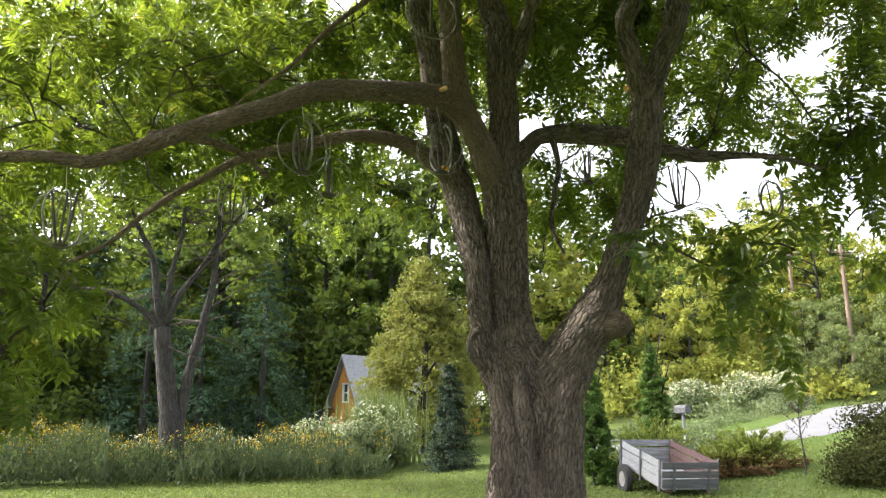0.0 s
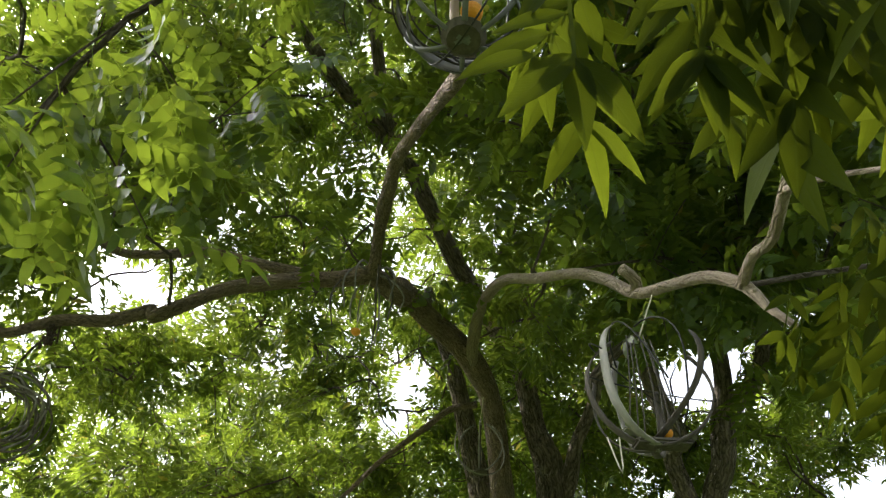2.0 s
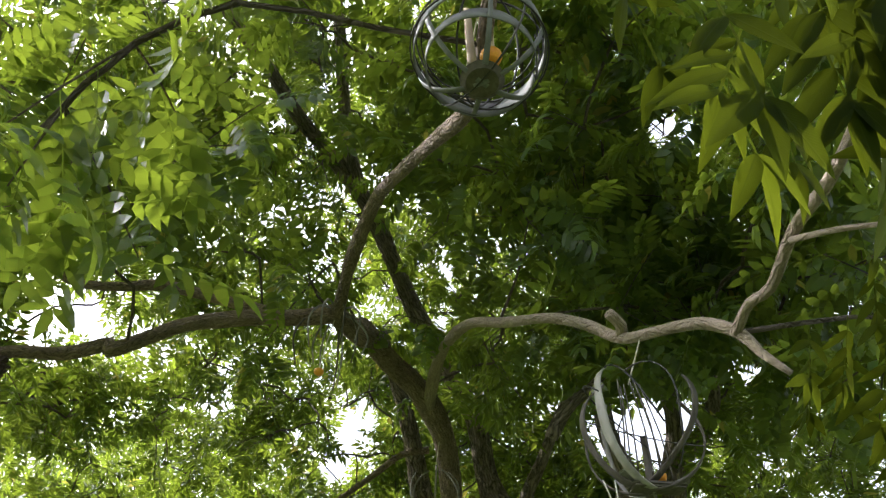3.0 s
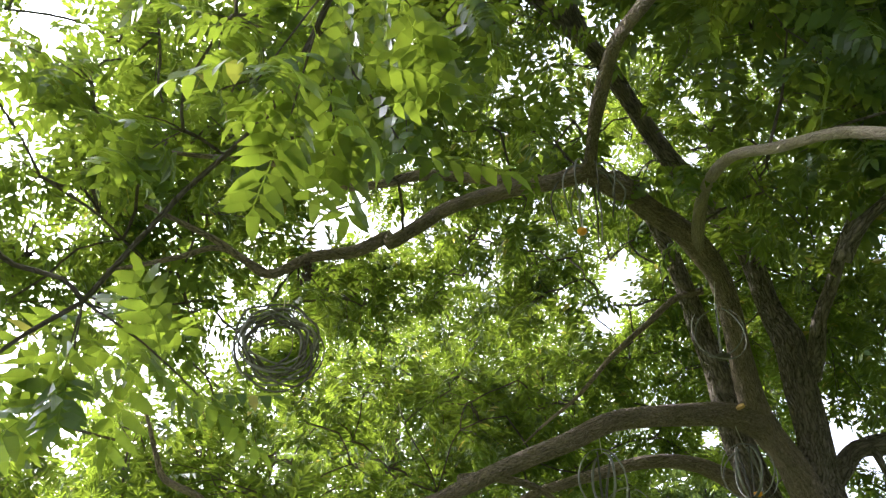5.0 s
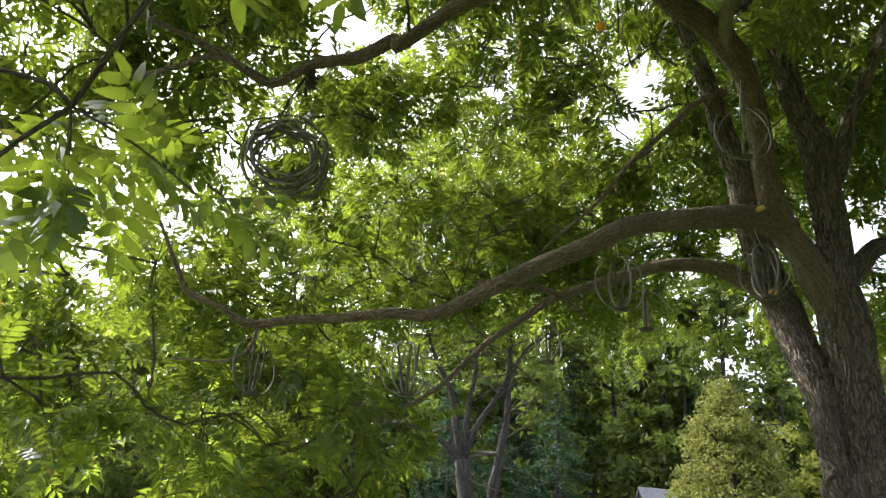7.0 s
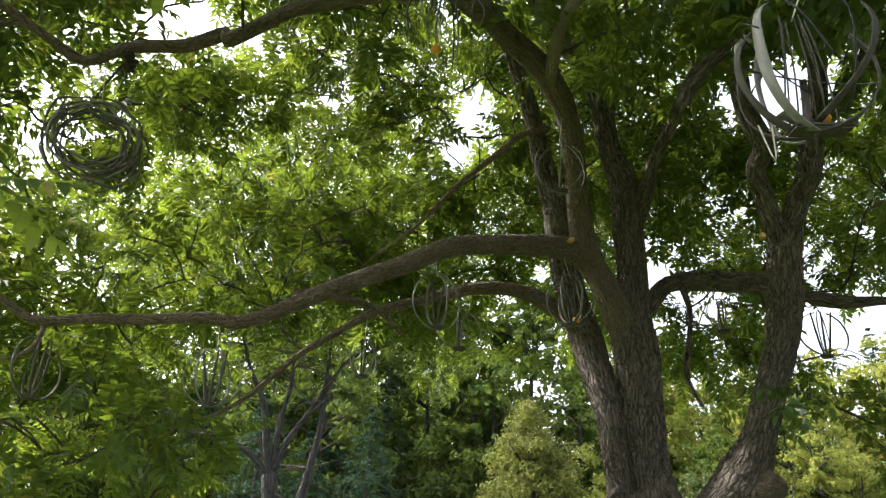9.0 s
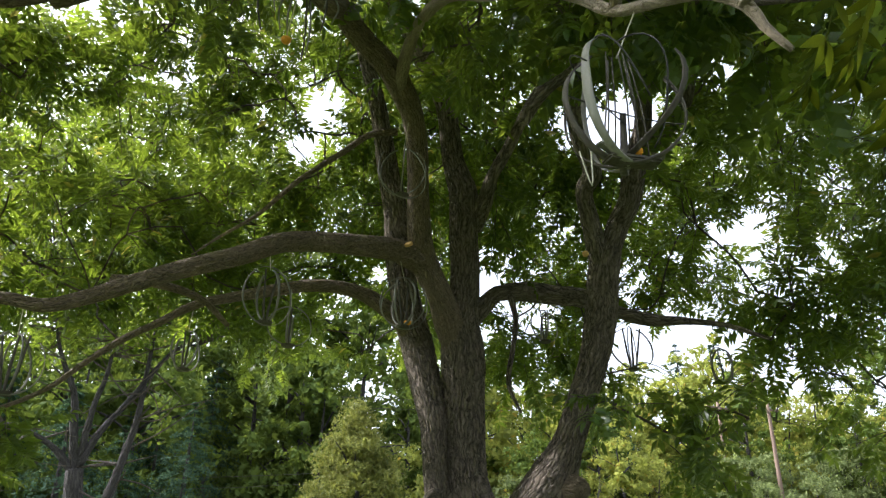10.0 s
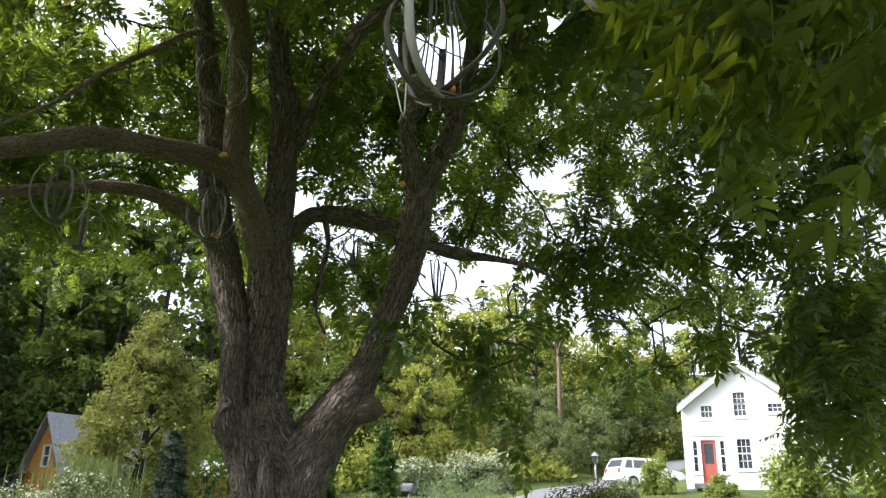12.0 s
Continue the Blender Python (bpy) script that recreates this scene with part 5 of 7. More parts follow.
shrub("flower_shrub", (23.0, 28.4), (1.0, 0.7, 0.9), MAT_SHRUB, 1600, 0.14, "low garden shrub under the window", 0, None, 17)
shrub("flower_shrub", (18.6, 29.2), (0.9, 0.7, 1.0), MAT_KNOT, 1500, 0.14, "grey-green garden shrub by the parked car", 80, MAT_FLOWER, 18)


def reed_clump():
    """A clump of tall arching pale blades in front of the cabin."""
    gen = np.random.default_rng(61)
    x, y = -2.5, 30.3
    ob = empty("grass_clump", (x, y, ground_z(x, y) - 0.03), label="clump of tall pale green ornamental grass among knotweed", category="grass clump")
    heap = Heap()
    for _ in range(420):
        a = gen.uniform(0, 6.28)
        foot = gen.normal(0, 1, 2) * (0.75, 0.25)
        tall = gen.uniform(2.5, 3.25)
        lean = gen.uniform(0.05, 0.35)
        w = gen.uniform(0.02, 0.04)
        ca, sa = math.cos(a), math.sin(a)
        rows = []
        for u in (0.0, 0.35, 0.7, 1.0):
            c = np.array((foot[0] + ca * lean * u * u, foot[1] + sa * lean * u * u, tall * (u - 0.12 * u * u * lean)))
            half = w * (1 - u) ** 0.6
            rows += [c + (-sa * half, ca * half, 0), c - (-sa * half, ca * half, 0)]
        heap.add(np.array(rows), quads=[(0, 1, 3, 2), (2, 3, 5, 4), (4, 5, 7, 6)])
    tagged(part("foliage", heap.mesh("foliage", MAT_REED, smooth=False), ob), kind="stuff")


reed_clump()


def sapling():
    """A thin bare-stemmed young tree with a few small dark leaves."""
    gen = np.random.default_rng(77)
    x, y = 9.35, 20.4
    ob = empty("sapling", (x, y, ground_z(x, y)), label="thin young tree with sparse dark purple leaves on the lawn", category="tree")
    part("trunk", limb_mesh("trunk", [(0, 0, -0.1, 0.028), (0.03, 0, 0.5, 0.024), (-0.02, 0, 1.1, 0.018), (0.02, 0, 2.0, 0.008)], MAT_FARBARK, sides=8, step=0.1), ob)
    leaves = Heap()
    for k in range(12):
        z = gen.uniform(0.75, 1.8)
        a = gen.uniform(0, 6.28)
        e = np.array((math.cos(a), math.sin(a), 0.9)) * gen.uniform(0.3, 0.6) + (0, 0, z)
        part("twig", limb_mesh("twig", [(0, 0, z, 0.01), (*((e + (0, 0, z)) / 2), 0.008), (*e, 0.004)], MAT_FARBARK, sides=5, step=0.15), ob)
        p = (0, 0, z) + (e - (0, 0, z)) * gen.uniform(0.3, 1.1, (22, 1)) + gen.normal(0, 0.05, (22, 3))
        v, f = kites(p, gen.normal(0, 1, (22, 3)), gen.uniform(0.04, 0.08, 22), 0.5, gen, 0.15)
        leaves.add(v, quads=f)
    tagged(part("foliage", leaves.mesh("foliage", MAT_PURPLE, smooth=False), ob), kind="stuff")


sapling()


def undergrowth():
    """Low brush at the foot of the woods, plus tall clumps closing sky gaps behind."""
    gen = np.random.default_rng(19)
    heap, sunny = Heap(), Heap()
    for x0, y0, x1, y1, n, tall in ((-34, 30, -12, 36, 60, 4.0), (-14, 34, 4, 40, 44, 3.4), (-36, 44, 6, 52, 46, 5.0), (6, 41, 24, 50, 44, 3.4), (30, 34, 48, 20, 40, 3.4), (-30, 12, -26, 28, 36, 4.5), (26, 48, 48, 52, 40, 3.4), (36, 66, 80, 44, 50, 10.0), (18.5, 42.0, 25, 47, 20, 2.0), (-66, 50, -3, 70, 130, 18.5), (-4, 64, 24, 84, 50, 14.0), (-54, 10, -48, 52, 70, 17.0), (-40, 40, 2, 47, 60, 6.0), (-72, 58, -6, 80, 150, 21.0), (-40, 50, -2, 56, 40, 12.0)):
        wide = max(1.5, tall * 0.28)
        for k in range(n):
            u = gen.random()
            c = np.array((x0 + (x1 - x0) * u + gen.normal(0, 1.0), y0 + (y1 - y0) * u + gen.normal(0, 1.0)))
            if abs(c[0] + 5) < 2.2 and c[1] < 41.5 or -15.5 < c[0] < -5 and c[1] < 37:
                continue
            h = tall * gen.uniform(0.5, 1.1)
            d = unit(gen.normal(0, 1, (150, 3)) + np.array((0, 0, 0.3)))
            p = d * gen.uniform(0.5, 1.0, (150, 1)) * np.array((wide, wide, h * 0.6)) + np.array((*c, ground_z(*c) + h * 0.4))
            v, f = kites(p, d + gen.normal(0, 0.7, (150, 3)), gen.uniform(0.18, 0.45, 150) * (wide / 1.5) ** 0.8, 0.5, gen, 0.15)
            # brush on the right gets the leaf colour with sunlight put in
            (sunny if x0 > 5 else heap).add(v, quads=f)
    ob = new("sunlit_brush", sunny.mesh("sunlit_brush", MAT_FOREST_SUNLIT, smooth=False))
    tagged(ob, "yellow-green brush along the road, sunlight in its leaf colour", "undergrowth", kind="stuff")
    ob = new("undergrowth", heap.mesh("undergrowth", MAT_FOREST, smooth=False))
    tagged(ob, "dense green brush and tall backing clumps along the edge of the woods", "undergrowth", kind="stuff")


undergrowth()


def meadow():
    gen = np.random.default_rng(8)
    n = 1900
    x = gen.uniform(-19, -2.0, n)
    front = 20.3 + 0.50 * np.maximum(x + 11.5, -3) + gen.normal(0, 0.25, n)
    y = front + gen.uniform(0, 1, n) ** 0.8 * 4.5
    z = ground_height(x, y)
    tall = (0.72 + 0.08 * (y - front) + 0.30 * np.sin(x * 0.9 + 1) * np.sin(x * 2.3 + y) + 0.03 * (-2 - x)) * gen.uniform(0.55, 1.3, n)
    stem, plume = Heap(), Heap()
    for k in range(n):
        lean = gen.normal(0, 0.1, 2)
        u = gen.uniform(0.05, 1.0, 20)
        p = np.stack([x[k] + lean[0] * u + gen.normal(0, 0.09, 20), y[k] + lean[1] * u + gen.normal(0, 0.09, 20), z[k] + tall[k] * u], 1)
        up = unit(gen.normal(0, 0.32, (20, 3)) + np.array((0, 0, 1.0)))
        side = unit(np.cross(up, gen.normal(0, 1, (20, 3))))
        far, wide = gen.uniform(0.14, 0.38, (20, 1)), gen.uniform(0.014, 0.03, (20, 1))
        v = np.stack([p, p + up * far * 0.4 + side * wide, p + up * far, p + up * far * 0.4 - side * wide], 1).reshape(-1, 3)
        leafy, f = kites(p[:9] + up[:9] * 0.1, gen.normal(0, 1, (9, 3)) + np.array((0, 0, 0.8)), gen.uniform(0.08, 0.2, 9), 0.34, gen, 0.2)
        stem.add(np.concatenate([v[36:], leafy]), quads=np.arange(80).reshape(-1, 4))
        if gen.random() < (0.03 if y[k] - front[k] < 2.2 else 0.6 + 0.3 * math.sin(x[k] * 1.3 + y[k])):
            p = np.array((x[k] + lean[0], y[k] + lean[1], z[k] + tall[k])) + gen.normal(0, 1, (12, 3)) * (0.09, 0.09, 0.09)
            v, f = kites(p, gen.normal(0, 1, (12, 3)), gen.uniform(0.04, 0.09, 12), 0.6, gen)
            plume.add(v, quads=f)
    ob = new("goldenrod_meadow", stem.mesh("goldenrod_meadow", MAT_WEED, smooth=False))
    tagged(ob, "tall green weeds and goldenrod along the lawn", "weeds", kind="stuff")
    ob = new("goldenrod_flowers", plume.mesh("goldenrod_flowers", MAT_GOLD, smooth=False))
    tagged(ob, "yellow goldenrod flower plumes over the weeds", "flowers", kind="stuff")


meadow()


def roadside_weeds():
    gen = np.random.default_rng(28)
    n = 1100
    x = gen.uniform(4.6, 9.5, n)
    y = 23.9 + 0.1 * (x - 4.6) + gen.normal(0, 0.7, n)
    bank = np.arange(n) % 3 == 0                      # the far verge, under the flowering bank
    x[bank], y[bank] = gen.uniform(7, 19, bank.sum()), gen.normal(0, 0.5, bank.sum())
    y[bank] += 31.6 + 0.28 * (x[bank] - 7) + 0.035 * (x[bank] - 7) ** 2
    z = ground_height(x, y)
    tall = gen.uniform(0.3, 0.85, n) * (0.8 + 0.4 * np.sin(x * 1.7))
    heap = Heap()
    for k in range(n):
        u = gen.uniform(0.05, 1.0, 14)
        p = np.stack([x[k] + gen.normal(0, 0.14, 14), y[k] + gen.normal(0, 0.14, 14), z[k] + tall[k] * u], 1)
        v, f = kites(p, gen.normal(0, 1, (14, 3)), gen.uniform(0.08, 0.2, 14), 0.4, gen, 0.2)
        heap.add(v, quads=f)
    ob = new("roadside_weeds", heap.mesh("roadside_weeds", MAT_KNOT, smooth=False))
    tagged(ob, "pale green weeds and low bushes beside the road", "weeds", kind="stuff")


roadside_weeds()


def lawn():
    gen = np.random.default_rng(9)
    n = 40000
    x, y = gen.uniform(-11, 13, n), 14 + 13.5 * gen.uniform(0, 1, n) ** 1.15
    p = np.stack([x, y, ground_height(x, y) + 0.03], 1)
    v, f = kites(p, gen.normal(0, 1, (n, 3)) * (1, 1, 0.25), gen.uniform(0.06, 0.13, n), 0.25, gen, 0.3)
    ob = new("lawn_grass", mesh_of("lawn_grass", v, f, MAT_GRASS, smooth=False))
    tagged(ob, "short green lawn grass with lighter patches", "grass", kind="stuff")


lawn()


# ---- hanging ornaments in the walnut ----
def band(radius, width, thick, start=0.0, sweep=360.0, squash=1.0, wobble=0.0, seed=0):
    """A bent flat strip: an upright hoop, or part of one, in the xz plane."""
    gen = np.random.default_rng(seed)
    n = max(10, int(40 * sweep / 360))
    a = np.radians(start + np.linspace(0, sweep, n + 1))
    ph = gen.uniform(0, 6)
    r = radius * (1 + wobble * np.sin(2 * a + ph) + 0.4 * wobble * np.sin(3 * a + 2 * ph))
    wide = width * (1 + 0.15 * np.sin(3 * a + ph))
    v = []
    for ang, rr, w in zip(a, r, wide):
        c, s = math.cos(ang), math.sin(ang)
        for dr, dy in ((-thick, -w), (thick, -w), (thick, w), (-thick, w)):
            v.append(((rr + dr / 2) * c, dy / 2, (rr + dr / 2) * s * squash))
    m = len(a)
    q = []
    for k in range(m - 1):
        for j in range(4):
            q.append((4 * k + j, 4 * k + (j + 1) % 4, 4 * k + 4 + (j + 1) % 4, 4 * k + 4 + j))
    q += [(3, 2, 1, 0), (4 * m - 4, 4 * m - 3, 4 * m - 2, 4 * m - 1)]
    return np.array(v), np.array(q)


def fruit_half(name="orange_half", r=0.035):
    bm = bmesh.new()
    bmesh.ops.create_uvsphere(bm, u_segments=16, v_segments=10, radius=r)
    for v in bm.verts:
        if v.co.z > 0.006:
            v.co.z = 0.006 - 0.15 * (v.co.z - 0.006)
    me = bpy.data.meshes.new(name)
    bm.to_mesh(me)
    bm.free()
    me.materials.append(MAT_ORANGE)
    return me


def hang_cord(ob, place, turn, top):
    """A cord from the top of a hung thing to the nearest wood above it."""
    wood = np.concatenate(LIMB_POINTS)
    p = np.array(place, float) + (0, 0, top)
    d = wood[:, :3] - p
    cost = np.linalg.norm(d[:, :2], axis=1) * 2 + d[:, 2] + 50 * (d[:, 2] < 0.03)
    end = wood[np.argmin(cost)]
    a = radians(-turn)
    off = end[:3] - np.array(place, float)
    e = np.array((off[0] * math.cos(a) - off[1] * math.sin(a), off[0] * math.sin(a) + off[1] * math.cos(a), off[2]))
    v, t, q, g = tube([(0, 0, top, 0.003), (*(e * 0.5 + (0, 0, top * 0.5)), 0.003), (*e, 0.003)], 5, 0.1)
    part("cord", mesh_of("cord", v, [t, q], MAT_CORD), ob)


def ornament(place, size, turn, hoops=((0, 1.0), (70, 0.94)), strips=2, fruit=False, wide=0.021, wires=0, label="hanging globe of bent grey wooden hoops with split sticks inside", seed=1, wood=None):
    """Upright hoops round a pair of sticks, on a small base, hung by a cord of the given length."""
    gen = np.random.default_rng(seed)
    ob = empty("hanging_ornament", place, turn, label, "ornament", "ornaments in the walnut")
    r = size / 2
    for k, (a, s) in enumerate(hoops):
        sweep = gen.uniform(285, 356)
        v, q = band(r * s, wide * gen.uniform(0.5, 1.1), 0.006, 270 - sweep / 2 + gen.normal(0, 14), sweep, 1.0, 0.05, seed * 7 + k)
        part("hoop", mesh_of("hoop", v, q, wood or MAT_HOOP), ob, "", pose(0, 0, 0, gen.normal(0, 3), gen.normal(0, 4), a))
    for k in range(strips):
        x = (k - (strips - 1) / 2) * 0.05 * size / 0.45
        top = x * 1.9 + gen.normal(0, 0.02)
        v, t, q, g = tube([(x * 0.4, 0, -r * 0.98, 0.009), (x, 0.005, -r * 0.3, 0.011), (top, 0, r * 0.95, 0.008)], 6, 0.04, 0, 0.25)
        part("stick", mesh_of("stick", v * (1, 0.55, 1), [t, q], MAT_STICK), ob)
    bm = bmesh.new()
    bmesh.ops.create_cone(bm, cap_ends=True, segments=14, radius1=0.05, radius2=0.062, depth=0.018)
    me = bpy.data.meshes.new("base")
    bm.to_mesh(me)
    bm.free()
    me.materials.append(MAT_STICK)
    part("base", me, ob, "", pose(0, 0, -r * 0.97))
    if fruit:
        part("orange_half", fruit_half(), ob, "cut orange half", pose(0.03, -0.035, -r * 0.97 + 0.045))
    for k in range(wires):
        a = gen.uniform(0, 360)
        v, q = band(r * gen.uniform(0.9, 1.02), 0.004, 0.004, gen.uniform(0, 90), 250, 1.0, 0.08, seed * 3 + k)
        part("wire", mesh_of("wire", v, q, MAT_WIRE), ob, "", pose(0, 0, 0, gen.uniform(-40, 40), gen.uniform(-40, 40), a))
    hang_cord(ob, place, turn, r * 0.93)
    return ob


ornament((-2.53, 4.85, 2.93), 0.40, 20, ((0, 1.0), (55, 0.95), (110, 0.9)), 3, seed=2)
ornament((-1.90, 6.54, 3.54), 0.36, 60, ((0, 1.0), (75, 0.95)), 2, seed=3)
ornament((-1.12, 5.68, 3.76), 0.46, 40, ((0, 1.0), (80, 0.93)), 2, seed=4)
ornament((-1.00, 6.30, 3.72), 0.36, 10, ((0, 1.0), (80, 0.93)), 1, seed=5)
ornament((-0.02, 6.42, 4.02), 0.47, 15, ((0, 1.0), (50, 0.96), (100, 0.92), (150, 0.9)), 2, True, seed=6)
ornament((2.34, 7.20, 3.93), 0.45, 0, ((10, 1.0), (60, 0.95)), 3, seed=7)
ornament((-3.43, 4.27, 2.84), 0.38, 75, ((0, 1.0), (70, 0.95)), 2, wide=0.014, label="hanging globe of thin dark bent sticks", seed=8, wood=MAT_STICK)
ornament((3.07, 6.80, 3.67), 0.34, 30, ((0, 1.0), (70, 0.95)), 1, seed=9)
ornament((1.44, 7.18, 4.12), 0.34, 30, ((0, 1.0), (60, 0.9)), 2, seed=10)
ornament((-0.10, 5.62, 4.92), 0.48, 25, ((0, 1.0), (65, 0.95), (130, 0.9)), 1, seed=11)


def banded_globe():
    """A globe of broad grey bands and dark wire round two pale posts, with fruit on its dish."""
    place = (-0.05, 1.00, 3.93)
    ob = empty("hanging_ornament", place, 25, "hanging globe of broad grey bands and dark wire round pale posts", "ornament", "ornaments in the walnut")
    for k, (r, z, w) in enumerate(((0.215, -0.02, 0.055), (0.175, -0.115, 0.05))):
        v, q = band(r, w, 0.004, 20 * k, 352, 1.0, 0.015, 80 + k)
        part("band", mesh_of("band", v, q, MAT_BAND), ob, "broad grey band", pose(0, 0, z, 90, 0, 0))
    for k in range(3):
        v, q = band(0.22, 0.017, 0.004, 188, 164, 1.0, 0.02, 84 + k)
        part("rib", mesh_of("rib", v, q, MAT_BAND), ob, "", pose(0, 0, 0, 0, 0, 60 * k + 10))
    for k in range(9):
        turn = (90, 0, 0) if k < 3 else (18 * k - 110, 12 * (k % 4) - 20, 47 * k)
        v, q = band(0.222 - 0.012 * (k % 3), 0.005, 0.005, 31 * k, 356 if k < 3 else 240, 1.0, 0.03, 90 + k)
        part("wire", mesh_of("wire", v, q, MAT_WIRE), ob, "", pose(0, 0, 0.05 * (k - 1) if k < 3 else 0, *turn))
    for x, y, r in ((-0.035, 0.0, 0.016), (0.045, 0.012, 0.019)):
        v, t, q, g = tube([(x * 0.8, y, -0.215, r), (x, y, 0.0, r * 0.95), (x * 1.1, y, 0.23, r * 0.85)], 8, 0.04, 0, 0.15)
        part("post", mesh_of("post", v * (1, 0.7, 1), [t, q], MAT_POST), ob, "pale peeled post")
    bm = bmesh.new()
    bmesh.ops.create_cone(bm, cap_ends=True, segments=16, radius1=0.052, radius2=0.07, depth=0.016)
    me = bpy.data.meshes.new("base")
    bm.to_mesh(me)
    bm.free()
    me.materials.append(MAT_STICK)
    part("base", me, ob, "", pose(0, 0, -0.215))
    part("orange_half", fruit_half(), ob, "cut orange half", pose(0.0, -0.06, -0.16))
    hang_cord(ob, place, 25, 0.2)


banded_globe()


def open_basket():
    """A broad-banded open ornament with pale peeled strips, high beside the right stem."""
    ob = empty("hanging_ornament", (0.56, 2.11, 3.22), 0, "open hanging basket of broad pale peeled bands with an orange half", "ornament", "ornaments in the walnut")
    for k, (turn, start, sweep, w, mat) in enumerate(((38, 116, 154, 0.032, MAT_PEEL), (16, 126, 144, 0.03, MAT_STICK), (-28, 158, 112, 0.018, MAT_STICK), (-8, -90, 128, 0.022, MAT_STICK), (-52, -90, 112, 0.026, MAT_STICK), (70, -90, 118, 0.028, MAT_STICK), (112, -90, 142, 0.02, MAT_HOOP))):
        v, q = band(0.225, w, 0.006, start, sweep, 1.0, 0.11, 40 + k)
        part("band", mesh_of("band", v, q, mat), ob, "", pose(0, 0, 0, 3 * (k % 3) - 3, 4 * (k % 2) - 2, turn))
    part("base", bevel_box("base", (0.2, 0.07, 0.02), MAT_STICK, 0.007), ob, "dark wooden base", pose(0.02, 0, -0.225, 0, -4, 12))
    part("slat", bevel_box("slat", (0.11, 0.035, 0.012), MAT_PEEL, 0.004), ob, "pale split slat", pose(-0.06, -0.03, -0.207, 6, 14, 24))
    part("slat", bevel_box("slat", (0.08, 0.04, 0.014), MAT_HOOP, 0.004), ob, "pale split slat", pose(0.1, 0.01, -0.205, 0, -16, -20))
    for k in range(7):
        x, y = 0.03 * (k - 3) + 0.012 * (k % 2), 0.03 * ((k * 3) % 4) - 0.04
        v, t, q, g = tube([(x, y, -0.2, 0.0016), (x * 0.8 + 0.01, y, 0.0, 0.0016), (x * 0.5, y * 0.5, 0.21, 0.0016)], 4, 0.08)
        part("string", mesh_of("string", v, [t, q], MAT_STICK), ob)
    for k in range(4):
        v, q = band(0.218, 0.005, 0.005, 37 * k, 150, 1.0, 0.12, 60 + k)
        part("wire", mesh_of("wire", v, q, MAT_WIRE), ob, "", pose(0, 0, 0, 17 * k - 60, 15, 41 * k))
    part("orange_half", fruit_half(r=0.021), ob, "cut orange half", pose(0.04, 0.0, -0.185))
    hang_cord(ob, (0.56, 2.11, 3.22), 0, 0.2)
    v, t, q, g = tube([(-0.16, 0, -0.2, 0.003), (-0.125, 0, -0.33, 0.003), (-0.12, 0, -0.2, 0.003)], 5, 0.04)
    part("loop", mesh_of("loop", v, [t, q], MAT_CORD), ob, "hanging loop of pale cord")


open_basket()


def strip_mobile():
    """Thin split strips that droop from the knot of the arching limb round an orange half."""
    ob = empty("hanging_ornament", (-0.86, 3.98, 5.42), 0, "drooping spray of thin grey split strips round an orange half", "ornament", "ornaments in the walnut")
    gen = np.random.default_rng(31)
    for k in range(11):
        a = 2 * np.pi * k / 11 + gen.normal(0, 0.2)
        c, s = math.cos(a), math.sin(a)
        r = gen.uniform(0.16, 0.3)
        d = gen.uniform(0.28, 0.52)
        v, t, q, g = tube([(0, 0, 0.03, 0.008), (c * r * 0.6, s * r * 0.6, 0.0, 0.008), (c * r, s * r, -d * 0.45, 0.0075), (c * r * 0.85, s * r * 0.85, -d, 0.005)], 5, 0.05)
        part("strip", mesh_of("strip", v, [t, q], MAT_HOOP if k % 3 else MAT_STICK), ob)
    part("orange_half", fruit_half(), ob, "cut orange half", pose(-0.08, 0.05, -0.47))
    v, t, q, g = tube([(0, 0, 0.02, 0.004), (-0.05, 0.03, -0.25, 0.004), (-0.08, 0.05, -0.46, 0.004)], 5, 0.08)
    part("cord", mesh_of("cord", v, [t, q], MAT_CORD), ob)


strip_mobile()


def wreath():
    ob = empty("vine_wreath", (-2.74, 3.32, 3.87), 38, "round wreath of twisted grey vines hung on a cord", "wreath")
    gen = np.random.default_rng(17)
    for k in range(13):
        r = gen.uniform(0.14, 0.25)
        n = 14
        a = np.linspace(0, 2 * np.pi, n, endpoint=False) + gen.uniform(0, 6)
        off = gen.normal(0, 0.024, 2)
        pts = [(r * math.cos(x) * (1 + 0.11 * math.sin(2 * x + k)) + off[0], gen.normal(0, 0.04), r * math.sin(x) * (1 + 0.10 * math.cos(3 * x + k)) + off[1], gen.uniform(0.004, 0.009)) for x in a]
        v, t, q, g = tube(pts + pts[:2], 7, 0.04, 0, 0.3, seed=k)
        part("vine", mesh_of("vine", v, [t, q], MAT_VINE if k % 4 else MAT_HOOP), ob)
    hang_cord(ob, (-2.74, 3.32, 3.87), 38, 0.2)


wreath()


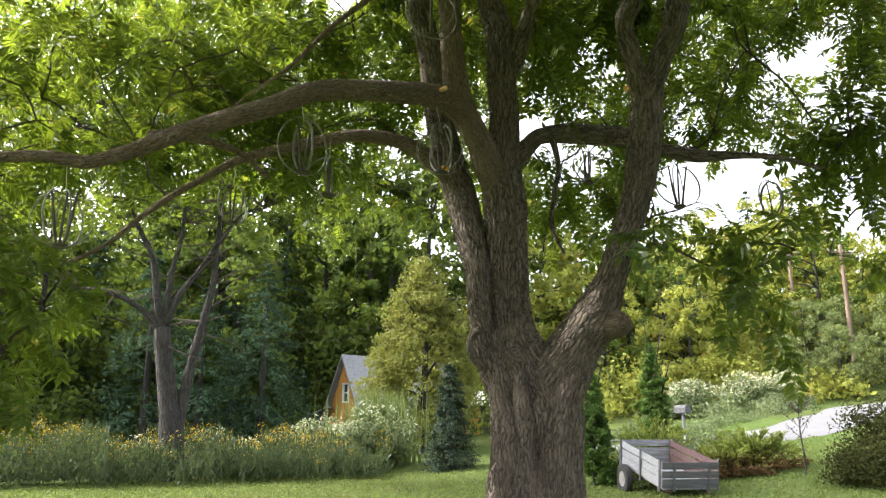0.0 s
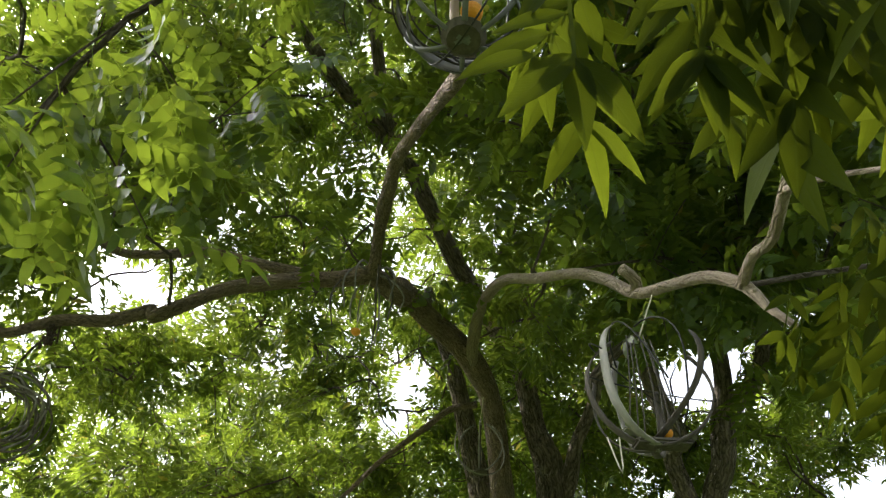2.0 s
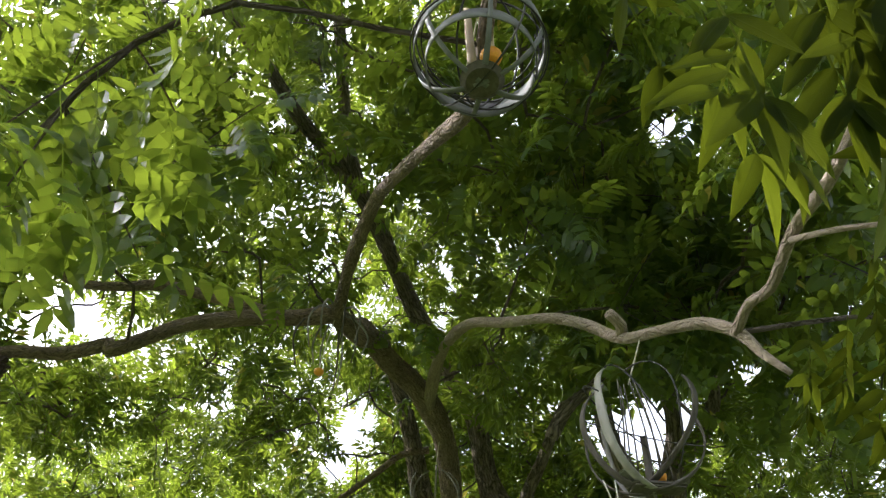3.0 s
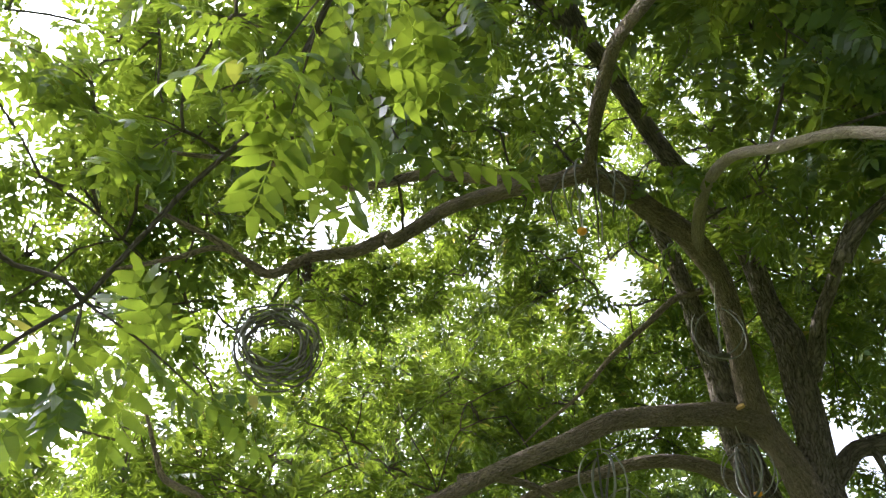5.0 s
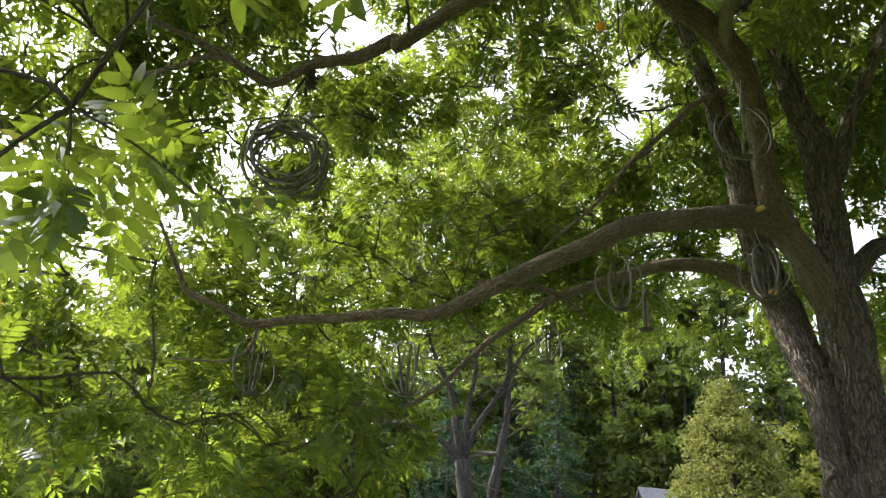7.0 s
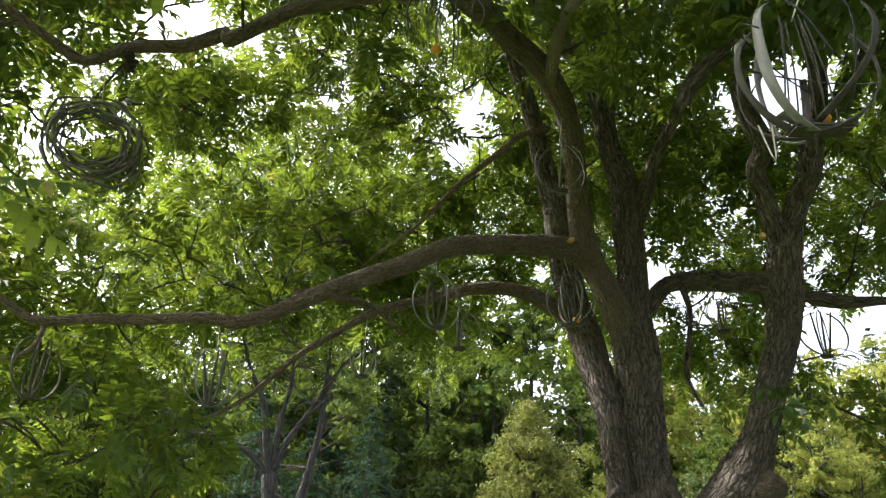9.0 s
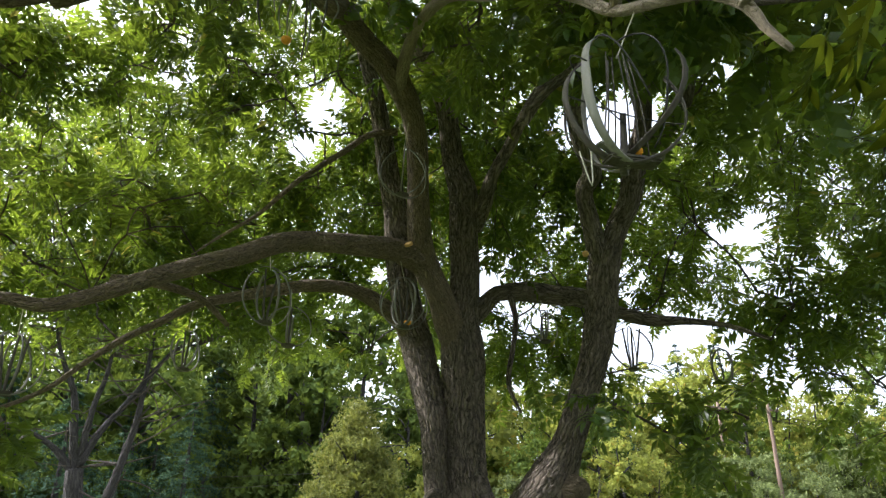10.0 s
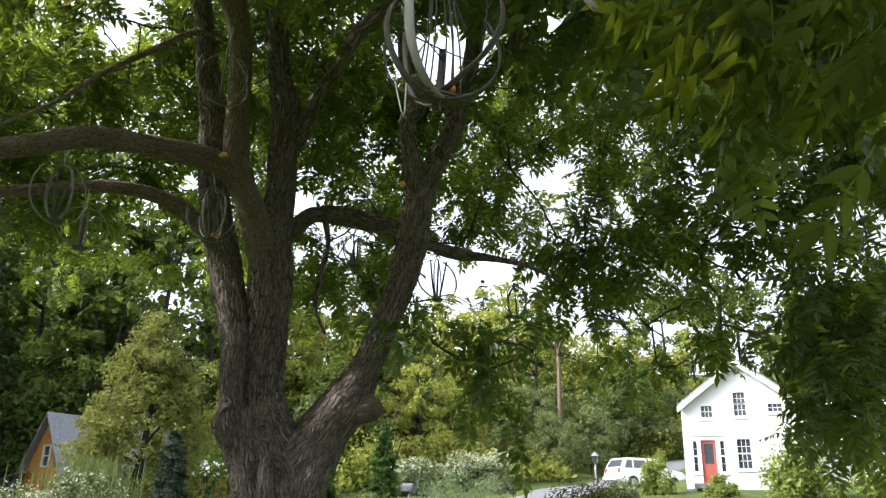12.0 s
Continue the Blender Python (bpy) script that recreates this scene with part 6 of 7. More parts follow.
def seed_cluster():
    """A dark dried bunch that dangles from the long branch beside the wreath."""
    place = (-2.57, 3.23, 4.41)
    ob = empty("seed_cluster", place, 0, "dark dried bunch of seed pods dangling from a branch", "seed pods")
    gen = np.random.default_rng(53)
    part("stalk", limb_mesh("stalk", [(0, 0, 0, 0.005), (0.006, 0, -0.06, 0.004), (0, 0, -0.17, 0.003)], MAT_TWIG, sides=6, step=0.03), ob)
    pod = bmesh.new()
    bmesh.ops.create_icosphere(pod, subdivisions=1, radius=0.014)
    bmesh.ops.scale(pod, vec=(0.8, 0.8, 1.3), verts=pod.verts)
    me = bpy.data.meshes.new("pod")
    pod.to_mesh(me)
    pod.free()
    me.materials.append(MAT_PURPLE)
    for k in range(34):
        z = -gen.uniform(0.03, 0.18)
        a, r = gen.uniform(0, 6.28), gen.uniform(0.008, 0.042) * (1.2 + 3.0 * z)
        part("pod", me, ob, "", pose(math.cos(a) * r, math.sin(a) * r, z, gen.uniform(-50, 50), gen.uniform(-50, 50), 0))


seed_cluster()


def cut_face(place, way, r):
    bm = bmesh.new()
    bmesh.ops.create_cone(bm, cap_ends=True, segments=16, radius1=r, radius2=r * 0.92, depth=0.024)
    me = bpy.data.meshes.new("cut_face")
    bm.to_mesh(me)
    bm.free()
    me.materials.append(MAT_CUT)
    part("cut_face", me, walnut, "fresh orange saw cut", BACK @ Matrix.Translation(place) @ Vector(way).to_track_quat("Z", "Y").to_matrix().to_4x4())


cut_face((0.0, 6.36, 4.58), (-0.35, -0.6, 0.7), 0.042)
cut_face((1.62, 6.19, 4.50), (-0.5, -0.8, 0.3), 0.03)


# ---- farm cart ----
def cart():
    ob = empty("farm_cart", (5.52, 19.60, 0.03), -81.3, "weathered grey slatted wooden cart with faded red inner boards", "cart")
    lift = pose(0, 0, 0.47, 0, 10.8, 0)

    def board(name, lo, hi, mat, label="", under=lift):
        size = [b - a for a, b in zip(lo, hi)]
        mid = [(a + b) / 2 for a, b in zip(lo, hi)]
        part(name, bevel_box(name, size, mat, 0.006), ob, label, under @ pose(*mid))

    for k in range(7):
        y = -0.66 + k * 0.19
        board("floor_board", (-1.25, y, -0.02), (1.28, y + 0.18, 0.02), MAT_GREYWOOD)
    for z, h in ((0.03, 0.2), (0.25, 0.16), (0.45, 0.16)):
        board("side_board", (-1.25, -0.70, z), (1.28, -0.67, z + h), MAT_GREYWOOD)
        board("side_board", (-1.25, 0.67, z), (1.28, 0.70, z + h), MAT_REDWOOD, "faded red side board")
        board("tail_board", (1.285, -0.70, z), (1.315, 0.70, z + h), MAT_SHADEWOOD, "grey tailgate board with shade in its colour")
        board("head_board", (-1.285, -0.70, z), (-1.255, 0.70, z + h), MAT_GREYWOOD)
    for x in (-1.15, 0.1, 1.2):
        for y in (-0.735, 0.705):
            board("stake", (x - 0.04, y, -0.08), (x + 0.04, y + 0.03, 0.66), MAT_SHADEWOOD)
    for y in (-0.45, 0.40):
        board("tail_stake", (1.318, y, -0.05), (1.345, y + 0.07, 0.62), MAT_SHADEWOOD)
    for y in (-0.5, 0.42):
        board("rail", (-1.25, y, -0.12), (1.25, y + 0.08, -0.022), MAT_POLE)
    part("axle", limb_mesh("axle", [(-0.5, -0.9, 0.36, 0.03), (-0.5, 0, 0.36, 0.03), (-0.5, 0.9, 0.36, 0.03)], MAT_RIM, sides=10, step=0.3), ob)
    part("drawbar", limb_mesh("drawbar", [(-1.1, 0, 0.6, 0.045), (-1.9, 0, 0.66, 0.04), (-2.5, 0, 0.70, 0.035)], MAT_POLE, sides=8, step=0.2), ob)
    for y in (-0.88, 0.88):
        add_wheel(ob, (-0.5, y, 0.36), 0.36, 0.17)


def add_wheel(owner, place, r, w):
    bm = bmesh.new()
    rings = [(0.52, -0.42), (0.85, -0.5), (0.97, -0.42), (1.0, -0.2), (1.0, 0.2), (0.97, 0.42), (0.85, 0.5), (0.52, 0.42)]
    cols = []
    for k in range(32):
        a = 2 * math.pi * k / 32
        cols.append([bm.verts.new((math.cos(a) * r * q, p * w, math.sin(a) * r * q)) for q, p in rings])
    for k in range(32):
        for j in range(len(rings)):
            bm.faces.new((cols[k][j], cols[k][(j + 1) % 8], cols[(k + 1) % 32][(j + 1) % 8], cols[(k + 1) % 32][j]))
    me = bpy.data.meshes.new("tyre")
    bm.to_mesh(me)
    bm.free()
    me.materials.append(MAT_RUBBER)
    wheel = part("wheel", me, owner, "black rubber tyre", pose(*place))
    bm = bmesh.new()
    prof = [(0.0, 0.42), (0.2, 0.42), (0.24, 0.28), (0.42, 0.2), (0.47, 0.36), (0.53, 0.42), (0.53, -0.42), (0.0, -0.3)]
    for k in range(24):
        a, b = 2 * math.pi * k / 24, 2 * math.pi * (k + 1) / 24
        for (q0, p0), (q1, p1) in zip(prof[:-1], prof[1:]):
            for s in (1, -1):
                pts = [(math.cos(t) * r * q, s * p * w, math.sin(t) * r * q) for t, q, p in ((a, q0, p0), (b, q0, p0), (b, q1, p1), (a, q1, p1))]
                pts = [p for i, p in enumerate(pts) if p not in pts[:i]]
                if len(pts) > 2:
                    bm.faces.new([bm.verts.new(p) for p in pts])
    bmesh.ops.remove_doubles(bm, verts=bm.verts[:], dist=0.0005)
    me = bpy.data.meshes.new("rim")
    bm.to_mesh(me)
    bm.free()
    me.materials.append(MAT_RIM)
    part("rim", me, wheel, "dull steel rim")


cart()


# ---- white house ----
def wall_panel(width, height, holes, thick):
    """A wall in the xz plane from the origin, with openings (x0, z0, x1, z1) right through: one closed shell."""
    xs = sorted({0, width, *[h[0] for h in holes], *[h[2] for h in holes]})
    zs = sorted({0, height, *[h[1] for h in holes], *[h[3] for h in holes]})
    nx, nz = len(xs), len(zs)
    v = [(x, y, z) for y in (0, thick) for x in xs for z in zs]
    at = lambda i, j, b: b * nx * nz + i * nz + j
    solid = lambda i, j: 0 <= i < nx - 1 and 0 <= j < nz - 1 and not any(a < (xs[i] + xs[i + 1]) / 2 < c and b < (zs[j] + zs[j + 1]) / 2 < d for a, b, c, d in holes)
    q = []
    for i in range(nx - 1):
        for j in range(nz - 1):
            if not solid(i, j):
                continue
            q.append((at(i, j, 0), at(i + 1, j, 0), at(i + 1, j + 1, 0), at(i, j + 1, 0)))
            q.append((at(i, j + 1, 1), at(i + 1, j + 1, 1), at(i + 1, j, 1), at(i, j, 1)))
            for di, dj, a, b in ((-1, 0, (i, j), (i, j + 1)), (1, 0, (i + 1, j + 1), (i + 1, j)), (0, -1, (i + 1, j), (i, j)), (0, 1, (i, j + 1), (i + 1, j + 1))):
                if not solid(i + di, j + dj):
                    q.append((at(*a, 0), at(*b, 0), at(*b, 1), at(*a, 1)))
    return Heap().add(v, quads=q)


def slab(points, thick):
    """A plate from a flat outline of four corners, given its thickness downwards."""
    top = np.array(points, float)
    low = top - (0, 0, thick)
    return np.concatenate([top, low]), np.array([(0, 1, 2, 3), (7, 6, 5, 4), (0, 4, 5, 1), (1, 5, 6, 2), (2, 6, 7, 3), (3, 7, 4, 0)])


def add_window(owner, x, z, w, h, rows=2, cols=3):
    """Trim, two sashes with glazing bars, and a dark pane in an opening of a wall at y 0."""
    trim = Heap()
    for lo, hi in (((x - 0.1, -0.03, z - 0.1), (x, 0.05, z + h + 0.12)), ((x + w, -0.03, z - 0.1), (x + w + 0.1, 0.05, z + h + 0.12)), ((x, -0.03, z + h), (x + w, 0.05, z + h + 0.12))):
        trim.box(lo, hi)
    win = part("window", trim.mesh("window", MAT_WHITE, smooth=False), owner, "white-framed sash window")
    part("sill", Heap().box((x - 0.13, -0.07, z - 0.16), (x + w + 0.13, 0.05, z - 0.1)).mesh("sill", MAT_WHITE, smooth=False), win)
    bars = Heap()
    bars.box((x, 0.06, z + h * 0.48), (x + w, 0.10, z + h * 0.53))
    for k in range(1, cols):
        bars.box((x + w * k / cols - 0.012, 0.07, z), (x + w * k / cols + 0.012, 0.09, z + h))
    for k in range(1, 2 * rows):
        bars.box((x, 0.072, z + h * k / (2 * rows) - 0.012), (x + w, 0.088, z + h * k / (2 * rows) + 0.012))
    part("glazing_bars", bars.mesh("glazing_bars", MAT_WHITE, smooth=False), win)
    part("pane", Heap().box((x, 0.10, z), (x + w, 0.108, z + h)).mesh("pane", MAT_GLASS, smooth=False), win)


def white_house():
    x0, y0 = 23.6, 31.5
    ob = empty("white_house", (x0, y0, 2.72), -43.8, "white clapboard gabled house with a red front door", "house")
    W, D, E, P = 5.4, 9.0, 3.95, 5.95
    holes = [(0.78, 0.25, 1.46, 2.25), (0.42, 0.8, 0.6, 2.2), (1.66, 0.8, 1.84, 2.2), (2.42, 0.95, 3.0, 2.27), (0.93, 3.32, 1.43, 3.86), (2.44, 3.36, 2.96, 3.949), (3.95, 3.52, 4.55, 3.88)]
    part("front_wall", wall_panel(W, E, holes, 0.2).mesh("front_wall", MAT_WHITE, smooth=False), ob)
    for x in (0.0, W - 0.2):
        part("side_wall", Heap().box((x, 0.2, 0), (x + 0.2, D, E)).mesh("side_wall", MAT_WHITE, smooth=False), ob)
    part("back_wall", Heap().box((0.2, D - 0.2, 0), (W - 0.2, D, E)).mesh("back_wall", MAT_WHITE, smooth=False), ob)
    for y in (0.0, D - 0.2):
        g = Heap()
        rake = E + 2.0 * 2.44 / 2.7
        lo = [(0, y, E), (2.44, y, E), (2.44, y, rake), (2.96, y, E), (W, y, E), (2.96, y, rake), (2.44, y, 4.45), (2.96, y, 4.45), (W / 2, y, P)]
        v = np.array(lo + [(a, b + 0.2, c) for a, b, c in lo], float)
        f = [(0, 1, 2), (3, 4, 5), (6, 7, 5), (6, 5, 2), (2, 5, 8)]
        f += [tuple(9 + k for k in reversed(t)) for t in f]
        g.add(v, tris=f)
        if y:
            g.box((2.44, y, E), (2.96, y + 0.2, 4.45))
        part("gable", g.mesh("gable", MAT_WHITE, smooth=False), ob)
    for s in (0, 1):
        xe, xr = (-0.14, W / 2) if s == 0 else (W + 0.14, W / 2)
        ze = E - 0.04
        v, q = slab([(xe, -0.35, ze), (xr, -0.35, P + 0.12), (xr, D + 0.3, P + 0.12), (xe, D + 0.3, ze)], 0.12)
        part("roof_slope", mesh_of("roof_slope", v, q, MAT_SLATE, smooth=False), ob, "grey shingle roof")
        v, q = slab([(xe, -0.38, ze - 0.12), (xr, -0.38, P), (xr, -0.3, P), (xe, -0.3, ze - 0.12)], 0.24)
        part("barge_board", mesh_of("barge_board", v, q, MAT_WHITE, smooth=False), ob)
    for x in (0.0, W - 0.22):
        part("corner_board", Heap().box((x, -0.03, 0), (x + 0.22, -0.002, E)).mesh("corner_board", MAT_WHITE, smooth=False), ob)
    for k in range(24):
        z = 0.05 + k * 0.155
        for a, b in ((0.23, 0.31), (1.96, 2.28), (3.14, W - 0.23)) if 0.7 < z < 2.45 else ((0.23, W - 0.23),) if 2.5 < z < 3.16 or z < 0.2 else ():
            part("clapboard", Heap().box((a, -0.018, z), (b, -0.001, z + 0.145)).mesh("clapboard", MAT_WHITE, smooth=False), ob)
    add_window(ob, 2.42, 0.95, 0.58, 1.32)
    add_window(ob, 2.44, 3.36, 0.52, 1.09)
    add_window(ob, 0.93, 3.32, 0.5, 0.54, 1, 3)
    add_window(ob, 3.95, 3.52, 0.6, 0.36, 1, 3)
    add_window(ob, 0.42, 0.8, 0.18, 1.4, 2, 1)
    add_window(ob, 1.66, 0.8, 0.18, 1.4, 2, 1)
    door = part("door", Heap().box((0.78, 0.08, 0.25), (1.46, 0.13, 1.15)).box((0.78, 0.08, 1.15), (0.91, 0.13, 2.25)).box((1.33, 0.08, 1.15), (1.46, 0.13, 2.25)).box((0.91, 0.08, 2.08), (1.33, 0.13, 2.25)).mesh("door", MAT_REDDOOR, smooth=False), ob, "red panelled front door")
    part("door_pane", Heap().box((0.91, 0.1, 1.15), (1.33, 0.11, 2.08)).mesh("door_pane", MAT_GLASS, smooth=False), door)
    part("lintel", Heap().box((0.3, -0.06, 2.43), (1.96, -0.002, 2.68)).mesh("lintel", MAT_WHITE, smooth=False), ob)
    part("step", bevel_box("step", (1.4, 0.7, 0.25), MAT_ROAD, 0.02), ob, "stone doorstep", pose(1.12, -0.37, 0.12))
    ch = Heap().box((2.5, 6.6, P - 0.4), (3.2, 7.3, P + 0.9)).box((2.45, 6.55, P + 0.9), (3.25, 7.35, P + 1.02))
    part("chimney", ch.mesh("chimney", MAT_BRICK, smooth=False), ob, "red brick chimney")
    wing = Heap().box((W + 0.004, 2.0, -0.5), (W + 5.5, 7.0, 3.4))
    part("wing_wall", wing.mesh("wing_wall", MAT_WHITE, smooth=False), ob)
    v, q = slab([(W, 1.6, 3.35), (W + 5.8, 1.6, 3.35), (W + 5.8, 4.5, 4.5), (W, 4.5, 4.5)], 0.12)
    part("wing_roof", mesh_of("wing_roof", v, q, MAT_WHITE, smooth=False), ob)
    v, q = slab([(W, 4.5, 4.5), (W + 5.8, 4.5, 4.5), (W + 5.8, 7.4, 3.35), (W, 7.4, 3.35)], 0.12)
    part("wing_roof", mesh_of("wing_roof", v, q, MAT_WHITE, smooth=False), ob)
    part("foundation", Heap().box((-0.02, -0.02, -1.2), (W + 0.02, D, -0.004)).mesh("foundation", MAT_ROAD, smooth=False), ob)


white_house()


# ---- cabin and shed ----
def cabin():
    ob = empty("cabin", (-5.32, 42.0, 0.95), 41.0, "small orange-boarded steep-roofed cabin with grey shingles", "cabin")
    # local x runs along the ridge, away from the gable; the gable stands at x 0
    P, H = 4.6, 2.0
    z0 = 0.9
    front = Heap()
    n = 12
    for k in range(n):
        y0, y1 = -H + 2 * H * k / n, -H + 2 * H * (k + 1) / n - 0.012
        for a, b, hole in ((z0, 2.2, False), (2.2, 3.1, True), (3.1, P, False)):
            ytop = lambda y: P - abs(y) * (P - z0) / H
            if hole and -0.24 < (y0 + y1) / 2 < 0.24:
                continue
            t0, t1 = min(b, ytop(y0)), min(b, ytop(y1))
            if max(t0, t1) <= a:
                continue
            t0, t1 = max(t0, a), max(t1, a)
            v = [(0, y0, a), (0, y1, a), (0, y1, t1), (0, y0, t0), (0.15, y0, a), (0.15, y1, a), (0.15, y1, t1), (0.15, y0, t0)]
            m = Heap().add(v, quads=[(0, 1, 2, 3), (7, 6, 5, 4), (0, 4, 5, 1), (1, 5, 6, 2), (2, 6, 7, 3), (3, 7, 4, 0)])
            part("gable_board", m.mesh("gable_board", MAT_ORANGEWALL, smooth=False), ob)
    for s in (-1, 1):
        v, q = slab([(-0.35, 0, P + 0.12), (7.5, 0, P + 0.12), (7.5, s * (H + 0.45), z0 - 0.6), (-0.35, s * (H + 0.45), z0 - 0.6)], 0.14)
        part("roof_slope", mesh_of("roof_slope", v, q, MAT_SLATE, smooth=False), ob, "grey shingle roof")
    part("lower_wall", Heap().box((0.02, -H, -0.4), (7.3, H, z0)).mesh("lower_wall", MAT_ORANGEWALL, smooth=False), ob)
    fr = Heap()
    for lo, hi in (((-0.04, -0.3, 2.12), (0.1, -0.22, 3.18)), ((-0.04, 0.22, 2.12), (0.1, 0.3, 3.18)), ((-0.04, -0.22, 3.1), (0.1, 0.22, 3.18)), ((-0.04, -0.22, 2.12), (0.1, 0.22, 2.2)), ((-0.02, -0.22, 2.63), (0.06, 0.22, 2.68))):
        fr.box(lo, hi)
    win = part("window", fr.mesh("window", MAT_WHITE, smooth=False), ob, "white-framed narrow window")
    part("pane", Heap().box((0.06, -0.22, 2.2), (0.07, 0.22, 3.1)).mesh("pane", MAT_GLASS, smooth=False), win)
    v, q = slab([(-0.4, 1.2, 1.95), (2.5, 1.2, 1.95), (2.5, 3.9, 1.35), (-0.4, 3.9, 1.35)], 0.1)
    part("porch_roof", mesh_of("porch_roof", v, q, MAT_GREYWOOD, smooth=False), ob, "pale lean-to roof")
    for x in (-0.3, 2.3):
        part("post", Heap().box((x, 3.7, -0.4), (x + 0.12, 3.82, 1.3)).mesh("post", MAT_GREYWOOD, smooth=False), ob)


cabin()


def shed():
    ob = empty("garden_shed", (2.0, 40.0, ground_z(2.0, 40.0)), 15, "small orange-brown shed with a pale roof", "shed")
    part("wall", Heap().box((-0.9, -0.7, -0.2), (0.9, 0.7, 1.5)).mesh("wall", MAT_ORANGEWALL, smooth=False), ob)
    for s in (-1, 1):
        v, q = slab([(-1.1, 0, 2.1), (1.1, 0, 2.1), (1.1, s * 0.95, 1.4), (-1.1, s * 0.95, 1.4)], 0.07)
        part("roof_slope", mesh_of("roof_slope", v, q, MAT_WHITE, smooth=False), ob, "pale roof")
    part("door", Heap().box((-0.35, -0.74, -0.1), (0.35, -0.703, 1.35)).mesh("door", MAT_STICK, smooth=False), ob, "dark plank door")


shed()


# ---- parked car ----
def car():
    rear = Vector((24.7, 39.8, 0))
    turn = 2.0
    z = ground_z(26.7, 39.9) - 0.16
    ob = empty("estate_car", (rear.x, rear.y, z), turn, "silver-white estate car parked beside the house", "car")
    prof = [(0.0, 0.45), (0.02, 0.95), (0.12, 1.05), (0.42, 1.60), (0.62, 1.66), (2.5, 1.66), (2.75, 1.60), (3.35, 1.08), (4.35, 0.95), (4.6, 0.75), (4.62, 0.42), (4.4, 0.3), (0.2, 0.3)]
    bm = bmesh.new()
    left = [bm.verts.new((x, -0.88 + 0.16 * max(0, z - 0.95), z)) for x, z in prof]
    right = [bm.verts.new((x, 0.88 - 0.16 * max(0, z - 0.95), z)) for x, z in prof]
    bm.faces.new(left)
    bm.faces.new(right[::-1])
    for k in range(len(prof)):
        j = (k + 1) % len(prof)
        bm.faces.new((left[j], left[k], right[k], right[j]))
    bmesh.ops.recalc_face_normals(bm, faces=bm.faces[:])
    bmesh.ops.bevel(bm, geom=bm.edges[:], offset=0.04, segments=2, affect="EDGES")
    me = bpy.data.meshes.new("body")
    bm.to_mesh(me)
    bm.free()
    me.materials.append(MAT_CAR)
    part("body", me, ob)
    for y, s in ((-0.80, -1), (0.80, 1)):
        for pts in (((0.32, 1.08), (0.85, 1.08), (0.85, 1.52), (0.52, 1.52)), ((0.95, 1.08), (1.75, 1.08), (1.75, 1.52), (0.95, 1.52)), ((1.85, 1.08), (2.95, 1.08), (2.5, 1.52), (1.85, 1.52))):
            v = [(x, s * (0.885 - 0.16 * (z - 0.95)), z) for x, z in pts] + [(x, s * (0.87 - 0.16 * (z - 0.95)), z) for x, z in pts]
            m = Heap().add(v, quads=[(0, 1, 2, 3), (7, 6, 5, 4), (0, 4, 5, 1), (1, 5, 6, 2), (2, 6, 7, 3), (3, 7, 4, 0)])
            part("side_window", m.mesh("side_window", MAT_GLASS, smooth=False), ob)
        part("tail_light", Heap().box((-0.01, s * 0.68 - 0.1, 0.8), (0.06, s * 0.68 + 0.1, 1.05)).mesh("tail_light", MAT_REDDOOR, smooth=False), ob)
    v = [(0.16, -0.66, 1.14), (0.16, 0.66, 1.14), (0.38, 0.62, 1.54), (0.38, -0.62, 1.54)]
    m = Heap().add([(x - 0.03, y, z) for x, y, z in v] + v, quads=[(0, 3, 2, 1), (4, 5, 6, 7), (0, 1, 5, 4), (1, 2, 6, 5), (2, 3, 7, 6), (3, 0, 4, 7)])
    part("rear_window", m.mesh("rear_window", MAT_GLASS, smooth=False), ob)
    part("bumper", bevel_box("bumper", (0.14, 1.7, 0.2), MAT_CAR, 0.03), ob, "", pose(-0.03, 0, 0.5))
    for x in (0.85, 3.7):
        for y in (-0.82, 0.82):
            add_wheel(ob, (x, y, 0.33), 0.33, 0.2)


car()


# ---- poles, wires, fence, mailbox ----
def utility_pole(x, y, height, label):
    ob = empty("utility_pole", (x, y, ground_z(x, y)), 20, label, "utility pole", "utility poles")
    part("shaft", limb_mesh("shaft", [(0, 0, -0.3, 0.15), (0, 0, height / 2, 0.13), (0, 0, height, 0.1)], MAT_POLE, sides=10, step=0.8), ob)
    part("crossarm", bevel_box("crossarm", (2.0, 0.1, 0.12), MAT_POLE, 0.01), ob, "", pose(0, 0.12, height - 0.5))
    for k in (-0.9, -0.3, 0.3, 0.9):
        part("insulator", limb_mesh("insulator", [(k, 0.12, height - 0.44, 0.04), (k, 0.12, height - 0.36, 0.05), (k, 0.12, height - 0.3, 0.03)], MAT_RIM, sides=8, step=0.1), ob)


utility_pole(25.3, 47.0, 9.0, "brown wooden utility pole on the wooded slope")
utility_pole(25.0, 53.5, 9.5, "brown wooden utility pole on the wooded slope")


def cable(a, b, sag, material=MAT_STICK):
    a, b = Vector(a), Vector(b)
    pts = [(*(a.lerp(b, s) - Vector((0, 0, 4 * sag * s * (1 - s)))), 0.009) for s in (0, 0.2, 0.4, 0.6, 0.8, 1)]
    ob = new("overhead_cable", limb_mesh("overhead_cable", pts, material, sides=5, step=2.0))
    tagged(ob, "pale overhead cable strung before the trees", "cable", "overhead cables")


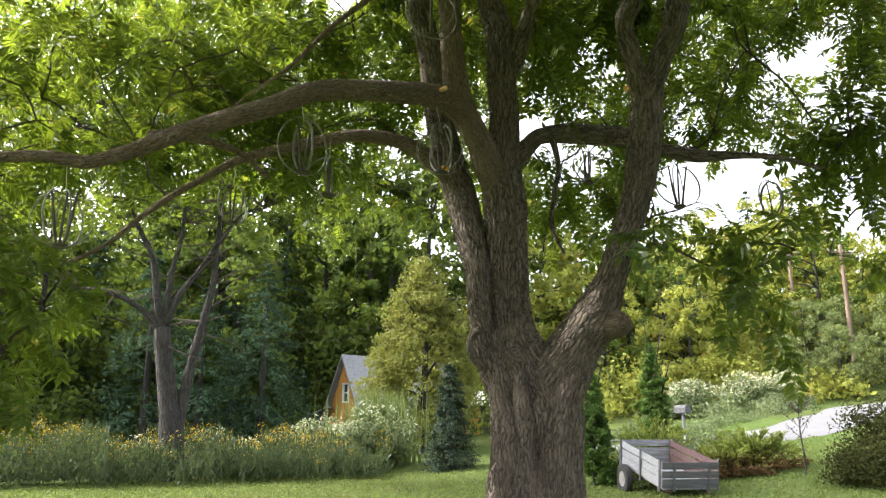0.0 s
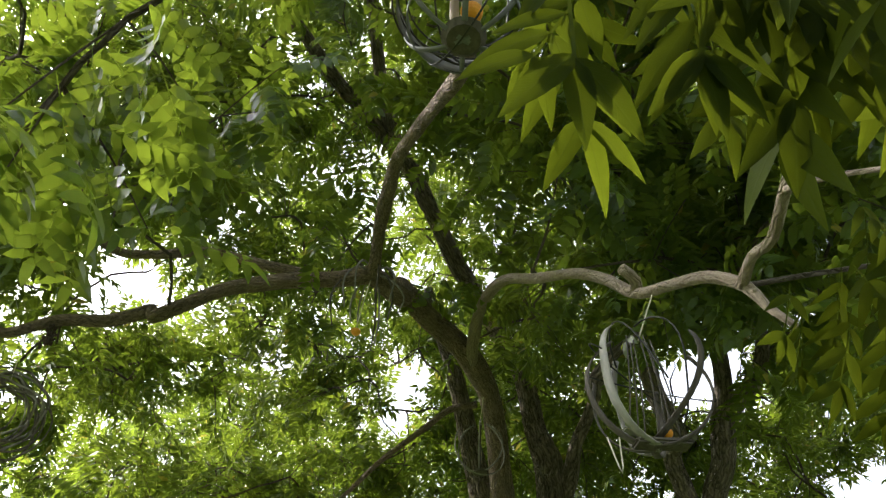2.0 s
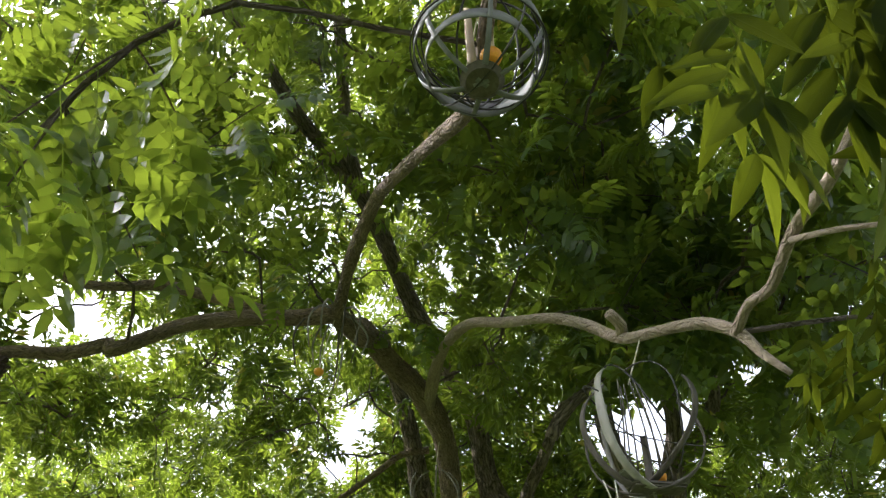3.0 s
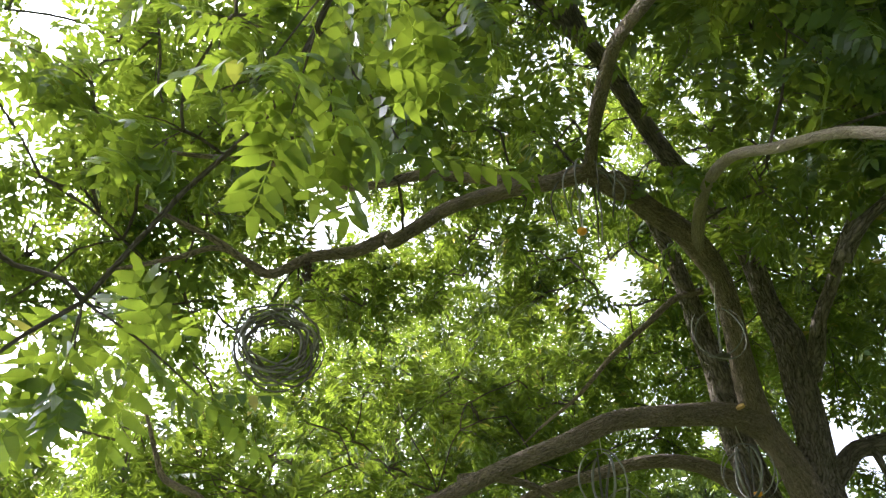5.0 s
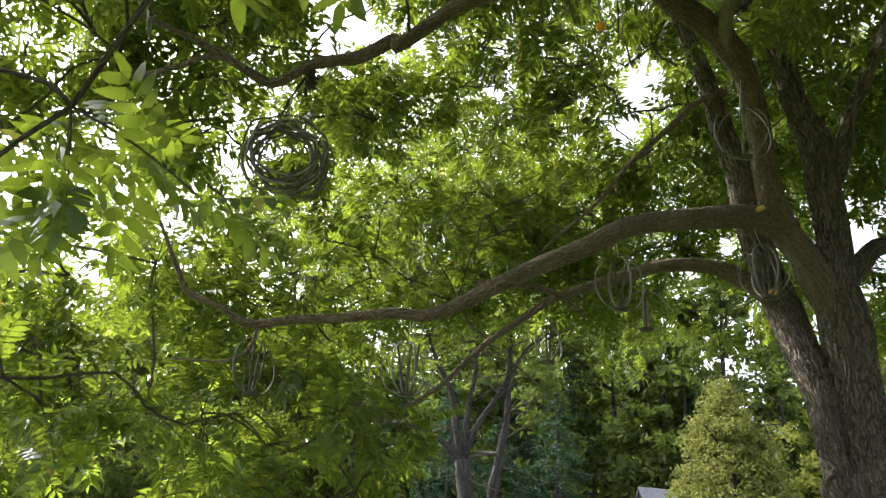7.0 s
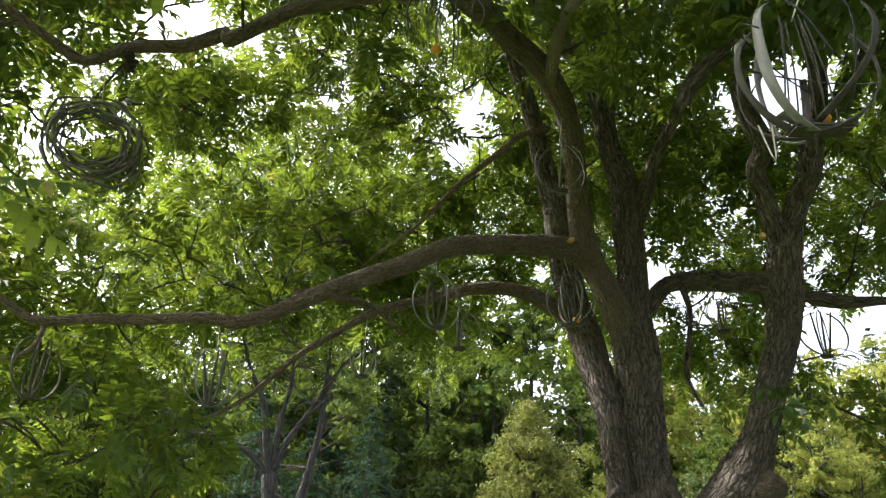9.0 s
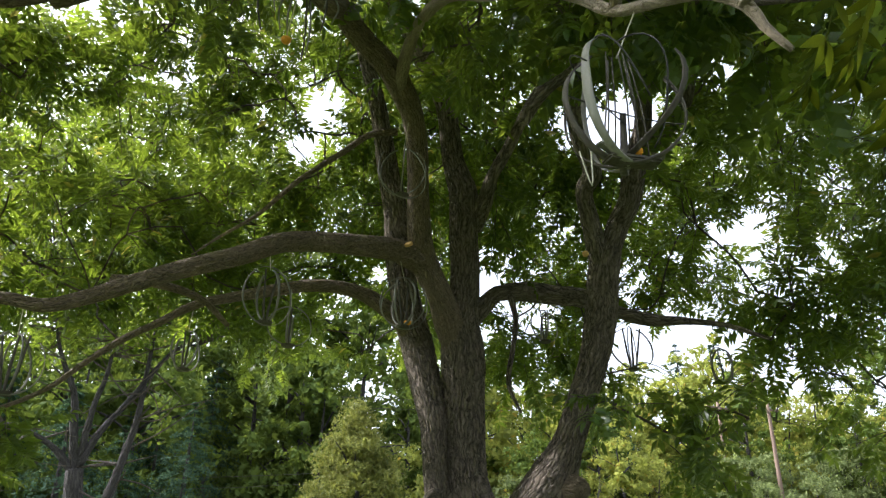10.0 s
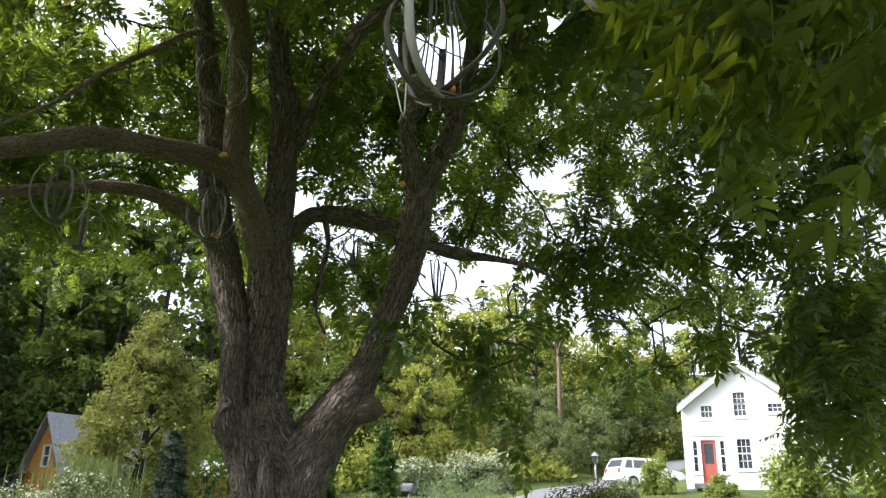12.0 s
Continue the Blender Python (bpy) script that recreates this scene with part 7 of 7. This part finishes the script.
cable((24.3, 45.2, 13.6), (-2.0, 41.5, 11.2), 0.5)
cable((24.3, 45.4, 13.1), (-2.0, 41.7, 10.7), 0.5)
cable((24.3, 45.2, 13.4), (52.0, 44.0, 15.0), 0.6)
cable((-2.0, 41.5, 7.2), (-26.0, 32.0, 5.6), 0.4)
cable((-2.0, 41.5, 6.7), (-26.0, 32.0, 5.0), 0.4)


def lamp_post():
    x, y = 17.2, 29.05
    top = 3.55 - ground_z(x, y)
    ob = empty("lamp_post", (x, y, ground_z(x, y)), 0, "slim garden lamp post with a small grey lantern", "lamp post")
    part("post", limb_mesh("post", [(0, 0, -0.2, 0.05), (0, 0, top / 2, 0.04), (0, 0, top, 0.035)], MAT_GREYWOOD, sides=8, step=0.3), ob)
    bm = bmesh.new()
    bmesh.ops.create_cone(bm, cap_ends=True, segments=6, radius1=0.09, radius2=0.14, depth=0.3)
    me = bpy.data.meshes.new("lantern")
    bm.to_mesh(me)
    bm.free()
    me.materials.append(MAT_GLASS)
    part("lantern", me, ob, "six-sided glass lantern", pose(0, 0, top + 0.15))
    bm = bmesh.new()
    bmesh.ops.create_cone(bm, cap_ends=True, segments=6, radius1=0.18, radius2=0.02, depth=0.16)
    me = bpy.data.meshes.new("cap")
    bm.to_mesh(me)
    bm.free()
    me.materials.append(MAT_GREYWOOD)
    part("cap", me, ob, "", pose(0, 0, top + 0.38))


lamp_post()


def rail_fence():
    ob = empty("rail_fence", (5.4, 25.8, ground_z(5.4, 25.8)), 4, "short weathered split-rail fence by the drive", "fence")
    for k in range(4):
        part("post", limb_mesh("post", [(k * 0.9 - 1.0, 0, -0.2, 0.06), (k * 0.9 - 1.0, 0.01, 0.4, 0.055), (k * 0.9 - 1.0, 0, 0.85, 0.05)], MAT_GREYWOOD, sides=8, step=0.2, lumps=0.2), ob)
    for k in range(3):
        for z in (0.35, 0.7):
            x = k * 0.9 - 1.0
            part("rail", limb_mesh("rail", [(x, 0.02, z, 0.04), (x + 0.45, 0.03, z + 0.02, 0.045), (x + 0.9, 0.02, z, 0.04)], MAT_GREYWOOD, sides=7, step=0.2, lumps=0.2), ob)


rail_fence()


def mailbox():
    ob = empty("mailbox", (7.95, 25.8, ground_z(7.95, 25.8)), 30, "grey mailbox on a leaning post", "mailbox")
    part("post", limb_mesh("post", [(0.2, 0, -0.2, 0.05), (0.08, 0, 0.7, 0.05), (0.0, 0, 1.4, 0.045)], MAT_GREYWOOD, sides=8, step=0.2), ob)
    bm = bmesh.new()
    bmesh.ops.create_cone(bm, cap_ends=True, segments=20, radius1=0.13, radius2=0.13, depth=0.5)
    for v in bm.verts:
        if v.co.x < -0.02:
            v.co.x = -0.13
    me = bpy.data.meshes.new("box")
    bm.to_mesh(me)
    bm.free()
    me.materials.append(MAT_SHADEWOOD)
    part("box", me, ob, "", pose(0, 0, 1.52, 0, -90, 90))


mailbox()
